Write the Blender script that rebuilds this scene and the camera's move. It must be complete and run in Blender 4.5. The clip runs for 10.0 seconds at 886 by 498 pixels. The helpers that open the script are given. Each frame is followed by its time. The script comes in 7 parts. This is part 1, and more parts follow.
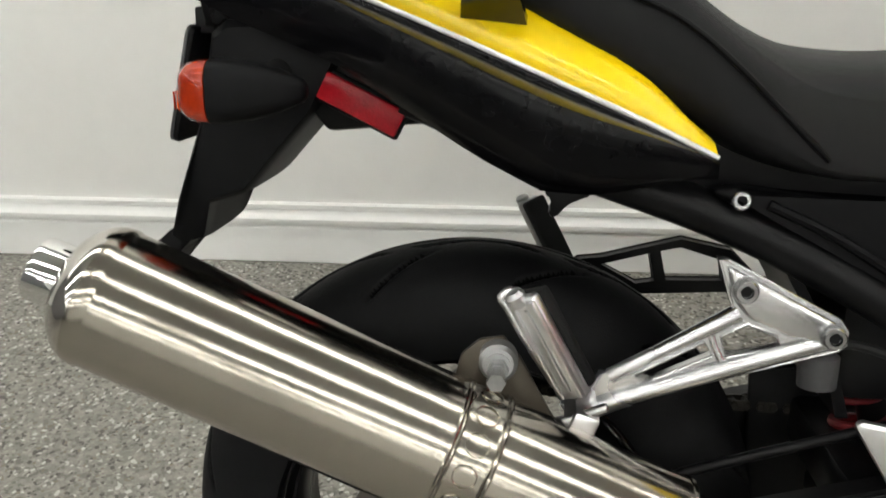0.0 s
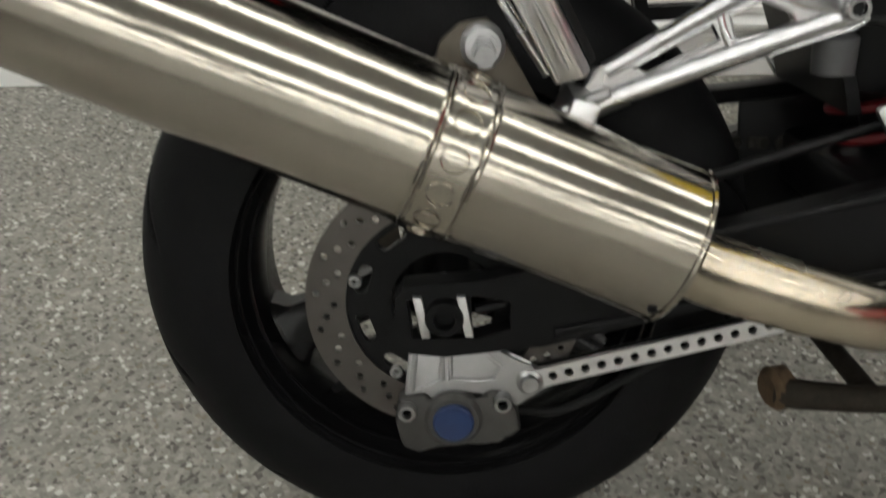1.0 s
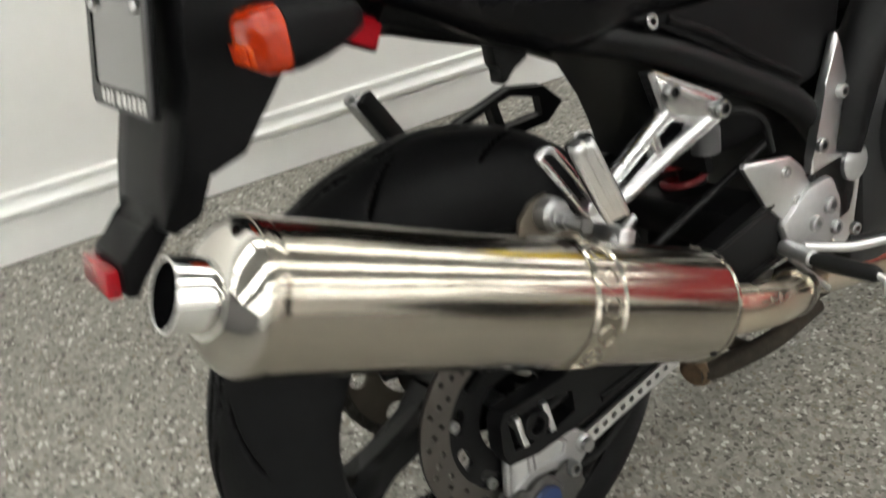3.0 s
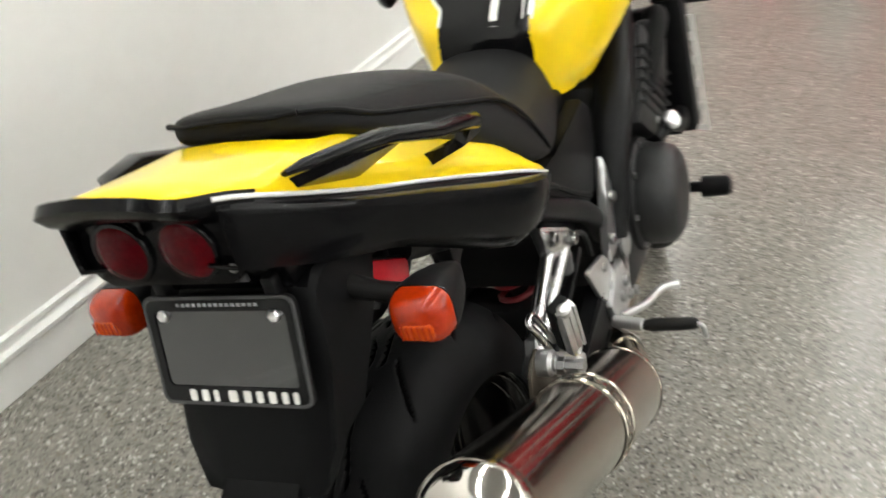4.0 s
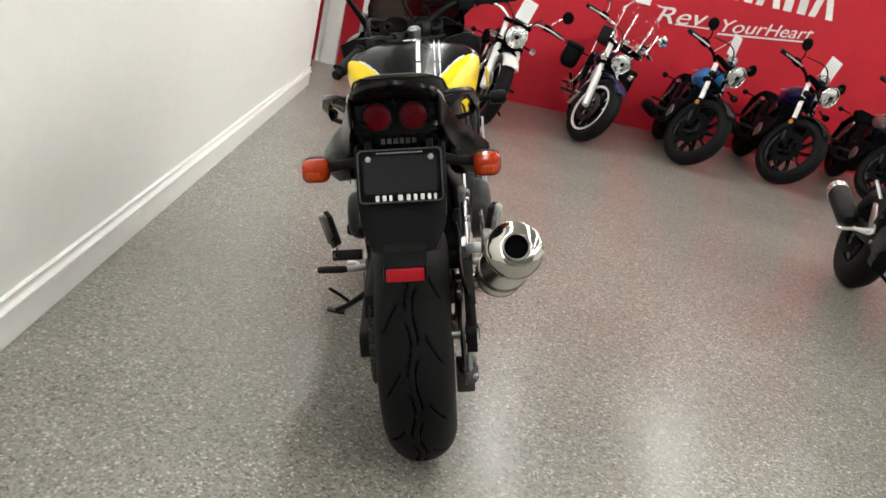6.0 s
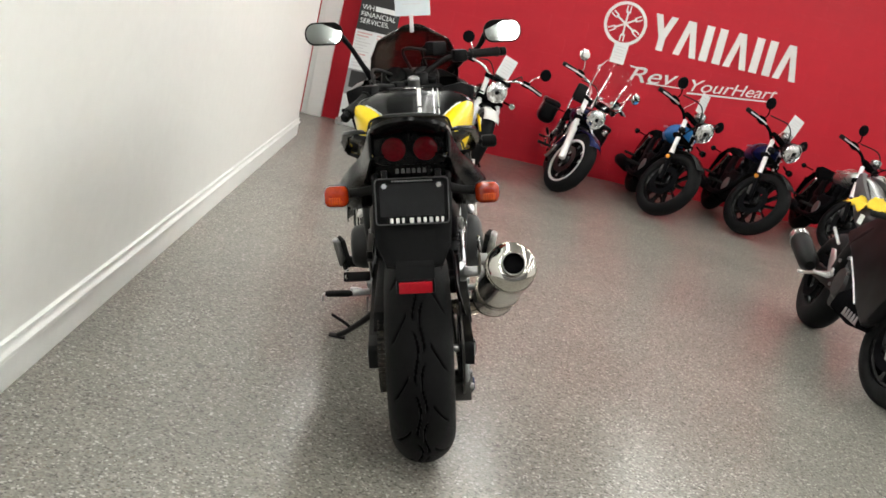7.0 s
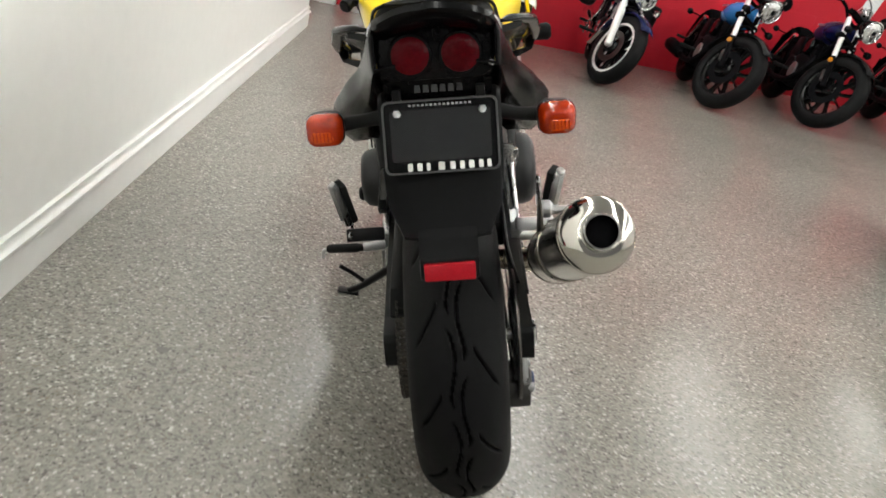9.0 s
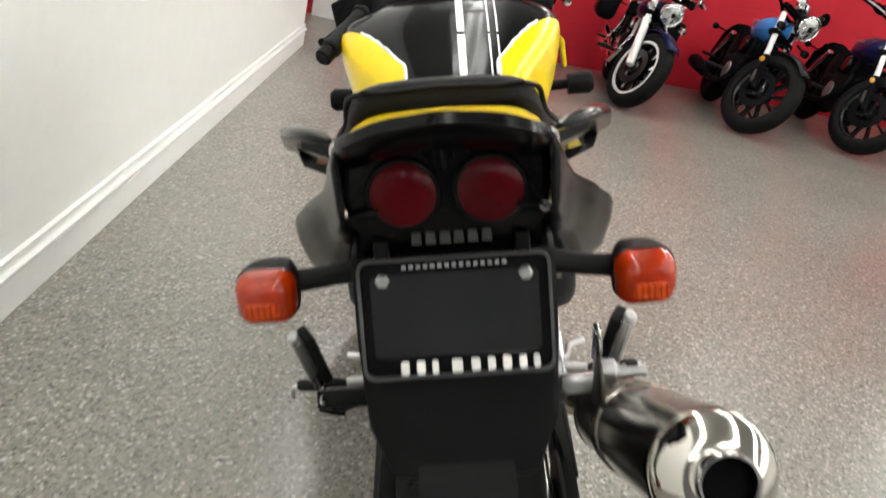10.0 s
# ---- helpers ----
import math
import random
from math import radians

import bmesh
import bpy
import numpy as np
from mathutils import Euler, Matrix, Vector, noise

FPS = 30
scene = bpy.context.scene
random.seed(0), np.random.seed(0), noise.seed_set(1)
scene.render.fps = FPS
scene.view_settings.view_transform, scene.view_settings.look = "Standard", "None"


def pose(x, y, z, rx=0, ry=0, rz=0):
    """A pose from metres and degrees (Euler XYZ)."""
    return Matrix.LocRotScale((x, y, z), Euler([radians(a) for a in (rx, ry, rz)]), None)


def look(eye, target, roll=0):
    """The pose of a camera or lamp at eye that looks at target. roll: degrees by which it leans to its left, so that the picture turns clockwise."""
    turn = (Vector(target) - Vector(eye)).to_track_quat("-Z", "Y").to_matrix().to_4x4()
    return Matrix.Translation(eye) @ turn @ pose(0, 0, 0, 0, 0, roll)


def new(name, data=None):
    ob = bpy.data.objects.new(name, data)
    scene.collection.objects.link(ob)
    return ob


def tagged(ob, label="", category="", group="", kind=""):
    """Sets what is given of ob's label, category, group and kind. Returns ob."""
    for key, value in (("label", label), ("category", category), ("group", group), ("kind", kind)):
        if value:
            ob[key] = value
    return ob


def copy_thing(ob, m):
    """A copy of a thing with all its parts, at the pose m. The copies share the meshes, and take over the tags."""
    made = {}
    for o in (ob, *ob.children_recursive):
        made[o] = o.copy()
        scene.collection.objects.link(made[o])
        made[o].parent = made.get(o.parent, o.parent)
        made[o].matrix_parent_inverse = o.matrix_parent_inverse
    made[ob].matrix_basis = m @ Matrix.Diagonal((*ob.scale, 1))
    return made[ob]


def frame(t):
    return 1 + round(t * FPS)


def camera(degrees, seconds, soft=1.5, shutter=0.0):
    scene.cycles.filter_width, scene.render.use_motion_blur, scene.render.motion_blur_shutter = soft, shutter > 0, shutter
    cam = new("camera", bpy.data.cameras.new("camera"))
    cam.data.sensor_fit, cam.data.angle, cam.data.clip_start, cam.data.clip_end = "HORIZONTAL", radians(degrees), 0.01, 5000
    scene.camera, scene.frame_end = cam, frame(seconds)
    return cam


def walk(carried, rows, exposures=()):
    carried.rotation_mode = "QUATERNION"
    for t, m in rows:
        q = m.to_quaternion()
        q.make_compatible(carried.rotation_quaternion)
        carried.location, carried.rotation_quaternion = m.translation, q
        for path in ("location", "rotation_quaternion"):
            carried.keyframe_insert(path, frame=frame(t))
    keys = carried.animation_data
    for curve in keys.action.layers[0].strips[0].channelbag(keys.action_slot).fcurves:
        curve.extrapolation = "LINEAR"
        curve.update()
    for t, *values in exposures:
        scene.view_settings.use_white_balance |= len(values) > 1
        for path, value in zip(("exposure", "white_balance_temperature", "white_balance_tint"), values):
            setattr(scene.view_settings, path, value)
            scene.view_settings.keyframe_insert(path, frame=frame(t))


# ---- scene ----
cam = camera(50.00, 10.0, soft=1.6, shutter=0.4)
PATH = [
    (0, (0.9066, 0.0744, 1.1015), (-0.8331, -0.1361, 0.1376), -1.74),
    (0.2, (0.9022, 0.0632, 1.0747), (-0.8294, -0.1291, 0.0926), -1.22),
    (0.3, (0.8993, 0.0455, 1.0486), (-0.8380, -0.0923, 0.0673), -0.35),
    (0.5, (0.8927, 0.0394, 1.0138), (-0.8279, -0.0607, -0.0010), -0.45),
    (0.7, (0.9122, 0.0495, 0.9513), (-0.8145, -0.0451, -0.0535), -1.21),
    (1, (0.8981, 0.0252, 0.8999), (-0.7297, -0.0317, -0.2609), -1.80),
    (1.2, (0.9037, 0.0243, 0.8539), (-0.7231, -0.0109, -0.3089), -1.66),
    (1.5, (0.9016, 0.0138, 0.8128), (-0.7463, 0.0650, -0.3194), 0.38),
    (1.7, (0.8951, -0.0110, 0.7997), (-0.7318, 0.0969, -0.3586), 1.87),
    (2, (0.8914, -0.0741, 0.7977), (-0.7097, 0.2112, -0.3664), 2.40),
    (2.2, (0.9030, -0.1267, 0.8147), (-0.6771, 0.3255, -0.3249), 0.68),
    (2.5, (0.8983, -0.2942, 0.9214), (-0.6243, 0.3728, -0.1907), -0.70),
    (2.8, (0.8610, -0.4232, 1.0696), (-0.5510, 0.4039, -0.0802), -1.56),
    (3, (0.8016, -0.5036, 1.1189), (-0.5509, 0.4201, -0.0289), -1.40),
    (3.1, (0.7778, -0.5349, 1.1665), (-0.5465, 0.4299, 0.0196), -1.21),
    (3.2, (0.7486, -0.5599, 1.1957), (-0.5375, 0.4427, 0.0378), 0.52),
    (4.3, (0.3374, -1.0974, 1.3757), (-0.0712, 0.5813, 0.3684), -1.38),
    (4.5, (0.2906, -1.2609, 1.3729), (-0.0636, 0.4421, 0.3856), -0.51),
    (4.8, (0.2172, -1.5099, 1.3774), (-0.0249, 0.2170, 0.3981), 3.08),
    (5, (0.1392, -1.6592, 1.3614), (0.0638, 0.1246, 0.4600), 7.47),
    (5.2, (0.0150, -1.7808, 1.3244), (0.0855, 0.0607, 0.5471), 11.01),
    (6.3, (-0.0314, -2.4110, 1.2165), (0.0749, -0.4864, 0.6828), 12.71),
    (6.5, (-0.0519, -2.4775, 1.2068), (0.0757, -0.5429, 0.7157), 12.73),
    (7, (-0.0907, -2.5670, 1.2088), (0.0419, -0.6232, 0.7570), 13.21),
    (7.5, (-0.1173, -2.5198, 1.2101), (-0.0302, -0.5731, 0.7598), 13.33),
    (8, (-0.0811, -2.3566, 1.1805), (-0.0293, -0.4375, 0.6198), 11.82),
    (8.5, (-0.0773, -2.0857, 1.1478), (0.0378, -0.1931, 0.5115), 12.63),
    (9, (-0.0884, -1.7408, 1.1245), (0.0304, 0.1354, 0.4418), 11.89),
    (9.5, (-0.0701, -1.4148, 1.1183), (-0.0051, 0.4553, 0.4122), 10.88),
    (10, (-0.1062, -1.0997, 1.1360), (-0.0016, 0.7797, 0.4600), 11.72),
]
# stops by which the clip's camera brightens and darkens on the way
EXPOSURES = [(0.0, -0.32), (0.5, -0.45), (1.0, -0.58), (1.5, -0.14), (2.0, 0.12), (2.5, 0.22), (3.0, 0.02), (4.3, 0.06), (5.0, 0.03), (6.5, -0.03), (8.0, 0.0), (9.0, 0.08), (10.0, 0.12)]
walk(cam, [(t, look(eye, target, roll)) for t, eye, target, roll in PATH], EXPOSURES)

# world: a closed room, so only a faint grey beyond it
world = bpy.data.worlds.new("world")
scene.world = world
world.use_nodes = True
world.node_tree.nodes["Background"].inputs[0].default_value = (0.8, 0.82, 0.85, 1)
world.node_tree.nodes["Background"].inputs[1].default_value = 0.05
TUBE_POWER = 22.0
CEILING = 2.80
LAMP_ROWS = (-0.35, 1.20, 2.85, 4.60, 6.45)
LAMP_PLACES = (-3.70, -1.38, 0.94, 3.26, 5.58)


# ---- materials ----
def node(tree, kind, **values):
    n = tree.nodes.new(kind)
    for key, value in values.items():
        n.inputs[key.replace("_", " ")].default_value = value
    return n


def material(name, base, rough=0.5, metal=0.0, var=0.12, scale=40.0, bump=0.0, bump_scale=400.0, coat=0.0,
             spread=0.08, spec=0.5, transmission=0.0, big=2.5, stretch=(1, 1, 1)):
    """A surface with grain and broad wear: two noises on colour, one on gloss, one on relief."""
    m = bpy.data.materials.new(name)
    m.use_nodes = True
    tree = m.node_tree
    bsdf = tree.nodes["Principled BSDF"]
    coord = tree.nodes.new("ShaderNodeTexCoord")
    mapping = tree.nodes.new("ShaderNodeMapping")
    mapping.inputs["Scale"].default_value = stretch
    tree.links.new(coord.outputs["Object"], mapping.inputs[0])
    fine = node(tree, "ShaderNodeTexNoise", Scale=scale, Detail=4.0, Roughness=0.6)
    broad = node(tree, "ShaderNodeTexNoise", Scale=big, Detail=3.0)
    for n in (fine, broad):
        tree.links.new(mapping.outputs[0], n.inputs["Vector"])
    add = tree.nodes.new("ShaderNodeMath")
    add.operation = "ADD"
    tree.links.new(fine.outputs["Fac"], add.inputs[0])
    tree.links.new(broad.outputs["Fac"], add.inputs[1])
    ramp = tree.nodes.new("ShaderNodeMapRange")
    ramp.inputs[1].default_value, ramp.inputs[2].default_value = 0.6, 1.4
    ramp.inputs[3].default_value, ramp.inputs[4].default_value = 1 - var, 1 + var
    tree.links.new(add.outputs[0], ramp.inputs[0])
    mix = tree.nodes.new("ShaderNodeVectorMath")
    mix.operation = "SCALE"
    mix.inputs[0].default_value = base
    tree.links.new(ramp.outputs[0], mix.inputs["Scale"])
    tree.links.new(mix.outputs[0], bsdf.inputs["Base Color"])
    gloss = tree.nodes.new("ShaderNodeMapRange")
    gloss.inputs[1].default_value, gloss.inputs[2].default_value = 0.3, 0.7
    gloss.inputs[3].default_value, gloss.inputs[4].default_value = max(rough - spread, 0.02), min(rough + spread, 1)
    tree.links.new(broad.outputs["Fac"], gloss.inputs[0])
    tree.links.new(gloss.outputs[0], bsdf.inputs["Roughness"])
    bsdf.inputs["Metallic"].default_value = metal
    bsdf.inputs["Specular IOR Level"].default_value = spec
    bsdf.inputs["Coat Weight"].default_value = coat
    bsdf.inputs["Coat Roughness"].default_value = 0.04
    bsdf.inputs["Transmission Weight"].default_value = transmission
    if bump:
        grain = node(tree, "ShaderNodeTexNoise", Scale=bump_scale, Detail=2.0)
        tree.links.new(mapping.outputs[0], grain.inputs["Vector"])
        relief = node(tree, "ShaderNodeBump", Strength=bump, Distance=0.002)
        tree.links.new(grain.outputs["Fac"], relief.inputs["Height"])
        tree.links.new(relief.outputs[0], bsdf.inputs["Normal"])
    return m


def glow(name, colour, strength):
    m = bpy.data.materials.new(name)
    m.use_nodes = True
    bsdf = m.node_tree.nodes["Principled BSDF"]
    bsdf.inputs["Base Color"].default_value = (0.9, 0.9, 0.9, 1)
    bsdf.inputs["Emission Color"].default_value = (*colour, 1)
    bsdf.inputs["Emission Strength"].default_value = strength
    return m


def flake_floor():
    """Epoxy floor strewn with vinyl flakes: pale grey with white, tan and dark chips under a clear coat."""
    m = bpy.data.materials.new("flake_floor")
    m.use_nodes = True
    tree = m.node_tree
    bsdf = tree.nodes["Principled BSDF"]
    coord = tree.nodes.new("ShaderNodeTexCoord")
    warp = node(tree, "ShaderNodeTexNoise", Scale=180.0, Detail=2.0)
    tree.links.new(coord.outputs["Object"], warp.inputs["Vector"])
    shift = tree.nodes.new("ShaderNodeVectorMath")
    shift.operation = "MULTIPLY_ADD"
    shift.inputs[1].default_value = (0.004, 0.004, 0.0)
    tree.links.new(warp.outputs["Color"], shift.inputs[0])
    tree.links.new(coord.outputs["Object"], shift.inputs[2])
    cells = node(tree, "ShaderNodeTexVoronoi", Scale=165.0)
    tree.links.new(shift.outputs[0], cells.inputs["Vector"])
    sep = tree.nodes.new("ShaderNodeSeparateColor")
    tree.links.new(cells.outputs["Color"], sep.inputs[0])
    ramp = tree.nodes.new("ShaderNodeValToRGB")
    ramp.color_ramp.interpolation = "CONSTANT"
    stops = ((0.0, (0.092, 0.086, 0.074)), (0.085, (0.160, 0.150, 0.131)), (0.24, (0.212, 0.202, 0.177)), (0.55, (0.242, 0.231, 0.203)), (0.76, (0.276, 0.265, 0.234)), (0.90, (0.180, 0.158, 0.126)), (0.945, (0.455, 0.438, 0.396)))
    el = ramp.color_ramp.elements
    el[0].position, el[0].color = stops[0][0], (*stops[0][1], 1)
    el[1].position, el[1].color = stops[1][0], (*stops[1][1], 1)
    for p, c in stops[2:]:
        e = el.new(p)
        e.color = (*c, 1)
    tree.links.new(sep.outputs[0], ramp.inputs[0])
    broad = node(tree, "ShaderNodeTexNoise", Scale=1.3, Detail=4.0, Roughness=0.65)
    tree.links.new(coord.outputs["Object"], broad.inputs["Vector"])
    stain = tree.nodes.new("ShaderNodeMapRange")
    stain.inputs[1].default_value, stain.inputs[2].default_value = 0.3, 0.7
    stain.inputs[3].default_value, stain.inputs[4].default_value = 0.90, 1.06
    tree.links.new(broad.outputs["Fac"], stain.inputs[0])
    tint = tree.nodes.new("ShaderNodeVectorMath")
    tint.operation = "SCALE"
    tree.links.new(ramp.outputs[0], tint.inputs[0])
    clump = node(tree, "ShaderNodeTexNoise", Scale=52.0, Detail=2.0, Roughness=0.55)
    tree.links.new(coord.outputs["Object"], clump.inputs["Vector"])
    patch = tree.nodes.new("ShaderNodeMapRange")
    patch.inputs[1].default_value, patch.inputs[2].default_value = 0.3, 0.7
    patch.inputs[3].default_value, patch.inputs[4].default_value = 0.83, 1.17
    tree.links.new(clump.outputs["Fac"], patch.inputs[0])
    both = tree.nodes.new("ShaderNodeMath")
    both.operation = "MULTIPLY"
    tree.links.new(stain.outputs[0], both.inputs[0])
    tree.links.new(patch.outputs[0], both.inputs[1])
    tree.links.new(both.outputs[0], tint.inputs["Scale"])
    tree.links.new(tint.outputs[0], bsdf.inputs["Base Color"])
    gloss = tree.nodes.new("ShaderNodeMapRange")
    gloss.inputs[1].default_value, gloss.inputs[2].default_value = 0.3, 0.7
    gloss.inputs[3].default_value, gloss.inputs[4].default_value = 0.20, 0.27
    tree.links.new(broad.outputs["Fac"], gloss.inputs[0])
    tree.links.new(gloss.outputs[0], bsdf.inputs["Coat Roughness"])
    bsdf.inputs["Coat Weight"].default_value = 0.85
    bsdf.inputs["Roughness"].default_value = 0.55
    bsdf.inputs["Specular IOR Level"].default_value = 0.12
    ripple = node(tree, "ShaderNodeTexNoise", Scale=60.0, Detail=3.0)
    tree.links.new(coord.outputs["Object"], ripple.inputs["Vector"])
    relief = node(tree, "ShaderNodeBump", Strength=0.03, Distance=0.002)
    tree.links.new(ripple.outputs["Fac"], relief.inputs["Height"])
    tree.links.new(relief.outputs[0], bsdf.inputs["Normal"])
    return m


FLOOR = flake_floor()
WALL_WHITE = material("wall_paint_white", (0.83, 0.825, 0.80), 0.55, var=0.03, scale=14, bump=0.12, bump_scale=160, big=0.7)
WALL_UNSEEN_DARK = material("unseen_wall_dark", (0.16, 0.16, 0.165), 0.6, var=0.05, scale=14, bump=0.12, bump_scale=160, big=0.7)
TRIM_WHITE = material("trim_gloss_white", (0.84, 0.84, 0.82), 0.45, var=0.03, scale=20, bump=0.05, bump_scale=60)
WALL_RED = material("wall_paint_red", (0.50, 0.0125, 0.027), 0.5, var=0.06, scale=9, bump=0.25, bump_scale=70, big=0.8, spec=0.28)
MORTAR_RED = material("joint_paint_red", (0.48, 0.0125, 0.026), 0.5, var=0.06, scale=20, spec=0.28)
# ceiling set dark grey so that reflections between the tubes stay dark
CEIL_GREY = material("ceiling_grey", (0.34, 0.34, 0.33), 0.8, var=0.05, scale=12, bump=0.2, bump_scale=90)
SIGN_WHITE = material("sign_white", (0.80, 0.79, 0.77), 0.4, var=0.03, scale=30)
GLOW_TUBE = glow("lamp_tube_light", (0.98, 0.985, 0.94), TUBE_POWER)
PAINT_YELLOW = material("paint_yellow", (0.88, 0.61, 0.0), 0.32, var=0.04, scale=60, coat=0.55, spread=0.05, spec=0.3)
PAINT_BLACK = material("paint_black", (0.003, 0.003, 0.0035), 0.22, var=0.2, scale=60, coat=0.18, spread=0.05, spec=0.12)
PAINT_WHITE = material("paint_white", (0.78, 0.77, 0.74), 0.3, var=0.03, scale=60, coat=0.6)
PLASTIC = material("plastic_black", (0.004, 0.004, 0.0045), 0.46, var=0.2, scale=70, bump=0.15, bump_scale=900, spec=0.10)
PLASTIC_GREY = material("plastic_charcoal", (0.05, 0.05, 0.052), 0.5, var=0.15, scale=60, bump=0.15, bump_scale=900)
VINYL = material("seat_vinyl", (0.009, 0.009, 0.0095), 0.48, var=0.15, scale=50, bump=0.35, bump_scale=1500, spec=0.15)
RUBBER = material("tyre_rubber", (0.0065, 0.0065, 0.007), 0.58, var=0.3, scale=35, bump=0.25, bump_scale=500, big=6, spec=0.09)
# near-black that paints in the shade of tread cuts and bolt sockets
RECESS_SHADE = material("recess_shade", (0.0025, 0.0025, 0.0025), 0.9, var=0.2, spec=0.0)
RUBBER_SOFT = material("grip_rubber", (0.008, 0.008, 0.008), 0.7, var=0.15, scale=90, bump=0.3, bump_scale=600, spec=0.2)
RIM_BLACK = material("rim_black", (0.005, 0.005, 0.0055), 0.22, var=0.2, scale=40, coat=0.05, spec=0.2)
CHASSIS = material("chassis_black", (0.005, 0.005, 0.0055), 0.40, var=0.25, scale=30, bump=0.1, bump_scale=300, spec=0.16)
ENGINE = material("engine_dark", (0.012, 0.012, 0.013), 0.46, metal=0.2, var=0.2, scale=40, bump=0.2, bump_scale=500)
STEEL = material("exhaust_steel", (0.39, 0.360, 0.310), 0.155, metal=1.0, var=0.06, scale=30, spread=0.02, big=5)
STEEL_HOT = material("header_steel", (0.60, 0.53, 0.42), 0.20, metal=1.0, var=0.2, scale=14, spread=0.08, big=9)
CHROME = material("chrome", (0.82, 0.82, 0.81), 0.07, metal=1.0, var=0.03, scale=40, spread=0.03)
POLISHED = material("polished_steel", (0.56, 0.54, 0.50), 0.09, metal=1.0, var=0.05, scale=40, spread=0.03)
ALUMINIUM = material("aluminium", (0.72, 0.72, 0.73), 0.30, metal=1.0, var=0.08, scale=50, bump=0.06, bump_scale=300)
ALUMINIUM_CAST = material("cast_aluminium", (0.46, 0.46, 0.465), 0.38, metal=0.9, var=0.12, scale=60, bump=0.2, bump_scale=700)
CALIPER = material("caliper_grey", (0.055, 0.053, 0.050), 0.5, metal=0.4, var=0.3, scale=45, bump=0.25, bump_scale=500)
DISC = material("disc_steel", (0.115, 0.106, 0.100), 0.36, metal=1.0, var=0.14, scale=30, stretch=(1, 1, 1), big=14)
CHAIN = material("chain_steel", (0.065, 0.060, 0.052), 0.5, metal=0.9, var=0.4, scale=120)
BRASS = material("stained_steel", (0.085, 0.072, 0.055), 0.45, metal=0.5, var=0.2, scale=40)
WORN_STEEL = material("worn_stand_steel", (0.020, 0.016, 0.012), 0.7, var=0.6, scale=70, bump=0.5, bump_scale=220, spec=0.2)
RUST = material("rusty_foot", (0.075, 0.050, 0.030), 0.75, var=0.5, scale=120, bump=0.5, bump_scale=300, spec=0.2)
BLUE_CAP = material("blue_cap", (0.008, 0.024, 0.085), 0.5, var=0.25, scale=70)
BOLT = material("bolt_steel", (0.36, 0.36, 0.36), 0.30, metal=1.0, var=0.15, scale=200)
RED_PLASTIC = material("red_reflector", (0.33, 0.007, 0.014), 0.20, var=0.25, scale=300, coat=0.10, bump=0.25, bump_scale=350, spec=0.2)
LENS_RED = material("tail_lens_red", (0.060, 0.0008, 0.003), 0.2, var=0.4, scale=120, coat=0.03, spec=0.09, bump=0.2, bump_scale=260)
LENS_ORANGE = material("lens_orange", (0.31, 0.020, 0.001), 0.12, var=0.4, scale=110, coat=0.6, spec=0.2, bump=0.03, bump_scale=140)
# brighter lens colour, for the middle that looks lit
LENS_LIT = material("lens_lit", (0.50, 0.055, 0.002), 0.2, var=0.4, scale=160, coat=0.3, spec=0.2)
SPRING_RED = material("spring_red", (0.16, 0.006, 0.010), 0.5, var=0.1)
PLATE_DARK = material("plate_dark", (0.006, 0.0065, 0.0075), 0.10, var=0.12, scale=25, coat=1.0, spec=0.5)
MIRROR = material("mirror_glass", (0.56, 0.60, 0.59), 0.04, metal=1.0, var=0.01, spread=0.01)
SMOKE = material("smoked_screen", (0.085, 0.062, 0.05), 0.05, var=0.05, transmission=0.92, spread=0.02)
CLEAR = material("clear_screen", (0.97, 0.98, 0.98), 0.03, var=0.01, transmission=1.0, spread=0.01)
CLEAR.node_tree.nodes["Principled BSDF"].inputs["IOR"].default_value = 1.18
LAMP_GLASS = material("headlight_reflector", (0.80, 0.82, 0.84), 0.12, metal=0.9, var=0.35, scale=60, coat=1.0, bump=0.8, bump_scale=75)
FORK_BRIGHT = material("fork_bright", (0.80, 0.80, 0.79), 0.34, metal=0.35, var=0.05, scale=40)
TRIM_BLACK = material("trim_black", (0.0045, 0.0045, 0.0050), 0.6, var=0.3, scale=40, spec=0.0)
MOTOR_BLACK = material("motor_black", (0.0060, 0.0060, 0.0070), 0.40, var=0.3, scale=40, spec=0.008, bump=0.2, bump_scale=300)
REFLEX_AMBER = material("amber_reflector", (0.62, 0.22, 0.01), 0.2, var=0.15, coat=0.3)
PAPER_BLUISH = material("paper_bluish", (0.64, 0.70, 0.74), 0.6, var=0.04, scale=60)
PRINT_PALE = material("print_pale", (0.62, 0.62, 0.63), 0.6, var=0.1)
PRINT_PINK = material("print_pink", (0.66, 0.40, 0.40), 0.6, var=0.1)
TANK_BLUE = material("tank_blue", (0.03, 0.19, 0.50), 0.22, var=0.06, coat=0.4, spec=0.3)
TANK_NAVY = material("tank_navy", (0.006, 0.009, 0.050), 0.25, var=0.1, coat=0.15, spec=0.15)
TANK_SILVER = material("tank_silver", (0.58, 0.58, 0.56), 0.24, metal=0.7, var=0.06, coat=0.8)
SPORT_GREY = material("fairing_grey", (0.0060, 0.0057, 0.0063), 0.34, var=0.2, scale=50, coat=0.05, spec=0.08)
COWL_GREY = material("cowl_grey", (0.055, 0.052, 0.055), 0.45, var=0.1, scale=50, bump=0.08, bump_scale=500, spec=0.12)
COWL_BLACK = material("cowl_black", (0.003, 0.003, 0.0035), 0.24, var=0.2, scale=60, coat=0.05, spread=0.05, spec=0.09)
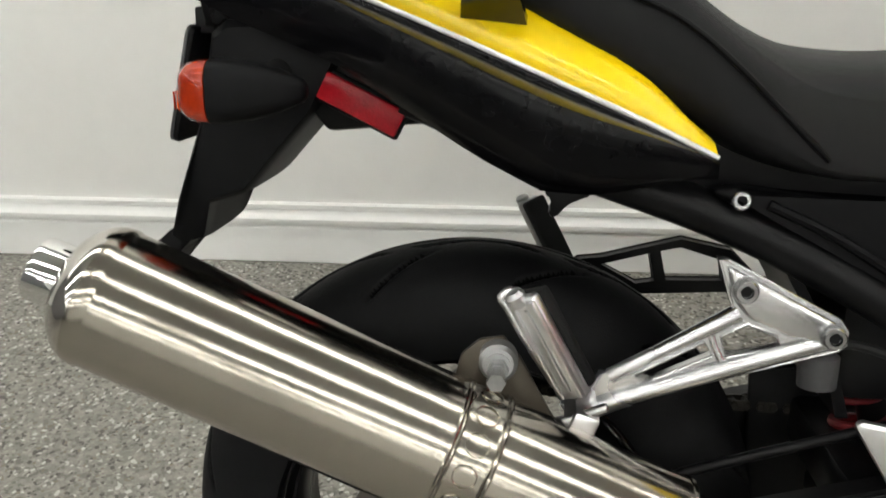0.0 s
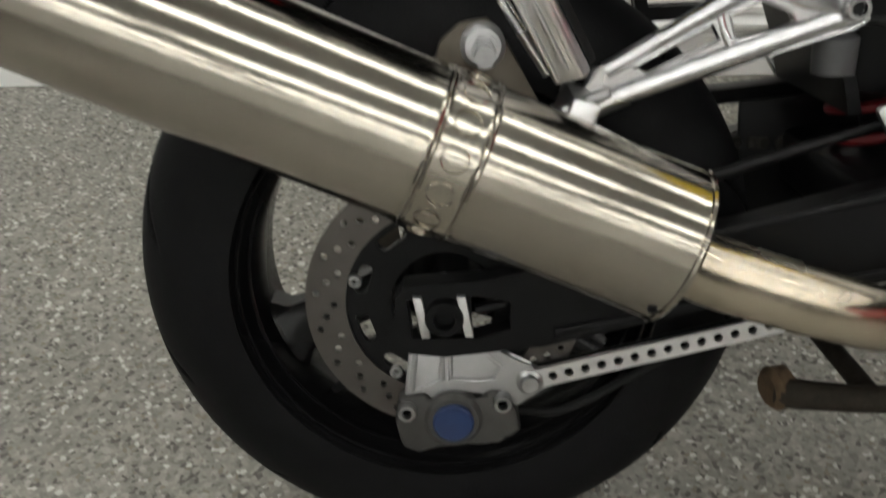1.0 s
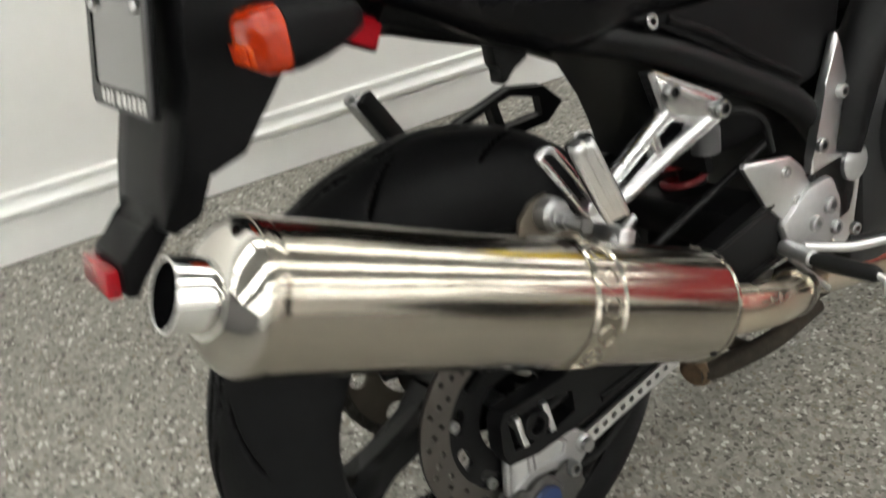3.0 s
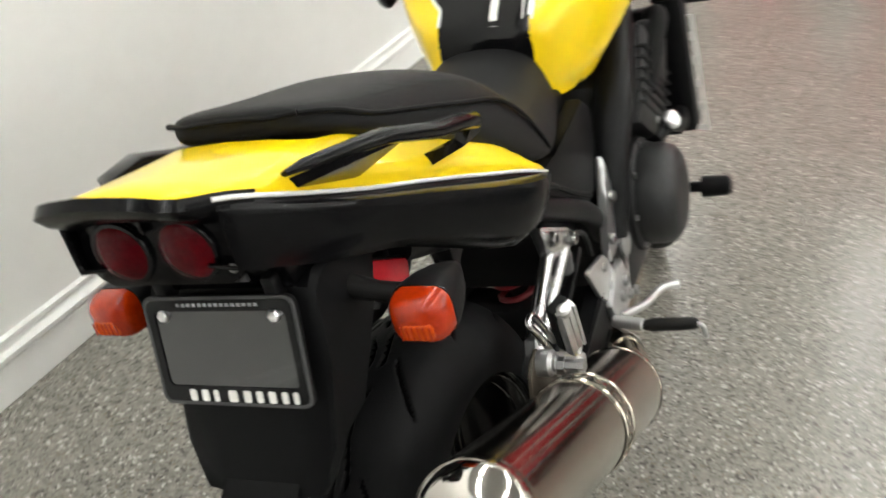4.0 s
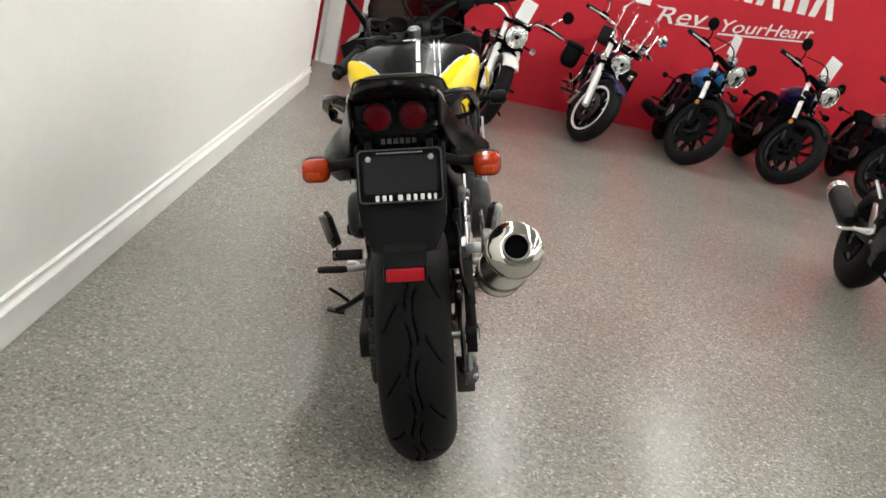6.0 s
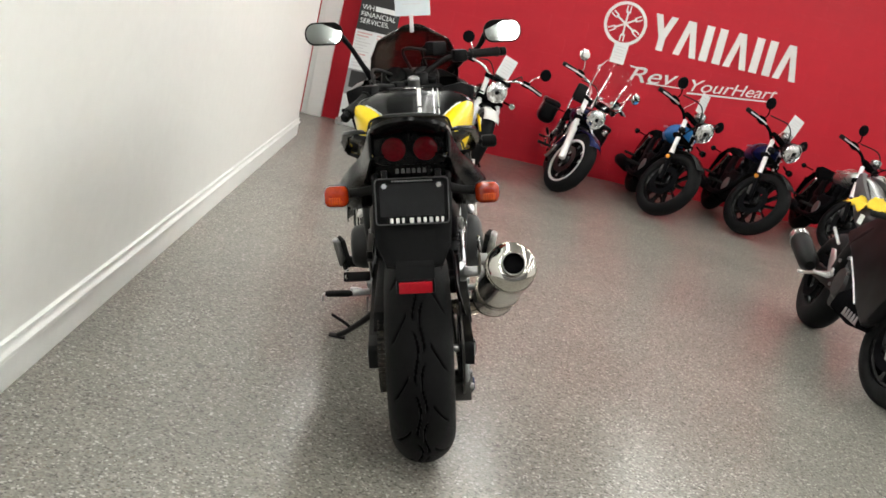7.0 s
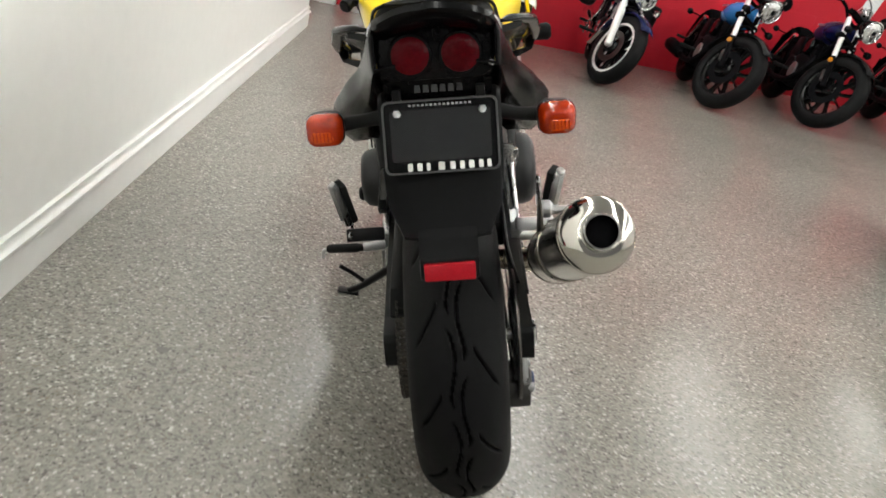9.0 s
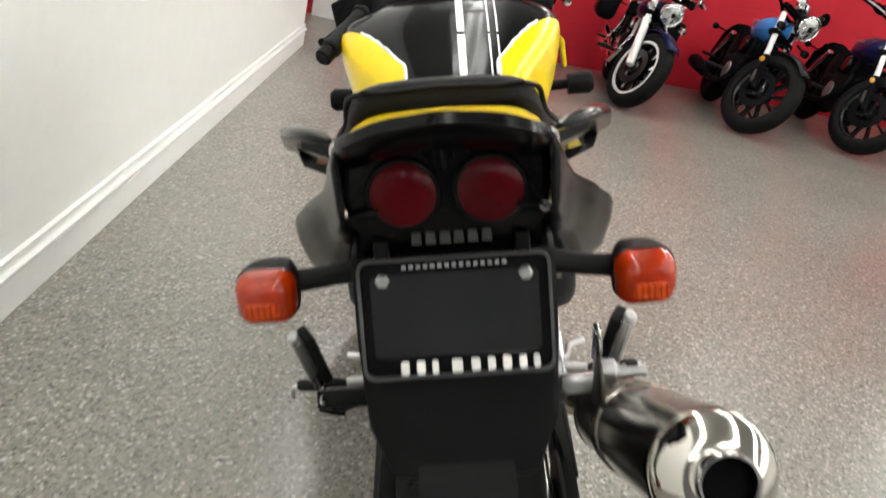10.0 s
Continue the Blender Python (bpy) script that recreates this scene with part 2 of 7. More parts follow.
RIM_LIP = material("rim_lip_black", (0.008, 0.008, 0.0085), 0.16, var=0.15, scale=50, coat=0.5)
CARD_WHITE = material("card_white", (0.78, 0.80, 0.80), 0.5, var=0.04, scale=60)
INK = material("ink_black", (0.02, 0.02, 0.02), 0.5, var=0.2)
INK_GREY = material("ink_grey", (0.32, 0.32, 0.33), 0.6, var=0.2)
NAME_GREY = material("name_grey", (0.07, 0.07, 0.073), 0.4, var=0.1)
GAP_DARK = material("dark_scuff", (0.105, 0.098, 0.085), 0.7, var=0.2)


# ---- mesh helpers ----
def part(name, bm, mat, parent=None, label="", sharp=38, at=None):
    """Link a bmesh as one mesh object, under a thing or a part where one is given."""
    bmesh.ops.recalc_face_normals(bm, faces=bm.faces)
    me = bpy.data.meshes.new(name)
    bm.to_mesh(me)
    bm.free()
    for m in (mat if isinstance(mat, (list, tuple)) else [mat]):
        me.materials.append(m)
    me.polygons.foreach_set("use_smooth", [True] * len(me.polygons))
    me.set_sharp_from_angle(angle=radians(sharp))
    ob = new(name, me)
    if at is not None:
        ob.matrix_basis = at
    ob.parent = parent
    if label:
        ob["label"] = label
    return ob


def empty(name, m, label, category, group=""):
    ob = new(name)
    ob.matrix_basis = m
    return tagged(ob, label, category, group)


AXES = {"X": lambda u, v, w: (w, u, v), "Y": lambda u, v, w: (u, w, v), "Z": lambda u, v, w: (u, v, w)}


def bevelled(bm, geom_edges, width, segments=2):
    if width > 0:
        bmesh.ops.bevel(bm, geom=geom_edges, offset=width, segments=segments, affect="EDGES", profile=0.5, clamp_overlap=True)


def prism(pts, a, b, axis="X", bevel=0.0, bm=None, segments=2):
    """An outline in the plane across the axis, drawn out from a to b."""
    bm = bm or bmesh.new()
    put = AXES[axis]
    lo = [bm.verts.new(put(u, v, a)) for u, v in pts]
    hi = [bm.verts.new(put(u, v, b)) for u, v in pts]
    faces = [bm.faces.new(lo), bm.faces.new(hi[::-1])]
    n = len(pts)
    for i in range(n):
        faces.append(bm.faces.new((lo[i], lo[(i + 1) % n], hi[(i + 1) % n], hi[i])))
    if bevel:
        bevelled(bm, list({e for f in faces for e in f.edges}), bevel, segments)
    return bm


def box(c, size, bevel=0.003, bm=None, turn=None, segments=2):
    """A box with eased edges; turn: a matrix about its middle."""
    bm = bm or bmesh.new()
    m = Matrix.Translation(c) @ (turn.to_4x4() if turn is not None else Matrix()) @ Matrix.Diagonal((*size, 1))
    made = bmesh.ops.create_cube(bm, size=1.0, matrix=m)
    bevelled(bm, list({e for v in made["verts"] for e in v.link_edges}), bevel, segments)
    return bm


def axis_turn(d):
    return Vector(d).normalized().to_track_quat("Z", "Y").to_matrix().to_4x4()


def lathe(prof, o, d, seg=40, bm=None, closed=False):
    """Rings of radius r at distance a along d from o; prof: (a, r)."""
    bm = bm or bmesh.new()
    m = Matrix.Translation(o) @ axis_turn(d)
    rings = []
    for a, r in prof:
        if r <= 1e-6:
            rings.append([bm.verts.new(m @ Vector((0, 0, a)))])
        else:
            rings.append([bm.verts.new(m @ Vector((r * math.cos(2 * math.pi * k / seg), r * math.sin(2 * math.pi * k / seg), a))) for k in range(seg)])
    pairs = list(zip(rings, rings[1:]))
    if closed:
        pairs.append((rings[-1], rings[0]))
    for p, q in pairs:
        for k in range(seg):
            vs = [p[k % len(p)], p[(k + 1) % len(p)], q[(k + 1) % len(q)], q[k % len(q)]]
            vs = list(dict.fromkeys(vs))
            if len(vs) > 2:
                bm.faces.new(vs)
    if not closed:
        for ring in (rings[0], rings[-1]):
            if len(ring) > 2:
                bm.faces.new(ring)
    return bm


def rod(a, b, r, seg=14, bm=None, ease=0.15):
    a, b = Vector(a), Vector(b)
    n = (b - a).length
    e = min(r * ease * 2, n * 0.3)
    return lathe([(0, r - e), (e, r), (n - e, r), (n, r - e)], a, b - a, seg, bm)


def smooth_line(pts, steps=6):
    """A Catmull-Rom line through the points."""
    p = [Vector(q) for q in pts]
    p = [2 * p[0] - p[1], *p, 2 * p[-1] - p[-2]]
    out = []
    for i in range(1, len(p) - 2):
        for k in range(steps):
            t = k / steps
            out.append(0.5 * (2 * p[i] + (p[i + 1] - p[i - 1]) * t + (2 * p[i - 1] - 5 * p[i] + 4 * p[i + 1] - p[i + 2]) * t * t
                              + (3 * p[i] - p[i - 1] - 3 * p[i + 1] + p[i + 2]) * t ** 3))
    return out + [p[-2]]


def tube(pts, r, seg=12, steps=6, bm=None, closed=False, flat=1.0):
    """A round bar along a smooth line; r: one radius, or one for each point given."""
    bm = bm or bmesh.new()
    n = len(pts)
    if closed:
        line = [Vector(q) for q in pts]
    else:
        line = smooth_line(pts, steps) if steps > 1 else [Vector(q) for q in pts]
    rad = [r] * len(line) if not isinstance(r, (list, tuple)) else [float(v) for v in np.interp(np.linspace(0, n - 1, len(line)), range(n), r)]
    side, rings = None, []
    for i, p in enumerate(line):
        if closed:
            d = (line[(i + 1) % len(line)] - line[i - 1]).normalized()
        else:
            d = (line[min(i + 1, len(line) - 1)] - line[max(i - 1, 0)]).normalized()
        if side is None:
            side = d.orthogonal().normalized()
        side = (side - d * side.dot(d)).normalized()
        up = d.cross(side)
        rings.append([bm.verts.new(p + rad[i] * (math.cos(a) * side + flat * math.sin(a) * up)) for a in [2 * math.pi * k / seg for k in range(seg)]])
    loops = list(zip(rings, rings[1:])) + ([(rings[-1], rings[0])] if closed else [])
    for p, q in loops:
        for k in range(seg):
            bm.faces.new((p[k], p[(k + 1) % seg], q[(k + 1) % seg], q[k]))
    if not closed:
        bm.faces.new(rings[0][::-1])
        bm.faces.new(rings[-1])
    return bm


def loft(rings, bm=None, caps=True, closed=True):
    """Faces between rings of equally many points."""
    bm = bm or bmesh.new()
    vs = [[bm.verts.new(p) for p in ring] for ring in rings]
    n = len(vs[0])
    for p, q in zip(vs, vs[1:]):
        for k in range(n if closed else n - 1):
            bm.faces.new((p[k], p[(k + 1) % n], q[(k + 1) % n], q[k]))
    if caps and closed:
        bm.faces.new(vs[0][::-1])
        bm.faces.new(vs[-1])
    return bm


def circle(u, v, r, n=12, turn=0.0):
    return [(u + r * math.cos(turn + 2 * math.pi * k / n), v + r * math.sin(turn + 2 * math.pi * k / n)) for k in range(n)]


def round_rect(w, h, r, n=4, cu=0.0, cv=0.0):
    out = []
    for i, (su, sv) in enumerate(((1, 1), (-1, 1), (-1, -1), (1, -1))):
        for k in range(n + 1):
            a = math.pi / 2 * (i + k / n)
            out.append((cu + su * (w / 2 - r) + r * math.cos(a), cv + sv * (h / 2 - r) + r * math.sin(a)))
    return out


def holed(outline, holes, a, b, axis="X", bm=None):
    """A plate with openings through it."""
    bm = bm or bmesh.new()
    put = AXES[axis]
    start = bmesh.new()
    for loop in (outline, *holes):
        vs = [start.verts.new(put(u, v, a)) for u, v in loop]
        for i in range(len(vs)):
            start.edges.new((vs[i], vs[(i + 1) % len(vs)]))
    bmesh.ops.triangle_fill(start, use_beauty=True, edges=start.edges[:])
    ext = bmesh.ops.extrude_face_region(start, geom=start.faces[:])
    shift = Vector(put(0, 0, b - a))
    bmesh.ops.translate(start, verts=[v for v in ext["geom"] if isinstance(v, bmesh.types.BMVert)], vec=shift)
    me = bpy.data.meshes.new("tmp")
    start.to_mesh(me)
    start.free()
    bm.from_mesh(me)
    bpy.data.meshes.remove(me)
    return bm


def moved(bm, m):
    bmesh.ops.transform(bm, matrix=m, verts=bm.verts)
    return bm


def mirrored(bm):
    """The same shape on the other side."""
    bmesh.ops.scale(bm, vec=(-1, 1, 1), verts=bm.verts)
    return bm


def bolt_head(c, d, r, h=0.005, bm=None):
    """A socket bolt head with a recess."""
    return lathe([(0, r), (h * 0.8, r), (h, r * 0.85), (h, r * 0.52), (-h * 0.2, r * 0.48), (-h * 0.2, 0)], c, d, 16, bm)


def lettering(name, text, height, mat, m, parent=None, label="", depth=0.002, shear=0.0, width=None):
    """Raised words in the built-in font, as a mesh; m puts them in place (text in its x, y plane)."""
    cu = bpy.data.curves.new(name, "FONT")
    cu.body, cu.size, cu.extrude, cu.shear = text, height / 0.72, depth, shear
    tmp = bpy.data.objects.new(name, cu)
    scene.collection.objects.link(tmp)
    bpy.context.view_layer.update()
    me = bpy.data.meshes.new_from_object(tmp.evaluated_get(bpy.context.evaluated_depsgraph_get()))
    bpy.data.objects.remove(tmp)
    if width:
        xs = [v.co.x for v in me.vertices]
        k = width / (max(xs) - min(xs))
        for v in me.vertices:
            v.co.x = (v.co.x - min(xs)) * k
    me.materials.clear()
    me.materials.append(mat)
    ob = new(name, me)
    ob.matrix_basis = m
    ob.parent = parent
    if label:
        ob["label"] = label
    return ob


# ---- room ----
WALL_X, WALL_END, RED_Y = -1.008, 5.72, 7.42
EAST, SOUTH = 8.2, -5.2


def setting(name, bm, mat, label, category, parent=None):
    return tagged(part(name, bm, mat, parent), label, category, kind="structure")


setting("floor", box((3.5, 1.5, -0.05), (9.6, 14.4, 0.1), 0.0), FLOOR, "grey speckled vinyl flake epoxy floor with a clear glossy coat", "floor")
setting("wall_west", box((WALL_X - 0.08, (SOUTH + WALL_END) / 2, CEILING / 2), (0.16, WALL_END - SOUTH, CEILING), 0.0), WALL_WHITE, "plain smooth white painted wall", "wall")
setting("wall_niche", box((WALL_X - 0.62, (WALL_END + RED_Y) / 2, CEILING / 2), (0.1, RED_Y - WALL_END, CEILING), 0.0), WALL_WHITE, "white painted wall of a shallow niche", "wall")
setting("wall_niche_side", box((WALL_X - 0.36, WALL_END - 0.05, CEILING / 2), (0.40, 0.1, CEILING), 0.0), WALL_WHITE, "white painted return of the wall", "wall")
red = setting("wall_north", box((1.85, RED_Y + 0.1065, CEILING / 2), (7.1, 0.2, CEILING), 0.0), MORTAR_RED, "red painted concrete block wall with faint joints", "wall")
# added out of view: white here keeps red out of the silencer's reflections
setting("wall_north_2", box((7.055, RED_Y + 0.105, CEILING / 2), (3.3, 0.2, CEILING), 0.0), WALL_WHITE, "unseen white wall beyond the red blocks, added to limit red reflections", "wall")
setting("wall_east", box((EAST + 0.1, 1.1, CEILING / 2), (0.2, 12.8, CEILING), 0.0), WALL_WHITE, "plain white painted wall", "wall")
# out of view; its dark grey lowers bounce light and darkens the chrome
setting("wall_south", box((3.5, SOUTH - 0.1, CEILING / 2), (9.6, 0.2, CEILING), 0.0), WALL_UNSEEN_DARK, "unseen closing wall, set dark grey to darken reflections", "wall")
setting("ceiling", box((3.5, 1.1, CEILING + 0.06), (10.6, 13.2, 0.12), 0.0), CEIL_GREY, "unseen plain dark grey ceiling with rows of tube lamps", "ceiling")

# band added out of view as something white for the steel to reflect
setting("wall_band", box((1.90, RED_Y + 0.0155, (14 * 0.1916 + CEILING) / 2 + 0.002), (7.0, 0.033, CEILING - 14 * 0.1916 - 0.006), 0.0), WALL_WHITE, "unseen white band above the red blocks, added to whiten reflections", "wall")

# moulded skirting along the white wall
SKIRT = [(0, 0), (0.010, 0), (0.010, 0.003), (0.0135, 0.003), (0.0135, 0.090), (0.012, 0.094), (0.009, 0.096), (0.010, 0.103), (0.022, 0.106), (0.025, 0.112), (0.024, 0.120), (0.016, 0.125), (0.011, 0.130), (0.009, 0.138), (0.013, 0.142), (0.013, 0.152), (0, 0.154)]
setting("baseboard", prism([(WALL_X + u, v) for u, v in SKIRT], SOUTH, WALL_END, "Y"), TRIM_WHITE, "white gloss moulded skirting board along the wall", "baseboard")
setting("trim", box((WALL_X - 0.035, RED_Y - 0.05, CEILING / 2), (0.15, 0.10, CEILING), 0.004), TRIM_WHITE, "tall white door casing beside the red wall", "door trim")
setting("trim_gap", box((WALL_X - 0.14, RED_Y - 0.03, CEILING / 2), (0.06, 0.04, CEILING), 0.0), TRIM_WHITE, "white door edge beside the casing", "door trim")


def red_blocks():
    """The blocks of the red wall, each a little proud of its joints."""
    w, h, gap = 0.39, 0.19, 0.0016
    me = {}
    for row in range(14):
        z0 = row * (h + gap)
        x = -1.02 - (0.5 * w if row % 2 else 0.0)
        while x < 5.4:
            x0, x1 = max(x, -0.985), min(x + w, 5.4)
            if x1 - x0 > 0.03:
                key = (round(x1 - x0, 3), h)
                if key not in me:
                    bm = box((0, 0, 0), (key[0], 0.032, key[1]), 0.0008, segments=1)
                    made = part("block", bm, WALL_RED, red)
                    me[key] = made.data
                else:
                    made = new("block", me[key])
                    made.parent = red
                made.location = ((x0 + x1) / 2, RED_Y + 0.021 + random.uniform(-0.0004, 0.0004), z0 + key[1] / 2 + 0.002)
            x += w + gap


def lamp_fitting():
    """A two-tube ceiling lamp."""
    ob = empty("ceiling_lamp", pose(0, 0, CEILING), "white metal ceiling lamp with two lit tubes", "ceiling lamp", "ceiling lamps")
    part("housing", prism([(-0.09, 0), (-0.055, -0.05), (0.055, -0.05), (0.09, 0)], -1.07, 1.07, "Y", 0.003), TRIM_WHITE, ob)
    for s in (-1, 1):
        part("lamp_tube", rod((s * 0.055, -1.04, -0.075), (s * 0.055, 1.04, -0.075), 0.019, 12), GLOW_TUBE, ob)
        for e in (-1, 1):
            part("socket", box((s * 0.055, e * 1.05, -0.062), (0.03, 0.02, 0.05), 0.003), TRIM_WHITE, ob)
    return ob


first_lamp = None
for lamp_x in LAMP_ROWS:
    for lamp_y in LAMP_PLACES:
        if first_lamp is None:
            first_lamp = lamp_fitting()
            first_lamp.matrix_basis = pose(lamp_x, lamp_y, CEILING)
        else:
            copy_thing(first_lamp, pose(lamp_x, lamp_y, CEILING))


# the sign on the red wall: a ring with spokes, plain shapes for the name, a slogan below
def wall_sign():
    ob = empty("wall_sign", pose(0, RED_Y - 0.002, 0), "white painted ring emblem, name and slogan on the red wall", "wall sign")
    cx, cz, r = 1.888, 1.617, 0.222
    part("emblem_ring", holed(circle(cx, cz, r, 48), [circle(cx, cz, r * 0.86, 48)], -0.004, 0.004, "Y"), SIGN_WHITE, ob)
    for k in range(6):
        a = math.pi / 2 + k * math.pi / 3
        c, s = math.cos(a), math.sin(a)
        pts = [(0.009, 0.0), (0.009, 0.10), (0.024, 0.112), (0.024, 0.178), (0.012, 0.178), (0.012, 0.124), (-0.012, 0.124), (-0.012, 0.178), (-0.024, 0.178), (-0.024, 0.112), (-0.009, 0.10), (-0.009, 0.0)]
        part("emblem_spoke", prism([(cx + v * c - u * s, cz + v * s + u * c) for u, v in pts], -0.004, 0.0030 + 0.0002 * k, "Y"), SIGN_WHITE, ob)
    z0, z1, x, wide = 1.430, 1.790, 2.168, 0.2463
    outline = {"wedge": [(0.02, 1), (0.30, 1), (0.50, 0.62), (0.70, 1), (0.98, 1), (0.64, 0.36), (0.64, 0), (0.36, 0), (0.36, 0.36)], "peak": [(0.0, 0), (0.34, 1), (0.66, 1), (1.0, 0), (0.72, 0), (0.50, 0.70), (0.28, 0)]}
    for kind in ("wedge", "peak", "posts", "peak", "posts", "peak"):
        if kind == "posts":
            for u0, u1 in ((0.04, 0.38), (0.62, 0.96)):
                part("name_shape", prism([(x + u0 * wide, z0), (x + u0 * wide, z1), (x + u1 * wide, z1), (x + u1 * wide, z0)], -0.004, 0.004, "Y"), SIGN_WHITE, ob)
        else:
            part("name_shape", prism([(x + u * wide, z0 + v * (z1 - z0)) for u, v in outline[kind]], -0.004, 0.004, "Y"), SIGN_WHITE, ob)
        x += wide * 1.10
    for word, x0, base_z, wide_word, tall in (("Rev", 2.065, 1.060, 0.52, 0.165), ("Your", 2.73, 1.108, 0.45, 0.125), ("Heart", 3.16, 1.158, 0.48, 0.120)):
        lettering("slogan_word", word, tall, SIGN_WHITE, pose(x0, -0.004, base_z, 90, -7, 0), ob, "white slanted slogan word", 0.003, 0.35, wide_word)
    part("swash", prism([(2.035, 1.226), (2.190, 1.218), (2.190, 1.203), (2.060, 1.208)], -0.004, 0.0025, "Y"), SIGN_WHITE, ob)
    part("underline", prism([(2.26, 1.075), (2.66, 1.108), (2.66, 1.120), (2.26, 1.088)], -0.004, 0.0028, "Y"), SIGN_WHITE, ob)
    part("underline", prism([(2.70, 1.070), (3.62, 1.180), (3.62, 1.194), (2.70, 1.088)], -0.004, 0.003, "Y"), SIGN_WHITE, ob)


wall_sign()


def banner():
    """A roll-up banner by the red wall: photo strip, black headline band, pale text field."""
    ob = empty("banner_stand", pose(-0.575, 7.16, 0, 0, 0, 0), "tall printed roll-up banner beside the door casing", "banner stand")
    part("base", box((0, 0, 0.035), (0.44, 0.14, 0.07), 0.012), ALUMINIUM, ob)
    part("sheet", box((0, 0, 1.02), (0.40, 0.006, 1.92), 0.0), CARD_WHITE, ob)
    part("headline_band", box((0, -0.006, 1.145), (0.40, 0.006, 0.36), 0.0), INK, ob)
    part("photo_strip", box((0, -0.006, 1.50), (0.40, 0.006, 0.30), 0.0), INK_GREY, ob)
    part("photo_strip", box((0, -0.006, 0.44), (0.40, 0.006, 0.26), 0.0), INK_GREY, ob)
    part("photo_dark", box((0.05, -0.011, 1.45), (0.17, 0.004, 0.17), 0.0), INK, ob)
    part("photo_dark", box((-0.08, -0.011, 0.47), (0.17, 0.004, 0.17), 0.0), INK, ob)
    part("photo_dark", box((0.11, -0.011, 0.41), (0.12, 0.004, 0.18), 0.0), INK, ob)
    lettering("headline", "WHY", 0.050, CARD_WHITE, pose(-0.18, -0.010, 1.165, 90, 0, 0), ob, "white headline word", 0.001)
    part("headline_bar", box((0.060, -0.0105, 1.190), (0.21, 0.003, 0.048), 0.0), CARD_WHITE, ob)
    lettering("headline", "FINANCIAL", 0.050, CARD_WHITE, pose(-0.18, -0.010, 1.098, 90, 0, 0), ob, "white headline word", 0.001)
    lettering("headline", "SERVICES.", 0.050, CARD_WHITE, pose(-0.18, -0.010, 1.031, 90, 0, 0), ob, "white headline word", 0.001)
    for col in (-0.10, 0.10):
        for k in range(12):
            red_line = k in (0, 1, 7)
            w = 0.15 - 0.03 * ((k * 7) % 3)
            part("text_line", box((col - 0.08 + w / 2, -0.005, 0.935 - 0.030 * k), (w, 0.003, 0.012 if red_line else 0.008), 0.0), PRINT_PINK if red_line else PRINT_PALE, ob)
    part("pole", rod((0, 0.02, 0.06), (0, 0.02, 1.96), 0.01, 10), ALUMINIUM, ob)


banner()


# scuffs worn into the floor
def floor_mark(x, y, w, l, turn):
    pts = [(w * math.cos(a) * random.uniform(0.6, 1.1), l * math.sin(a) * random.uniform(0.6, 1.1)) for a in [2 * math.pi * k / 14 for k in range(14)]]
    bm = prism(pts, 0.0, 0.0005, "Z")
    tagged(part("floor_mark", bm, GAP_DARK, None, at=pose(x, y, 0.0002, 0, 0, turn)), "small dark scuff worn into the speckled floor", "floor mark", kind="structure")


floor_mark(-0.565, 0.297, 0.017, 0.016, 20)
floor_mark(-0.835, 1.39, 0.016, 0.015, 70)
bm = bmesh.new()
for k in range(70):
    cx, cy, r = -0.985 + abs(random.gauss(0, 0.07)), random.uniform(-2.0, 2.6), random.uniform(0.0015, 0.0045)
    turn = random.uniform(0, 3.1)
    vs = [bm.verts.new((cx + r * (1.6 * math.cos(a) * math.cos(turn) - math.sin(a) * math.sin(turn)), cy + r * (1.6 * math.cos(a) * math.sin(turn) + math.sin(a) * math.cos(turn)), 0.0006)) for a in [math.tau * q / 7 + random.uniform(-0.25, 0.25) for q in range(7)]]
    bm.faces.new(vs)
tagged(part("floor_dirt", bm, GAP_DARK), "dark specks of dirt strewn along the skirting board", "dirt", kind="stuff")


# ---- the yellow and black motorcycle: own frame, x to its right, y ahead, z up in its leaning plane ----
LEAN, AXLE_Z, HEADING = 15.097, 0.3217, 0.883
bike = empty("motorcycle", pose(0.1702, 0.0002, 0, 0, -LEAN, HEADING), "yellow and black motorcycle leaning on its side stand, single steel silencer", "motorcycle")


def slash(p, u, line, width):
    """How deep a groove along the line is there: 1 in its middle, 0 outside; line: (p, u) knots."""
    ps = [k[0] for k in line]
    if p <= ps[0] or p >= ps[-1]:
        return 0.0
    c = float(np.interp(p, ps, [k[1] for k in line]))
    w = width * min(1.0, (p - ps[0]) * 9, (ps[-1] - p) * 9)
    return max(0.0, min(1.0, (w - abs(u - c)) / 0.020))


CROWN_CUT = [(0.02, 0.20), (0.14, 0.10), (0.30, 0.035), (0.50, 0.05), (0.66, 0.12), (0.80, 0.16), (0.93, 0.10)]
SHOULDER_CUT = [(0.05, 0.30), (0.20, 0.40), (0.42, 0.62), (0.62, 0.80)]


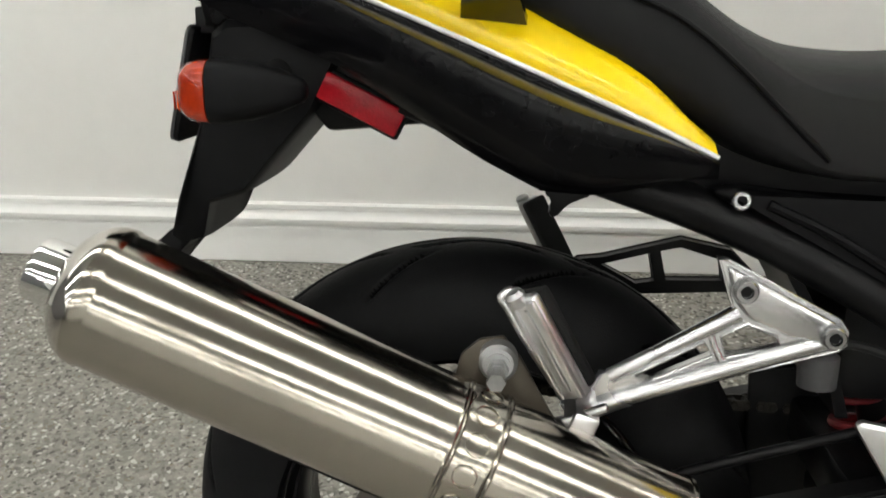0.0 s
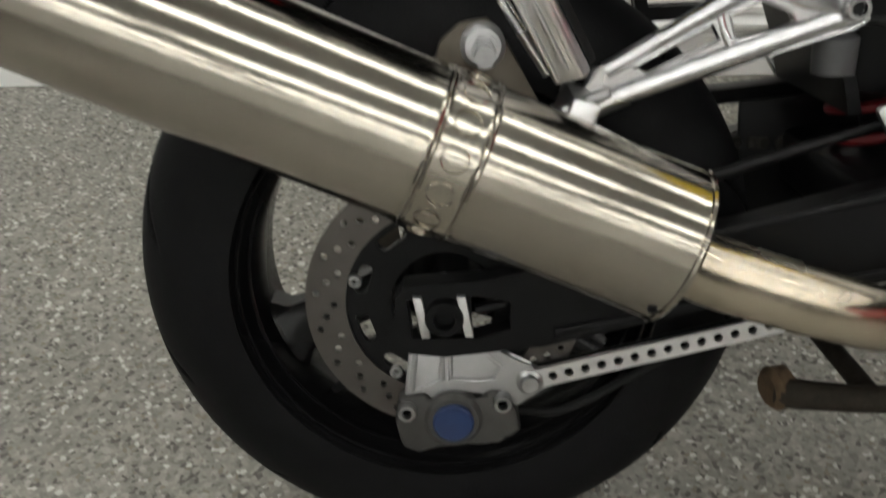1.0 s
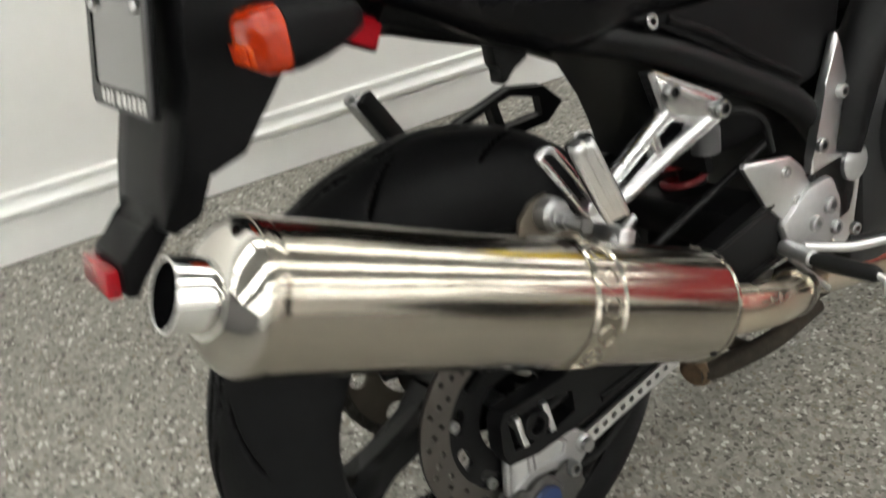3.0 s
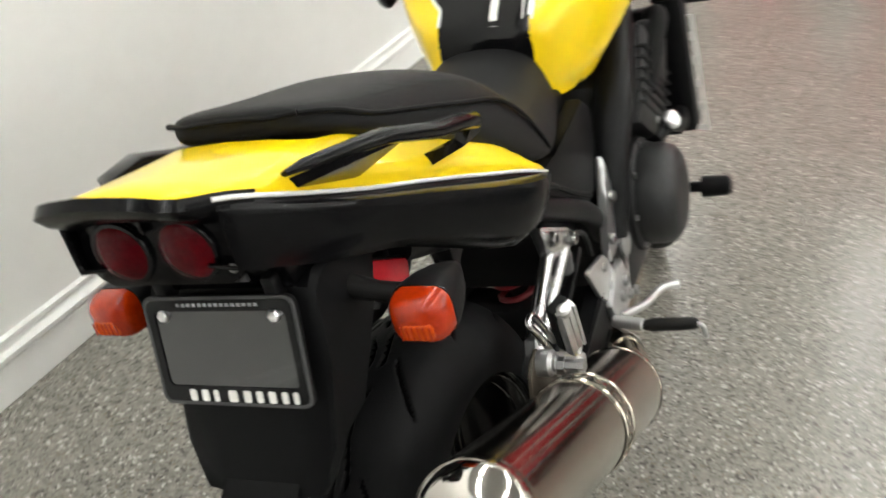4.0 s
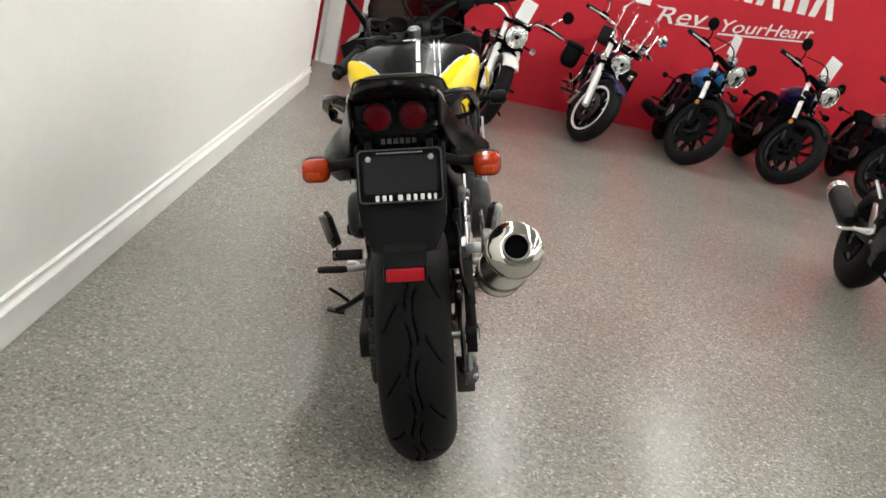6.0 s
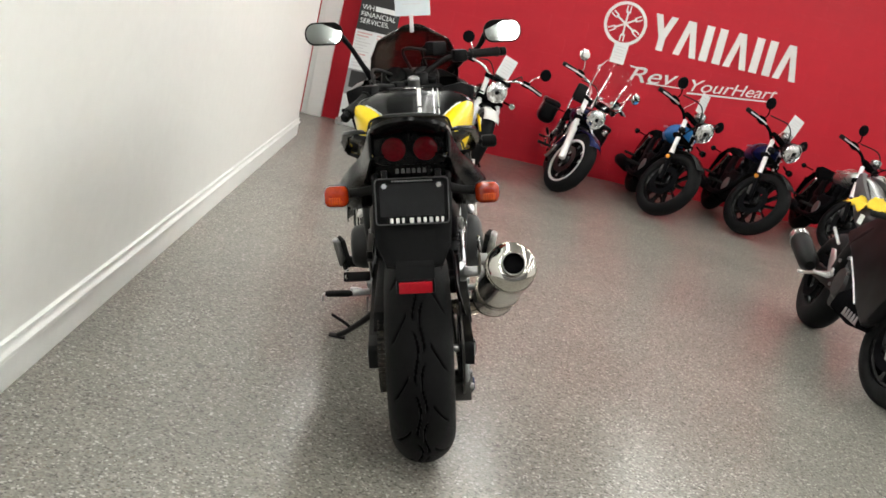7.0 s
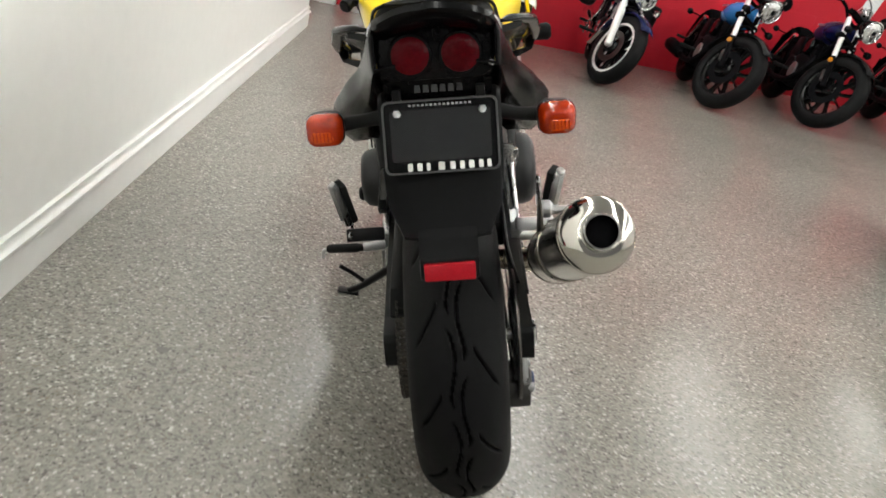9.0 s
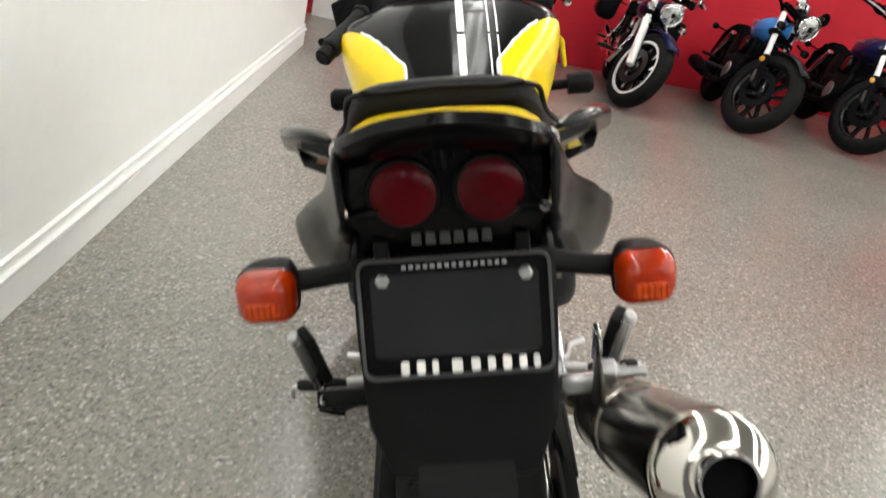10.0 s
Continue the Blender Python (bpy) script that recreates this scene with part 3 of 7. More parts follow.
def tyre_mesh(half, outer, seat_r, tread=True):
    """A tyre turned about x, its crown cut with curved slashes."""
    bm = bmesh.new()
    n, k = (720, 110) if tread else (160, 24)
    mid = outer - half
    prof = [(half * math.sin(a), mid + half * math.cos(a)) for a in [radians(-100 + 200 * i / k) for i in range(k + 1)]]
    prof = [(-half * 0.82, seat_r), *prof, (half * 0.82, seat_r)]
    period = 2 * math.pi / 12
    grid, deep = [], []
    for j in range(n):
        t = 2 * math.pi * j / n
        line, fl = [], []
        for x, r in prof:
            g = 0.0
            if tread and r > mid:
                u = abs(x) / half
                p = ((t + (0.5 * period if x > 0 else 0)) % period) / period
                q = ((p + 0.35) % 1.0)
                g = max(slash(p, u if x != 0 else 0.0, CROWN_CUT, 0.044), slash(q, u, SHOULDER_CUT, 0.040))
            d = 0.005 * g
            nx, nr = x / half, (r - mid) / half
            line.append(bm.verts.new((x - d * nx, (r - d * nr) * math.cos(t), (r - d * nr) * math.sin(t))))
            fl.append(g)
        grid.append(line)
        deep.append(fl)
    m = len(prof)
    for j in range(n):
        jj = (j + 1) % n
        for i in range(m - 1):
            f = bm.faces.new((grid[j][i], grid[jj][i], grid[jj][i + 1], grid[j][i + 1]))
            # faces deep in a cut are coloured darker, as their shade
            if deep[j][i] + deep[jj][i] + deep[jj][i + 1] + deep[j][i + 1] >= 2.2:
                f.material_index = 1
        bm.faces.new((grid[j][m - 1], grid[jj][m - 1], grid[jj][0], grid[j][0]))
    return bm


def cast_wheel(name, half, r_out, spokes, first, label, at, spoke_w=0.046, hub=0.048, parent=None, mat=RIM_BLACK):
    """A cast wheel: rim, with its hub and each spoke under it."""
    prof = [(-half, r_out), (-half - 0.003, r_out - 0.004), (-half + 0.003, r_out - 0.012), (-half + 0.016, r_out - 0.018), (-half * 0.55, r_out - 0.032), (half * 0.55, r_out - 0.032),
            (half - 0.016, r_out - 0.018), (half - 0.003, r_out - 0.012), (half + 0.003, r_out - 0.004), (half, r_out), (half * 0.6, r_out - 0.022), (-half * 0.6, r_out - 0.022)]
    rim = part(name, lathe(prof, (0, 0, 0), (1, 0, 0), 96, closed=True), mat, parent or bike, label, at=at)
    part("hub", lathe([(-0.07, hub * 0.8), (-0.06, hub), (0.06, hub), (0.07, hub * 0.8)], (0, 0, 0), (1, 0, 0), 32), mat, rim)
    for r, x in ((r_out - 0.009, half + 0.0015), (r_out - 0.017, half - 0.004), (r_out - 0.026, half - 0.022)) if parent is None else ():
        for e in (-1, 1):
            part("rim_ridge", tube([(e * x, r * math.cos(b), r * math.sin(b)) for b in [2 * math.pi * q / 72 for q in range(72)]], 0.0024, 6, 1, closed=True), RIM_LIP, rim)
    for k in range(spokes):
        a = radians(first + 360 * k / spokes)
        rings = []
        for r, w, t in ((hub * 0.8, spoke_w * 0.75, 0.036), (hub + 0.03, spoke_w * 0.52, 0.026), (r_out - 0.085, spoke_w * 0.50, 0.022), (r_out - 0.05, spoke_w * 0.62, 0.025), (r_out - 0.028, spoke_w * 1.1, 0.03)):
            ring = []
            for x, y in ((-t, -w * 0.6), (-t * 0.6, -w), (t * 0.6, -w), (t, -w * 0.6), (t, w * 0.6), (t * 0.6, w), (-t * 0.6, w), (-t, w * 0.6)):
                ring.append((x, r * math.cos(a) - y * math.sin(a), r * math.sin(a) + y * math.cos(a)))
            rings.append(ring)
        part("spoke", loft(rings), mat, rim)
    return rim


AT_AXLE = Matrix.Translation((0, 0, AXLE_Z))
rear_wheel = cast_wheel("rear_wheel", 0.078, 0.222, 3, 205, "black three-spoke cast wheel", AT_AXLE)
part("tyre", tyre_mesh(0.09, 0.315, 0.214), [RUBBER, RECESS_SHADE], rear_wheel, "wide black grooved tyre", 50)
disc_holes = []
for k in range(20):
    for j, r in enumerate((0.1035, 0.112, 0.1205)):
        a = 2 * math.pi * (k + 0.33 * j) / 20
        disc_holes.append(circle(r * math.cos(a), r * math.sin(a), 0.0036, 8))
part("brake_disc", holed(circle(0, 0, 0.1304, 72), [circle(0, 0, 0.093, 48), *disc_holes], 0.1165, 0.1215), DISC, rear_wheel, "drilled steel brake disc", 30)
carrier = []
for k in range(10):
    a = 2 * math.pi * (k + 0.5) / 10
    carrier.append([(u * math.cos(a) - v * math.sin(a), u * math.sin(a) + v * math.cos(a)) for u, v in round_rect(0.013, 0.030, 0.006, 3, 0.079, 0)])
part("disc_carrier", holed(circle(0, 0, 0.094, 48), [circle(0, 0, 0.05, 32), *carrier], 0.110, 0.118), CHASSIS, rear_wheel)
for k in range(5):
    a = 2 * math.pi * k / 5 + 0.35
    part("disc_bolt", bolt_head((0.118, 0.086 * math.cos(a), 0.086 * math.sin(a)), (1, 0, 0), 0.0065), BOLT, rear_wheel)
teeth = []
for k in range(43 * 4):
    a = 2 * math.pi * k / (43 * 4)
    r = 0.113 if k % 4 in (1, 2) else 0.106
    teeth.append((r * math.cos(a), r * math.sin(a)))
part("sprocket", holed(teeth, [circle(0, 0, 0.055, 32)] + [circle(0.083 * math.cos(a), 0.083 * math.sin(a), 0.015, 12) for a in [2 * math.pi * k / 6 for k in range(6)]], -0.107, -0.101), BRASS, rear_wheel, "toothed drive sprocket")
part("valve_stem", rod((0.02, -0.13, -0.15), (0.03, -0.105, -0.125), 0.0045, 10), RUBBER_SOFT, rear_wheel)

# chain, left side, one link after another round the sprocket and away ahead
chain_path = []
for k in range(25):
    a = radians(100 + 160 * k / 24)
    chain_path.append((0.110 * math.cos(a), AXLE_Z + 0.110 * math.sin(a)))
chain_path = [(0.56, 0.405)] + chain_path + [(0.56, 0.325)]
links = bmesh.new()
run, walked = [Vector(p) for p in chain_path], 0.0
spots = []
for a, b in zip(run, run[1:]):
    n = max(1, round((b - a).length / 0.0155))
    for k in range(n):
        spots.append((a + (b - a) * (k + 0.5) / n, (b - a).normalized()))
for i, (c, d) in enumerate(spots):
    turn = Matrix.Rotation(math.atan2(d.y, d.x), 3, "X")
    x = 0.0095 if i % 2 else 0.0065
    for s in (-1, 1):
        box((-0.104 + s * x, c.x, c.y), (0.002, 0.020, 0.013), 0.0, links, turn)
    rod((-0.116, c.x + d.x * 0.0077, c.y + d.y * 0.0077), (-0.092, c.x + d.x * 0.0077, c.y + d.y * 0.0077), 0.005, 8, links)
part("chain", links, CHAIN, bike, "steel roller chain")
part("chain_guard", prism([(-0.02, 0.445), (0.40, 0.485), (0.42, 0.47), (0.0, 0.43), (-0.06, 0.40), (-0.075, 0.41)], -0.125, -0.090, "X", 0.003), PLASTIC, bike)

# swing arm
ARM = [(-0.040, 0.286), (-0.046, 0.305), (-0.044, 0.340), (-0.036, 0.352), (0.042, 0.357), (0.12, 0.374), (0.231, 0.397), (0.40, 0.440), (0.56, 0.455), (0.60, 0.42), (0.58, 0.37), (0.41, 0.350), (0.236, 0.324), (0.09, 0.290), (0.0, 0.281)]
SLOT = [(-0.030, 0.300), (-0.034, 0.338), (0.030, 0.341), (0.060, 0.335), (0.060, 0.308), (0.028, 0.299)]
swing_arm = part("swing_arm", holed(ARM, [SLOT], 0.126, 0.152), CHASSIS, bike, "black box-section swing arm")
part("arm_left", prism(ARM, -0.146, -0.118, "X", 0.004), CHASSIS, swing_arm)
part("arm_brace", tube([(0.135, 0.13, 0.378), (0.122, 0.200, 0.424), (0.120, 0.262, 0.446), (0.120, 0.374, 0.480), (0.112, 0.46, 0.500)], 0.0055, 10), CHASSIS, swing_arm, "thin black brace rod")
part("arm_bridge", box((0, 0.42, 0.40), (0.26, 0.09, 0.06), 0.012), CHASSIS, swing_arm)
part("arm_rib", prism([(0.10, 0.372), (0.24, 0.402), (0.42, 0.440), (0.42, 0.433), (0.24, 0.394), (0.10, 0.363)], 0.150, 0.156, "X", 0.001), CHASSIS, swing_arm)
part("arm_rib", prism([(0.10, 0.309), (0.257, 0.338), (0.42, 0.365), (0.42, 0.358), (0.257, 0.330), (0.10, 0.300)], 0.150, 0.156, "X", 0.001), CHASSIS, swing_arm)
for y in (-0.0200, 0.0195):
    part("adjuster_plate", prism([(y - 0.004 - 0.004, AXLE_Z + 0.021), (y + 0.004 - 0.004, AXLE_Z + 0.021), (y + 0.004 + 0.003, AXLE_Z - 0.019), (y - 0.004 + 0.003, AXLE_Z - 0.019)], 0.140, 0.1575, "X", 0.0008), ALUMINIUM, swing_arm, "bright adjuster plate")
part("axle_block", box((0.136, 0.0, AXLE_Z), (0.028, 0.05, 0.038), 0.003), CHASSIS, swing_arm)
part("axle_nut", lathe([(0, 0.0185), (0.012, 0.0185), (0.016, 0.0165), (0.016, 0.010), (0.004, 0.009), (0.004, 0)], (0.144, 0, AXLE_Z), (1, 0, 0), 28), CHASSIS, swing_arm)
part("adjuster_bolt", rod((0.142, 0.028, AXLE_Z + 0.002), (0.142, 0.058, AXLE_Z + 0.008), 0.005, 10), CHASSIS, swing_arm)
part("axle", rod((-0.15, 0, AXLE_Z), (0.14, 0, AXLE_Z), 0.011, 16), BOLT, bike)

# rear brake
hanger_outline = [(-0.034, 0.284), (-0.041, 0.226), (-0.030, 0.213), (-0.020, 0.222), (-0.010, 0.236), (0.012, 0.240), (0.034, 0.236), (0.047, 0.224), (0.060, 0.216), (0.068, 0.224), (0.082, 0.228), (0.096, 0.238), (0.094, 0.254), (0.080, 0.258), (0.060, 0.268), (0.046, 0.284)]
caliper = part("brake_caliper", prism([(-0.044, 0.178), (-0.050, 0.205), (-0.045, 0.232), (-0.020, 0.236), (-0.012, 0.226), (0.030, 0.226), (0.040, 0.238), (0.058, 0.236), (0.066, 0.216), (0.072, 0.196), (0.060, 0.186), (0.048, 0.188), (0.040, 0.178), (-0.012, 0.184), (-0.026, 0.170)], 0.094, 0.141, "X", 0.005), CALIPER, bike, "dull grey brake caliper with a blue cap")
part("caliper_bracket", prism(hanger_outline, 0.125, 0.135, "X", 0.003), ALUMINIUM_CAST, caliper, "cast alloy bracket")
for pts in ([(-0.028, 0.279), (-0.033, 0.238), (-0.018, 0.242), (-0.004, 0.250), (-0.003, 0.279)], [(0.005, 0.279), (0.004, 0.250), (0.03, 0.247), (0.046, 0.249), (0.052, 0.262), (0.036, 0.279)]):
    rim_line = [(u, v) for u, v in pts]
    part("bracket_rib", tube([(0.136, u, v) for u, v in rim_line], 0.0028, 8, 1, closed=True), ALUMINIUM_CAST, caliper)
part("piston_boss", lathe([(0, 0.028), (0.010, 0.028), (0.014, 0.024), (0.014, 0.0)], (0.133, 0.006, 0.2095), (1, 0, 0), 32), CALIPER, caliper)
part("blue_cap", lathe([(0, 0.0195), (0.003, 0.0195), (0.005, 0.0175), (0.004, 0.012), (0.004, 0)], (0.147, 0.006, 0.2095), (1, 0, 0), 32), BLUE_CAP, caliper, "flat blue plastic cap")
for y, z in ((-0.038, 0.2195), (0.053, 0.2275)):
    bolt = part("caliper_bolt", lathe([(0, 0.0092), (0.010, 0.0092), (0.013, 0.0080), (0.013, 0.0052), (0.006, 0.0050), (0.006, 0)], (0.136, y, z), (1, 0, 0), 20), BOLT, caliper, "steel socket bolt")
    # dark disc laid in the recess for its shade
    part("socket", lathe([(0.0065, 0.0050), (0.0075, 0.0049), (0.0075, 0)], (0.136, y, z), (1, 0, 0), 6), RECESS_SHADE, bolt)
part("brake_line", tube([(0.11, 0.07, 0.20), (0.115, 0.12, 0.205), (0.11, 0.22, 0.26), (0.10, 0.40, 0.36)], 0.0045, 8), RUBBER_SOFT, caliper)
rd = Vector((0.147, 0.035)).normalized()
rn = Vector((-rd.y, rd.x))
rod_pts = [(0.079 + rd.x * a + rn.x * b, 0.2455 + rd.y * a + rn.y * b) for a, b in ((-0.010, -0.006), (-0.010, 0.006), (0.0, 0.011), (0.02, 0.0095), (0.36, 0.0095), (0.37, 0), (0.36, -0.0095), (0.02, -0.0095), (0.0, -0.011))]
rod_holes = [circle(0.079 + rd.x * (0.0225 + 0.0158 * k), 0.2455 + rd.y * (0.0225 + 0.0158 * k), 0.0044, 10) for k in range(20)]
torque_rod = part("torque_rod", holed(rod_pts, rod_holes, 0.130, 0.135), ALUMINIUM, bike, "drilled alloy brake torque rod", 30)
part("rod_back", prism([(0.079 + rd.x * a + rn.x * b, 0.2455 + rd.y * a + rn.y * b) for a, b in ((0.005, -0.009), (0.005, 0.009), (0.355, 0.009), (0.355, -0.009))], 0.1215, 0.1240, "X"), CHASSIS, torque_rod)
part("rod_bolt", lathe([(0, 0.0125), (0.006, 0.0125), (0.008, 0.009), (0.013, 0.008), (0.013, 0)], (0.132, 0.079, 0.2455), (1, 0, 0), 24), BOLT, torque_rod)

# silencer: axis from the outlet forward and down
CAN_R, CAN_F = Vector((0.236, -0.312, 0.6370)), Vector((0.226, 0.187, 0.4140))
cd = (CAN_F - CAN_R).normalized()
CAN_R = CAN_R - cd * 0.002
clen = (CAN_F - CAN_R).length
R0 = 0.0632
can = part("silencer", lathe([(0, R0 - 0.004), (0.0015, R0), (0.012, R0 + 0.0015), (0.016, R0), (0.0175, R0), (0.019, R0), (clen - 0.006, R0), (clen - 0.0045, R0), (clen - 0.003, R0), (clen, R0 - 0.0015), (clen + 0.001, R0 - 0.006), (clen + 0.001, 0.03)], CAN_R, cd, 96), STEEL, bike, "long polished stainless steel silencer", 40)
part("end_cap", lathe([(0.004, R0 - 0.001), (0.0, R0 - 0.001), (-0.004, R0 - 0.0020), (-0.010, R0 - 0.0060), (-0.017, R0 - 0.0130), (-0.023, R0 - 0.0215), (-0.026, 0.033), (-0.025, 0.027)], CAN_R, cd, 72), POLISHED, can, "bright polished end cap")
part("outlet", lathe([(-0.01, 0.0300), (-0.022, 0.0295), (-0.051, 0.0295), (-0.054, 0.0282), (-0.054, 0.0258), (-0.012, 0.0250), (0.03, 0.0245), (0.03, 0.0)], CAN_R, cd, 48), CHROME, can, "chromed outlet pipe, dark inside")
# black insert stands in for the darkness inside the pipe
part("outlet_dark", lathe([(-0.038, 0.0248), (-0.038, 0.0200), (0.02, 0.0200), (0.02, 0.0), (0.03, 0.0), (0.03, 0.0248)], CAN_R, cd, 40), TRIM_BLACK, can)
s0 = 0.351
strap_prof = [(s0 - 0.0215, R0 - 0.001), (s0 - 0.0215, R0 + 0.0012), (s0 - 0.0200, R0 + 0.0022), (s0 - 0.0180, R0 + 0.0010), (s0 - 0.0165, R0 + 0.0022), (s0 - 0.0150, R0 + 0.0010), (s0 + 0.0150, R0 + 0.0010), (s0 + 0.0165, R0 + 0.0022), (s0 + 0.0180, R0 + 0.0010), (s0 + 0.0200, R0 + 0.0022), (s0 + 0.0215, R0 + 0.0012), (s0 + 0.0215, R0 - 0.001)]
strap = part("strap", lathe(strap_prof, CAN_R, cd, 96), STEEL, can, "steel clamp band with embossed rings")
across = cd.cross(Vector((0, 0, 1))).normalized()
upward = across.cross(cd).normalized()
for k in range(7):
    a = radians(-64 + 25 * k)
    n = math.cos(a) * across + math.sin(a) * upward
    base = CAN_R + cd * s0 + n * (R0 + 0.001)
    part("strap_ring", lathe([(-0.0006, 0.0106), (0.0010, 0.0106), (0.0014, 0.0101), (0.0010, 0.0096), (-0.0006, 0.0096)], base, n, 28, closed=True), STEEL, strap)
part("seam_ring", lathe([(clen - 0.001, R0 - 0.004), (clen + 0.004, R0 - 0.010), (clen + 0.007, 0.036), (clen + 0.004, 0.028)], CAN_R, cd, 64), STEEL, can)
part("front_bead", lathe([(clen - 0.006, R0 - 0.001), (clen - 0.005, R0 + 0.0016), (clen - 0.002, R0 + 0.0018), (clen + 0.001, R0 - 0.001), (clen + 0.0005, R0 - 0.006), (clen - 0.004, R0 - 0.006)], CAN_R, cd, 72, closed=True), STEEL, can)
part("rivet", bolt_head(CAN_R + cd * (clen - 0.011) + (across * 0.75 - upward * 0.66) * R0, across * 0.75 - upward * 0.66, 0.004, 0.002), CHASSIS, can)
pipe = part("link_pipe", tube([CAN_F + cd * 0.0 - Vector((0.0, 0, 0.010)), CAN_F + cd * 0.05 - Vector((0.006, 0, 0.010)), (0.212, 0.32, 0.352), (0.185, 0.40, 0.322), (0.150, 0.47, 0.300), (0.115, 0.54, 0.275)], [0.029, 0.030, 0.029, 0.0275, 0.0265, 0.026], 28, 8), STEEL_HOT, bike, "heat-tinted steel link pipe")
part("pipe_clamp", tube([(0.176, 0.420, 0.3145), (0.158, 0.452, 0.3035)], 0.0315, 24, 2), STEEL, pipe, "bright pipe clamp")
part("header_pipe", tube([(0.115, 0.54, 0.275), (0.09, 0.64, 0.235), (0.07, 0.80, 0.20), (0.06, 0.95, 0.21), (0.05, 1.03, 0.30), (0.05, 1.04, 0.42)], 0.027, 20, 6), STEEL_HOT, pipe)

# silencer hanger with its bush and stud
hang = part("silencer_hanger", prism([(0.000, 0.520), (-0.006, 0.545), (0.002, 0.572), (0.018, 0.586), (0.040, 0.590), (0.056, 0.570), (0.074, 0.535), (0.094, 0.500), (0.070, 0.486)], 0.176, 0.182, "X", 0.002), BRASS, bike, "stained steel hanger plate on the silencer")
part("bush", lathe([(0, 0.016), (0.004, 0.0175), (0.020, 0.0175), (0.024, 0.014), (0.024, 0.011), (0.028, 0.011), (0.028, 0)], (0.178, 0.036, 0.570), (1, 0, 0), 32), ALUMINIUM_CAST, hang, "grey rubber bush with a steel sleeve")
part("stud", lathe([(0, 0.0100), (0.012, 0.0100), (0.012, 0.0070), (0.030, 0.0070), (0.030, 0.0085), (0.038, 0.0085), (0.038, 0)], (0.204, 0.036, 0.568), (1, 0, 0), 6), BOLT, hang, "hexagonal stud")
part("flange", prism([(0.000, 0.515), (0.004, 0.55), (0.03, 0.544), (0.055, 0.50), (0.03, 0.485)], 0.208, 0.213, "X", 0.002), ALUMINIUM_CAST, hang)
part("hook_loop", tube([(0.182, 0.088, 0.545), (0.183, 0.058, 0.592), (0.180, 0.044, 0.616), (0.179, 0.038, 0.625), (0.179, 0.048, 0.631), (0.180, 0.061, 0.622), (0.182, 0.100, 0.560)], 0.0048, 10), ALUMINIUM, hang, "bright bent hook loop")


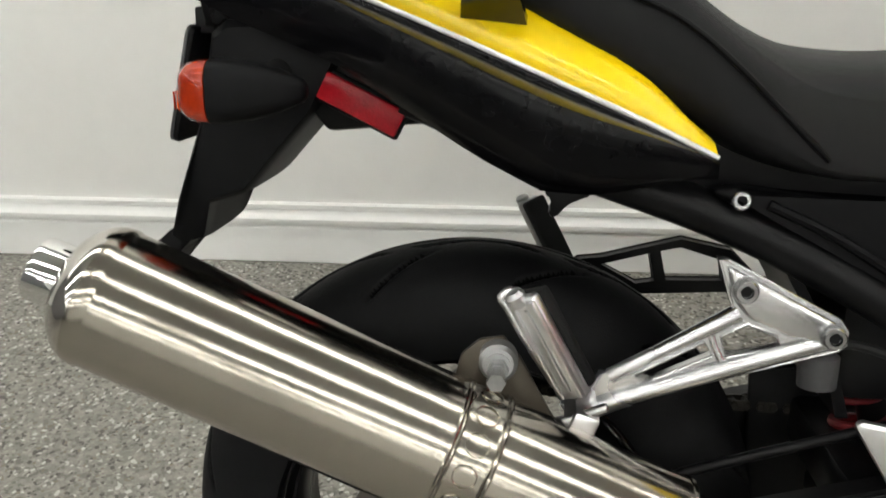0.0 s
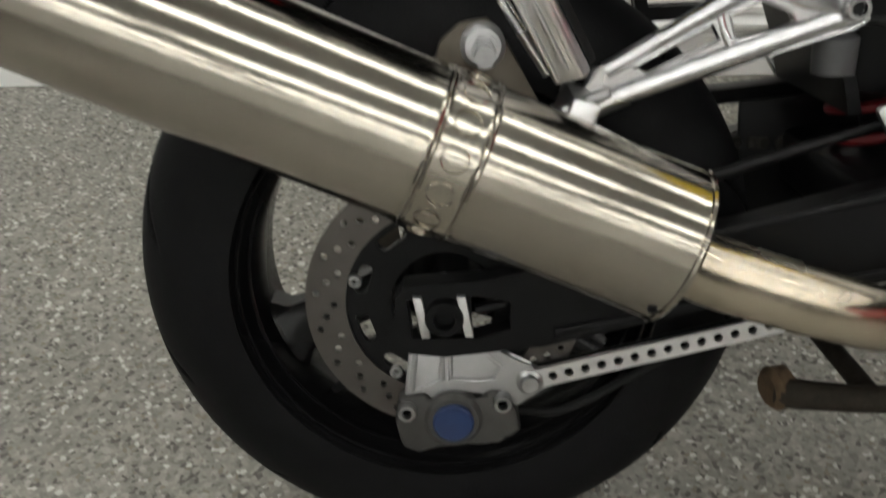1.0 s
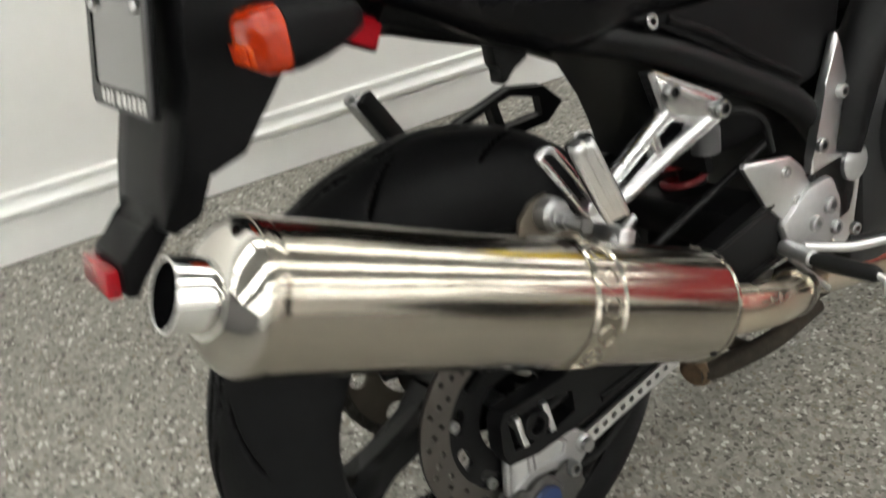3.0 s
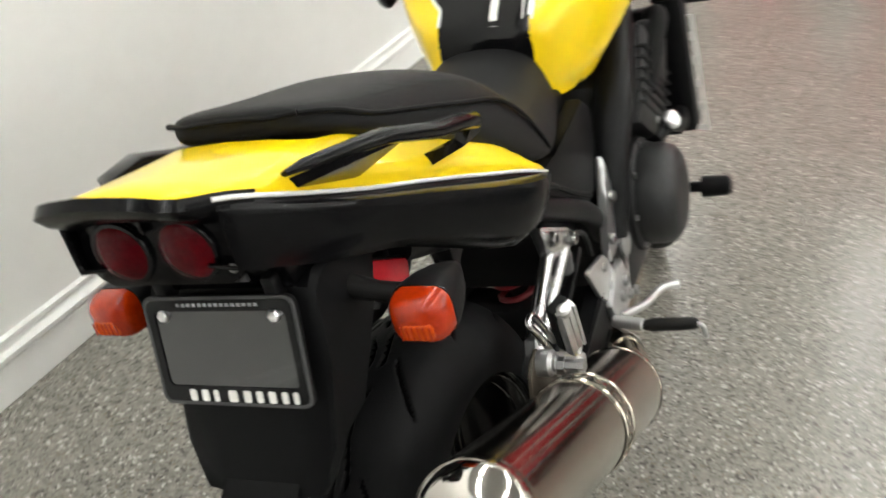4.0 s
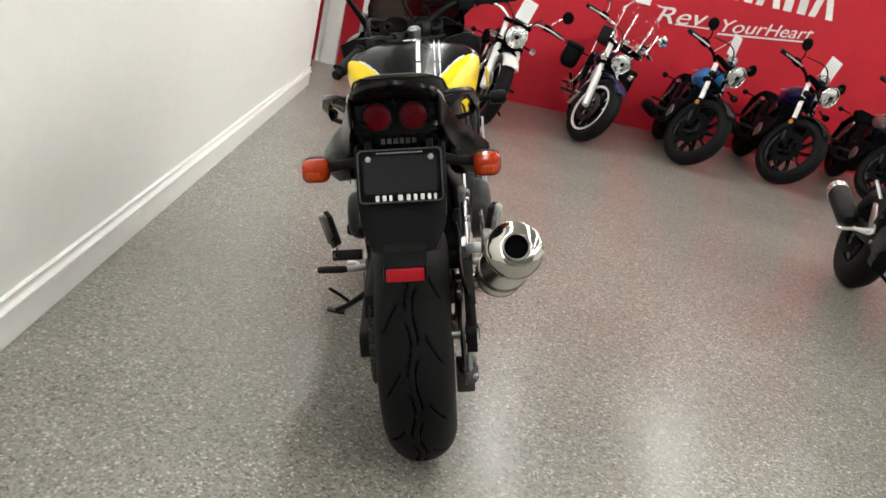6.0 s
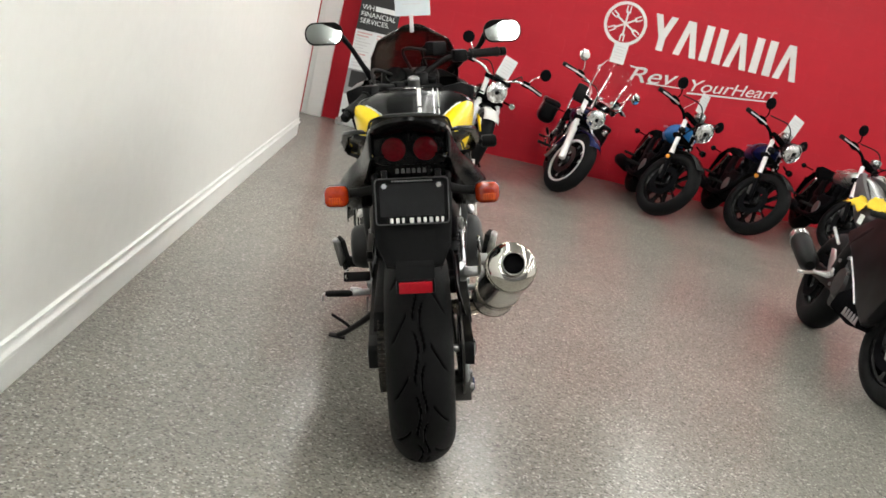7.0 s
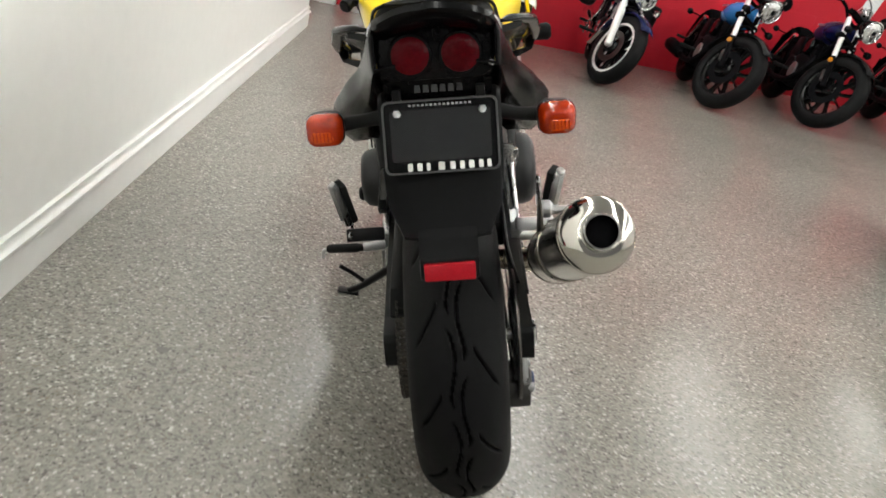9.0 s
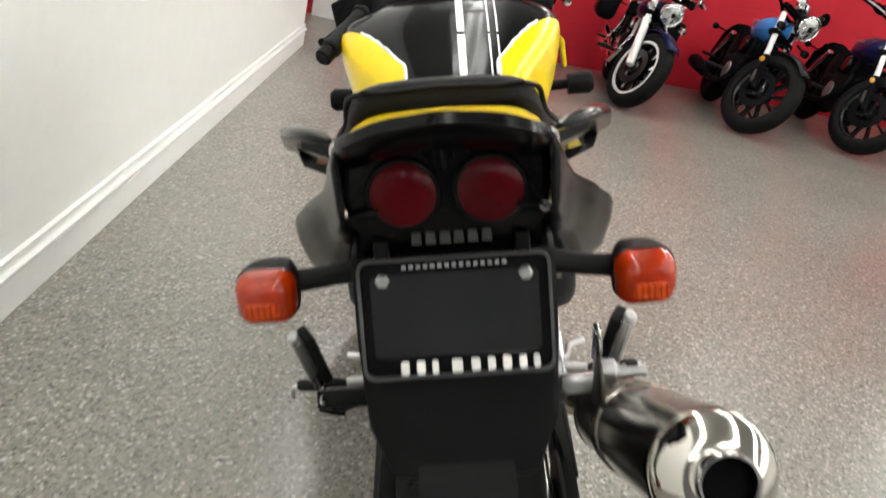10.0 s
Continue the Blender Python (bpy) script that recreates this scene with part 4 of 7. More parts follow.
def passenger_peg(side):
    """Alloy bracket of two slender ribs under a triangular plate, and the folded footrest on its end."""
    flip = (lambda b: b) if side > 0 else mirrored
    mat = ALUMINIUM if side > 0 else CHASSIS
    if side > 0:
        out = [(0.234, 0.655), (0.242, 0.655), (0.346, 0.600), (0.353, 0.590), (0.353, 0.577), (0.346, 0.571), (0.252, 0.543), (0.164, 0.515), (0.132, 0.502), (0.110, 0.488), (0.095, 0.508), (0.121, 0.519), (0.131, 0.540), (0.147, 0.546), (0.252, 0.602), (0.246, 0.620)]
        win_a = [(0.162, 0.541), (0.226, 0.576), (0.234, 0.562), (0.178, 0.535)]
        win_b = [(0.240, 0.582), (0.264, 0.594), (0.290, 0.584), (0.296, 0.573), (0.246, 0.561)]
    else:
        out = [(0.120, 0.585), (0.148, 0.588), (0.242, 0.612), (0.300, 0.600), (0.330, 0.570), (0.300, 0.548), (0.190, 0.543), (0.120, 0.556), (0.100, 0.570)]
        win_a = [(0.148, 0.579), (0.205, 0.594), (0.212, 0.560), (0.190, 0.556)]
        win_b = [(0.218, 0.597), (0.242, 0.602), (0.290, 0.587), (0.292, 0.562), (0.226, 0.561)]
    br = part("passenger_peg_bracket", flip(holed(out, [win_a, win_b], 0.126, 0.141)), mat, bike, "polished cast footrest bracket" if side > 0 else "black footrest bracket", 30)
    for loop in (out, win_a, win_b):
        part("bracket_rib", flip(tube([(0.141, u, v) for u, v in loop], 0.0019, 8, 1, closed=True)), mat, br)
    if side > 0:
        part("bracket_plate", prism([(0.240, 0.652), (0.346, 0.597), (0.350, 0.576), (0.300, 0.584), (0.264, 0.600), (0.250, 0.616)], 0.132, 0.1475, "X", 0.005, segments=3), mat, br)
        part("upper_arm", tube([(0.138, 0.140, 0.538), (0.138, 0.196, 0.570), (0.138, 0.256, 0.604)], [0.0075, 0.0075, 0.0095], 16, 4), mat, br)
        part("lower_arm", tube([(0.138, 0.112, 0.500), (0.138, 0.160, 0.520), (0.137, 0.250, 0.551), (0.137, 0.339, 0.580)], [0.011, 0.0105, 0.011, 0.010], 16, 4), mat, br)
        part("cross_bar", tube([(0.138, 0.230, 0.590), (0.139, 0.235, 0.572), (0.138, 0.245, 0.552)], [0.0045, 0.0040, 0.0055], 12, 3), mat, br)
        for y, z in ((0.258, 0.6285), (0.339, 0.5863)):
            bolt = part("bracket_bolt", lathe([(0, 0.0125), (0.002, 0.0125), (0.002, 0.0108), (0.0085, 0.0108), (0.0100, 0.0095), (0.0100, 0.0062), (0.004, 0.0060), (0.004, 0)], (0.1465, y, z), (1, 0, 0), 24), BOLT, br, "steel socket bolt")
            # black disc painting the shade down in the bolt's recess
            part("socket_shade", lathe([(0, 0.0058), (0.0008, 0.0058), (0.0008, 0)], (0.1510, y, z), (1, 0, 0), 6), CHASSIS, bolt)
    a, b = Vector((0.208, 0.106, 0.545)), Vector((0.222, 0.057, 0.640))
    d = (b - a).normalized()
    u = Vector((0.80, -0.40, -0.30))
    u = (u - d * u.dot(d)).normalized()
    w = d.cross(u).normalized()
    m = Matrix((u, w, d)).transposed()
    mid, n = (a + b) / 2, (b - a).length
    peg = part("passenger_peg", flip(box(mid, (0.012, 0.028, n), 0.004, None, m, 3)), ALUMINIUM if side > 0 else BOLT, br, "folded-up alloy footrest")
    for k in (-1, 1):
        part("peg_edge", flip(box(mid + u * 0.006 + w * 0.0105 * k, (0.006, 0.005, n * 0.94), 0.0015, None, m)), ALUMINIUM if side > 0 else BOLT, br)
    part("peg_rubber", flip(box(mid - u * 0.013, (0.015, 0.030, n * 0.95), 0.004, None, m)), RUBBER_SOFT, br)
    part("peg_spine", flip(box(mid + u * 0.0055 + w * 0.001, (0.006, 0.004, n * 0.80), 0.001, None, m)), ALUMINIUM if side > 0 else BOLT, br)
    part("peg_knob", flip(lathe([(-0.008, 0.004), (-0.006, 0.008), (0.004, 0.009), (0.008, 0.006), (0.009, 0)], b + u * 0.004 - w * 0.004, d, 16)), ALUMINIUM if side > 0 else BOLT, br)
    part("peg_clevis", flip(box((0.174, 0.112, 0.515), (0.078, 0.024, 0.028), 0.004, None, Matrix.Rotation(radians(-20), 3, "X"))), mat, br)
    part("peg_pin", flip(rod((0.204, 0.092, 0.516), (0.204, 0.134, 0.534), 0.005, 10)), BOLT, br)


passenger_peg(1)
passenger_peg(-1)

# rider's side plates, footrest and brake pedal
def rider_plate(side):
    flip = (lambda b: b) if side > 0 else mirrored
    arm = part("rider_peg_plate", flip(prism([(0.560, 0.625), (0.572, 0.600), (0.590, 0.50), (0.606, 0.455), (0.604, 0.41), (0.592, 0.34), (0.575, 0.325), (0.545, 0.328), (0.540, 0.36), (0.520, 0.40), (0.498, 0.43), (0.505, 0.47), (0.535, 0.56)], 0.138, 0.152, "X", 0.004)), ALUMINIUM, bike, "satin alloy rider footrest plate")
    part("heel_guard", flip(prism([(0.364, 0.502), (0.370, 0.508), (0.455, 0.491), (0.478, 0.470), (0.494, 0.440), (0.474, 0.412), (0.440, 0.404), (0.402, 0.440)], 0.146, 0.156, "X", 0.004)), ALUMINIUM, arm, "bright heel guard")
    part("boss_plate", flip(prism([(0.425, 0.405), (0.480, 0.440), (0.530, 0.440), (0.548, 0.400), (0.540, 0.355), (0.500, 0.340), (0.440, 0.365)], 0.146, 0.164, "X", 0.005)), ALUMINIUM_CAST, arm)
    for y, z, r in ((0.563, 0.546, 0.010), (0.519, 0.485, 0.010), (0.443, 0.473, 0.008), (0.462, 0.426, 0.008), (0.519, 0.403, 0.012), (0.488, 0.388, 0.011), (0.530, 0.368, 0.010), (0.572, 0.350, 0.009)):
        part("plate_bolt", flip(bolt_head((0.152 if z > 0.42 else 0.163, y, z), (1, 0, 0), r, 0.008)), BOLT, arm)
    part("pivot_cap", flip(lathe([(0, 0.026), (0.008, 0.026), (0.012, 0.020), (0.012, 0)], (0.150, 0.588, 0.44), (1, 0, 0), 28)), ALUMINIUM_CAST, arm)
    part("rider_peg", flip(lathe([(0, 0.008), (0.012, 0.010), (0.016, 0.0115), (0.084, 0.0105), (0.090, 0.007), (0.090, 0)], (0.213, 0.414, 0.377), (0.98, 0.02, 0.02), 18)), RUBBER_SOFT, arm, "rubber-covered footrest")
    part("peg_tip", flip(tube([(0.300, 0.413, 0.380), (0.311, 0.413, 0.375), (0.313, 0.413, 0.356)], 0.004, 8)), ALUMINIUM, arm)
    part("peg_mount", flip(rod((0.16, 0.425, 0.378), (0.216, 0.414, 0.377), 0.011, 12)), ALUMINIUM_CAST, arm)
    part("pedal", flip(tube([(0.165, 0.46, 0.365), (0.19, 0.53, 0.345), (0.205, 0.60, 0.335), (0.235, 0.615, 0.335)], 0.007, 10)), ALUMINIUM, arm, "alloy pedal")
    part("return_rod", flip(rod((0.168, 0.43, 0.36), (0.175, 0.50, 0.29), 0.004, 8)), BOLT, arm)


rider_plate(1)
rider_plate(-1)
part("brake_reservoir_hose", tube([(0.13, 0.30, 0.56), (0.135, 0.36, 0.575), (0.14, 0.42, 0.55), (0.14, 0.44, 0.50)], 0.0045, 8), RUBBER_SOFT, bike)
part("cup", lathe([(0, 0.018), (0.03, 0.019), (0.034, 0.014), (0.034, 0)], (0.125, 0.335, 0.53), (0, 0, 1), 20), PLASTIC_GREY, bike, "translucent grey fluid cup")
spring = []
for k in range(66):
    a = k * 0.42
    spring.append((0.031 * math.cos(a), 0.442 + 0.031 * math.sin(a) - 0.0006 * k, 0.385 + 0.0021 * k))
shock = part("rear_shock", tube(spring, 0.0055, 8, 1), SPRING_RED, bike, "red coil spring of the rear shock")
part("damper", rod((0, 0.460, 0.36), (0, 0.390, 0.66), 0.019, 16), CHASSIS, shock)

part("inner_fender", loft([[(-0.10, y, z), (0.10, y, z), (0.10, y + 0.012, z), (-0.10, y + 0.012, z)] for y, z in ((0.364, 0.487), (0.350, 0.54), (0.335, 0.58), (0.290, 0.66), (0.20, 0.72))]), CHASSIS, bike)
part("battery_tray", box((0, 0.455, 0.60), (0.20, 0.19, 0.20), 0.02), CHASSIS, bike)
# added black filler that keeps the gap beyond the swing arm dark
part("gap_filler", prism([(0.325, 0.470), (0.330, 0.300), (0.350, 0.235), (0.470, 0.250), (0.470, 0.470)], -0.104, -0.096, "X", 0.003), CHASSIS, bike)
part("linkage", box((0, 0.445, 0.345), (0.09, 0.13, 0.06), 0.015), CHASSIS, bike)

# mudguard with the number plate
GUARD = [(-0.230, 0.872), (-0.246, 0.860), (-0.262, 0.775), (-0.294, 0.690), (-0.310, 0.648), (-0.300, 0.640), (-0.276, 0.646), (-0.262, 0.686), (-0.222, 0.699), (-0.145, 0.786), (-0.112, 0.850), (-0.13, 0.875)]
rings = []
for x, s in ((-0.098, 0.012), (-0.092, 0.004), (-0.05, 0.0), (0.05, 0.0), (0.092, 0.004), (0.098, 0.012)):
    cy, cz = -0.215, 0.76
    rings.append([(x * (1.0 - 0.24 * max(0.0, min(1.0, (0.705 - z) / 0.055))), y + (cy - y) * s / 0.12, z + (cz - z) * s / 0.12) for y, z in GUARD])
guard = part("mudguard", loft(rings), PLASTIC, bike, "matt black rear mudguard and plate holder")
tongue_pts = [(-0.300, 0.668), (-0.316, 0.648), (-0.348, 0.627), (-0.352, 0.594), (-0.340, 0.590), (-0.322, 0.620), (-0.275, 0.660)]
part("tongue", prism(tongue_pts, -0.047, 0.047, "X", 0.004), PLASTIC, guard)
part("bottom_reflector", box((0, -0.358, 0.609), (0.081, 0.014, 0.028), 0.003, None, Matrix.Rotation(radians(-8), 3, "X")), RED_PLASTIC, guard, "red reflector strip")
part("inner_flap", prism([(-0.22, 0.86), (-0.12, 0.86), (-0.02, 0.80), (-0.02, 0.77), (-0.14, 0.76)], -0.07, 0.07, "X", 0.006), CHASSIS, guard)
pd = Vector((0, -0.22, -0.9755)).normalized()
pn = Vector((0, -0.9755, 0.22)).normalized()
PLATE = Matrix.Translation((0, -0.2755, 0.8015)) @ Matrix((Vector((1, 0, 0)), -pd, pn)).transposed().to_4x4()
plate_holder = part("plate_holder", moved(prism(round_rect(0.182, 0.115, 0.010, 4, 0, 0.0045), 0.0, 0.0060, "Z", 0.0015), PLATE), PLASTIC, guard, "glossy black dealer plate surround")
part("surround_edge", moved(holed(round_rect(0.182, 0.115, 0.011, 4, 0, 0.0045), [round_rect(0.176, 0.109, 0.009, 4, 0, 0.0045)], 0.0060, 0.0085, "Z"), PLATE), PLASTIC_GREY, plate_holder)
part("surround_border", moved(holed(round_rect(0.175, 0.108, 0.009, 4, 0, 0.0045), [round_rect(0.158, 0.080, 0.006, 4, 0, 0.007)], 0.0060, 0.0082, "Z"), PLATE), PAINT_BLACK, plate_holder)
part("plate_blank", moved(prism(round_rect(0.160, 0.082, 0.004, 3, 0, 0.007), 0.0058, 0.0068, "Z"), PLATE), PLATE_DARK, plate_holder, "dark blank plate sheet")
for sx in (-1, 1):
    part("plate_screw", moved(lathe([(0, 0.0068), (0.0035, 0.0068), (0.005, 0.005), (0.005, 0)], (sx * 0.067, 0.042, 0.0068), (0, 0, 1), 6), PLATE), ALUMINIUM, plate_holder, "bright hexagonal plate screw")
xs = -0.0645
for w, gap in ((0.0135, 0.0022), (0.0140, 0.0022), (0.0105, 0.0080), (0.0175, 0.0026), (0.0145, 0.0024), (0.0125, 0.0022), (0.0145, 0.0024), (0.0125, 0.0022), (0.0105, 0.0)):
    part("dealer_bar", moved(prism(round_rect(w * 0.58, 0.0125, 0.002, 2, (xs + w / 2) * 0.94 + 0.003, -0.0425), 0.0082, 0.0090, "Z"), PLATE), PAINT_WHITE, plate_holder)
    xs += w + gap
for k in range(15):
    part("address_bar", moved(box((-0.046 + 0.0067 * k, 0.0535, 0.0085), (0.0040, 0.0032, 0.0008), 0.0), PLATE), INK_GREY, plate_holder)


def indicator(side):
    flip = (lambda b: b) if side > 0 else mirrored
    c = Vector((0.189, -0.211, 0.809 if side > 0 else 0.814))
    rings = []
    for y, w, h in ((0.000, 0.0315, 0.0275), (0.012, 0.0310, 0.0272), (0.034, 0.0265, 0.0240), (0.058, 0.0190, 0.0175), (0.076, 0.0100, 0.0100), (0.080, 0.0050, 0.0050)):
        rings.append([(c.x + u, c.y + y, c.z + v) for u, v in round_rect(2 * w, 2 * h, min(w, h) * 0.62, 5)])
    body = part("indicator", flip(loft(rings)), PLASTIC, bike, "black indicator body with an orange lens")
    rings = []
    for y, k in ((-0.001, 1.0), (-0.010, 0.985), (-0.019, 0.90), (-0.026, 0.72), (-0.030, 0.40)):
        rings.append([(c.x + u, c.y + y, c.z + v) for u, v in round_rect(0.062 * k, 0.054 * k, 0.017 * k, 5)])
    part("lens", flip(loft(rings)), LENS_ORANGE, body, "ribbed orange lens")
    # added piece in brighter amber paints the lens's lit middle against darker edges
    rings = []
    for y, k in ((-0.018, 1.0), (-0.0285, 0.96), (-0.0315, 0.70)):
        rings.append([(c.x + u, c.y + y, c.z + v) for u, v in round_rect(0.036 * k, 0.020 * k, 0.006 * k, 4, 0.002, -0.007)])
    insert = part("lens_lit_middle", flip(loft(rings)), LENS_LIT, body, "brighter amber patch for the lit middle of the lens")
    for k in range(6):
        part("lens_rib", flip(rod((c.x - 0.013 + 0.006 * k, c.y - 0.0312, c.z - 0.0145), (c.x - 0.013 + 0.006 * k, c.y - 0.0318, c.z + 0.0005), 0.0010, 6)), LENS_ORANGE, insert)
    part("stalk", flip(tube([(0.085, -0.180, 0.822), (0.125, -0.181, c.z + 0.004), (0.165, -0.182, c.z)], [0.014, 0.011, 0.012], 14)), RUBBER_SOFT, body)


indicator(1)
indicator(-1)
for side in (1, -1):
    flip = (lambda b: b) if side > 0 else mirrored
    turn = Matrix.Rotation(radians(-27), 3, "X")
    ref = part("side_reflector_base", flip(box((0.088, -0.1030, 0.790), (0.008, 0.094, 0.034), 0.003, None, turn)), PLASTIC, bike, "red side reflector on a black base")
    part("side_reflector", flip(box((0.0945, -0.1030, 0.790), (0.006, 0.088, 0.028), 0.003, None, turn)), RED_PLASTIC, ref, "red reflector")
    part("reflector_tab", flip(box((0.07, -0.09, 0.797), (0.03, 0.03, 0.02), 0.004)), CHASSIS, ref)
    part("reflector_screw", flip(bolt_head((0.090, -0.09, 0.819), (0.6, -0.5, 0.6), 0.006, 0.006)), BOLT, ref)
part("tool_hook", prism([(0.074, 0.735), (0.076, 0.700), (0.086, 0.696), (0.0785, 0.684), (0.083, 0.678), (0.090, 0.681), (0.099, 0.696), (0.119, 0.699), (0.124, 0.735)], 0.058, 0.080, "X", 0.003), CHASSIS, bike, "black bracket with a hook under the tail")

# tail: the line round its edge from the rear middle forward, the seat's edge above it, the bulge and bottom of the black side
EDGE = [(0, -0.378, 1.018), (0.046, -0.371, 1.012), (0.076, -0.352, 0.999), (0.095, -0.305, 0.983), (0.105, -0.22, 0.944), (0.116, -0.13, 0.904), (0.13, -0.05, 0.872), (0.14, 0.02, 0.843), (0.156, 0.095, 0.811), (0.17, 0.16, 0.783), (0.176, 0.221, 0.7535)]
INNER = [(0, -0.175, 0.984), (0.045, -0.174, 0.982), (0.072, -0.167, 0.977), (0.084, -0.146, 0.968), (0.090, -0.110, 0.957), (0.096, -0.065, 0.935), (0.106, -0.010, 0.908), (0.116, 0.055, 0.878), (0.130, 0.112, 0.848), (0.146, 0.165, 0.815), (0.158, 0.213, 0.768)]
top_rows, stripe = [], []
line_e, line_i = smooth_line(EDGE, 3), smooth_line(INNER, 3)
for e, i in zip(line_e, line_i):
    top_rows.append([e, e.lerp(i, 0.35) + Vector((0, 0, 0.006 if e.y > -0.26 else -0.001)), e.lerp(i, 0.7) + Vector((0, 0, 0.005 if e.y > -0.26 else -0.001)), i, i + Vector((-i.x * 0.15, 0.004, -0.012))])
top_rows = [[Vector((-p.x, p.y, p.z)) for p in row] for row in top_rows[:0:-1]] + top_rows
tail = part("tail_cowl", loft(top_rows, closed=False), PAINT_YELLOW, bike, "glossy yellow tail cowl")
tail.modifiers.new("thick", "SOLIDIFY").thickness = 0.004
for side in (1, -1):
    rows = []
    for e in line_e[8:]:
        bul = float(np.interp(e.y, [-0.33, -0.15, -0.05, 0.05, 0.10, 0.15, 0.21], [0.002, 0.018, 0.038, 0.054, 0.054, 0.036, 0.006]))
        zb = float(np.interp(e.y, [-0.33, -0.22, -0.12, -0.04, 0.012, 0.07, 0.12, 0.20], [0.925, 0.87, 0.83, 0.782, 0.75, 0.722, 0.72, 0.735]))
        h = e.z - zb
        rows.append([(side * x, e.y, z) for x, z in ((e.x - 0.004, e.z + 0.001), (e.x + 0.001, e.z - 0.004), (e.x + 0.002, e.z - 0.010), (e.x + bul * 0.55, e.z - h * 0.11), (e.x + bul * 0.95, e.z - h * 0.17), (e.x + bul, e.z - h * 0.27), (e.x + bul * 0.95, e.z - h * 0.52), (e.x + bul * 0.74, e.z - h * 0.84), (e.x + bul * 0.4, zb), (e.x - 0.03, zb + 0.004))])
    lower = part("tail_side_cowl", loft(rows, closed=False), COWL_BLACK, tail, "gloss black lower tail cowl", 50)
    lower.modifiers.new("thick", "SOLIDIFY").thickness = 0.004
    part("pinstripe", tube([(side * (e.x + 0.0005), e.y, e.z - 0.0005) for e in line_e[8:]], 0.0024, 8, 1), PAINT_WHITE, tail, "white pinstripe")
hood = []
for side, run in ((-1, line_e[10:0:-1]), (1, line_e[:11])):
    for e in run:
        hood.append([(side * e.x * 0.98, e.y + 0.010, e.z + 0.001), (side * e.x, e.y + 0.003, e.z + 0.0045), (side * (e.x + 0.001), e.y - 0.004, e.z - 0.004), (side * e.x, e.y + 0.006, e.z - 0.016), (side * e.x * 0.97, e.y + 0.030, e.z - 0.032), (side * e.x * 0.93, min(e.y + 0.060, -0.275), e.z - 0.040)])
part("rear_lip", loft(hood, closed=False), COWL_BLACK, tail, "gloss black lip over the lamps", 50)
# dark rear panel with the twin lamps
panel_pts = [(-0.086, 0.968), (-0.05, 0.984), (0.05, 0.984), (0.086, 0.968), (0.090, 0.940), (0.086, 0.912), (0.070, 0.901), (-0.070, 0.901), (-0.086, 0.912), (-0.090, 0.940)]
panel = part("rear_panel", prism(panel_pts, -0.314, -0.235, "Y", 0.006), COWL_BLACK, tail, "black lamp panel")
for s in (-1, 1):
    lamp = part("tail_lamp", lathe([(0, 0.0335), (0.005, 0.0335), (0.007, 0.032), (0.007, 0.0295)], (s * 0.0375, -0.312, 0.940), (0, -1, -0.05), 40), PAINT_BLACK, panel, "round dark red tail lamp")
    part("lamp_lens", lathe([(0, 0.0300), (0.006, 0.0295), (0.011, 0.024), (0.014, 0.015), (0.015, 0)], (s * 0.0375, -0.312, 0.940), (0, -1, -0.05), 40), LENS_RED, lamp, "deep red lens")
part("panel_ridge", prism([(-0.003, 0.978), (0.003, 0.978), (0.002, 0.96), (-0.002, 0.96)], -0.322, -0.306, "Y", 0.001), PAINT_BLACK, panel)
part("panel_floor", prism([(-0.300, 0.905), (-0.255, 0.895), (-0.255, 0.862), (-0.20, 0.862), (-0.20, 0.915), (-0.300, 0.915)], -0.085, 0.085, "X", 0.003), COWL_BLACK, panel)
part("name_ledge", prism([(-0.235, 0.892), (-0.243, 0.890), (-0.249, 0.868), (-0.235, 0.862)], -0.058, 0.058, "X", 0.002), PLASTIC, panel)
xs = -0.0385
for w in (0.0115, 0.0115, 0.0125, 0.0115, 0.0115, 0.0115):
    part("name_bar", prism([(xs + 0.001, 0.8725), (xs + 0.002, 0.8835), (xs + w - 0.002, 0.8835), (xs + w - 0.001, 0.8725)], -0.2585, -0.2440, "Y"), NAME_GREY, panel)
    xs += 0.0133
part("under_panel", prism([(-0.235, 0.872), (-0.10, 0.868), (0.16, 0.76), (0.15, 0.74), (-0.10, 0.80), (-0.24, 0.845)], -0.075, 0.075, "X", 0.006), CHASSIS, tail)
for s in (-1, 1):
    part("plate_clip", box((s * 0.066, -0.258, 0.868), (0.014, 0.02, 0.026), 0.003), CHASSIS, guard)
part("lamp_screw", bolt_head((0.082, -0.316, 0.922), (0.2, -0.9, 0.2), 0.005, 0.006), BOLT, panel)


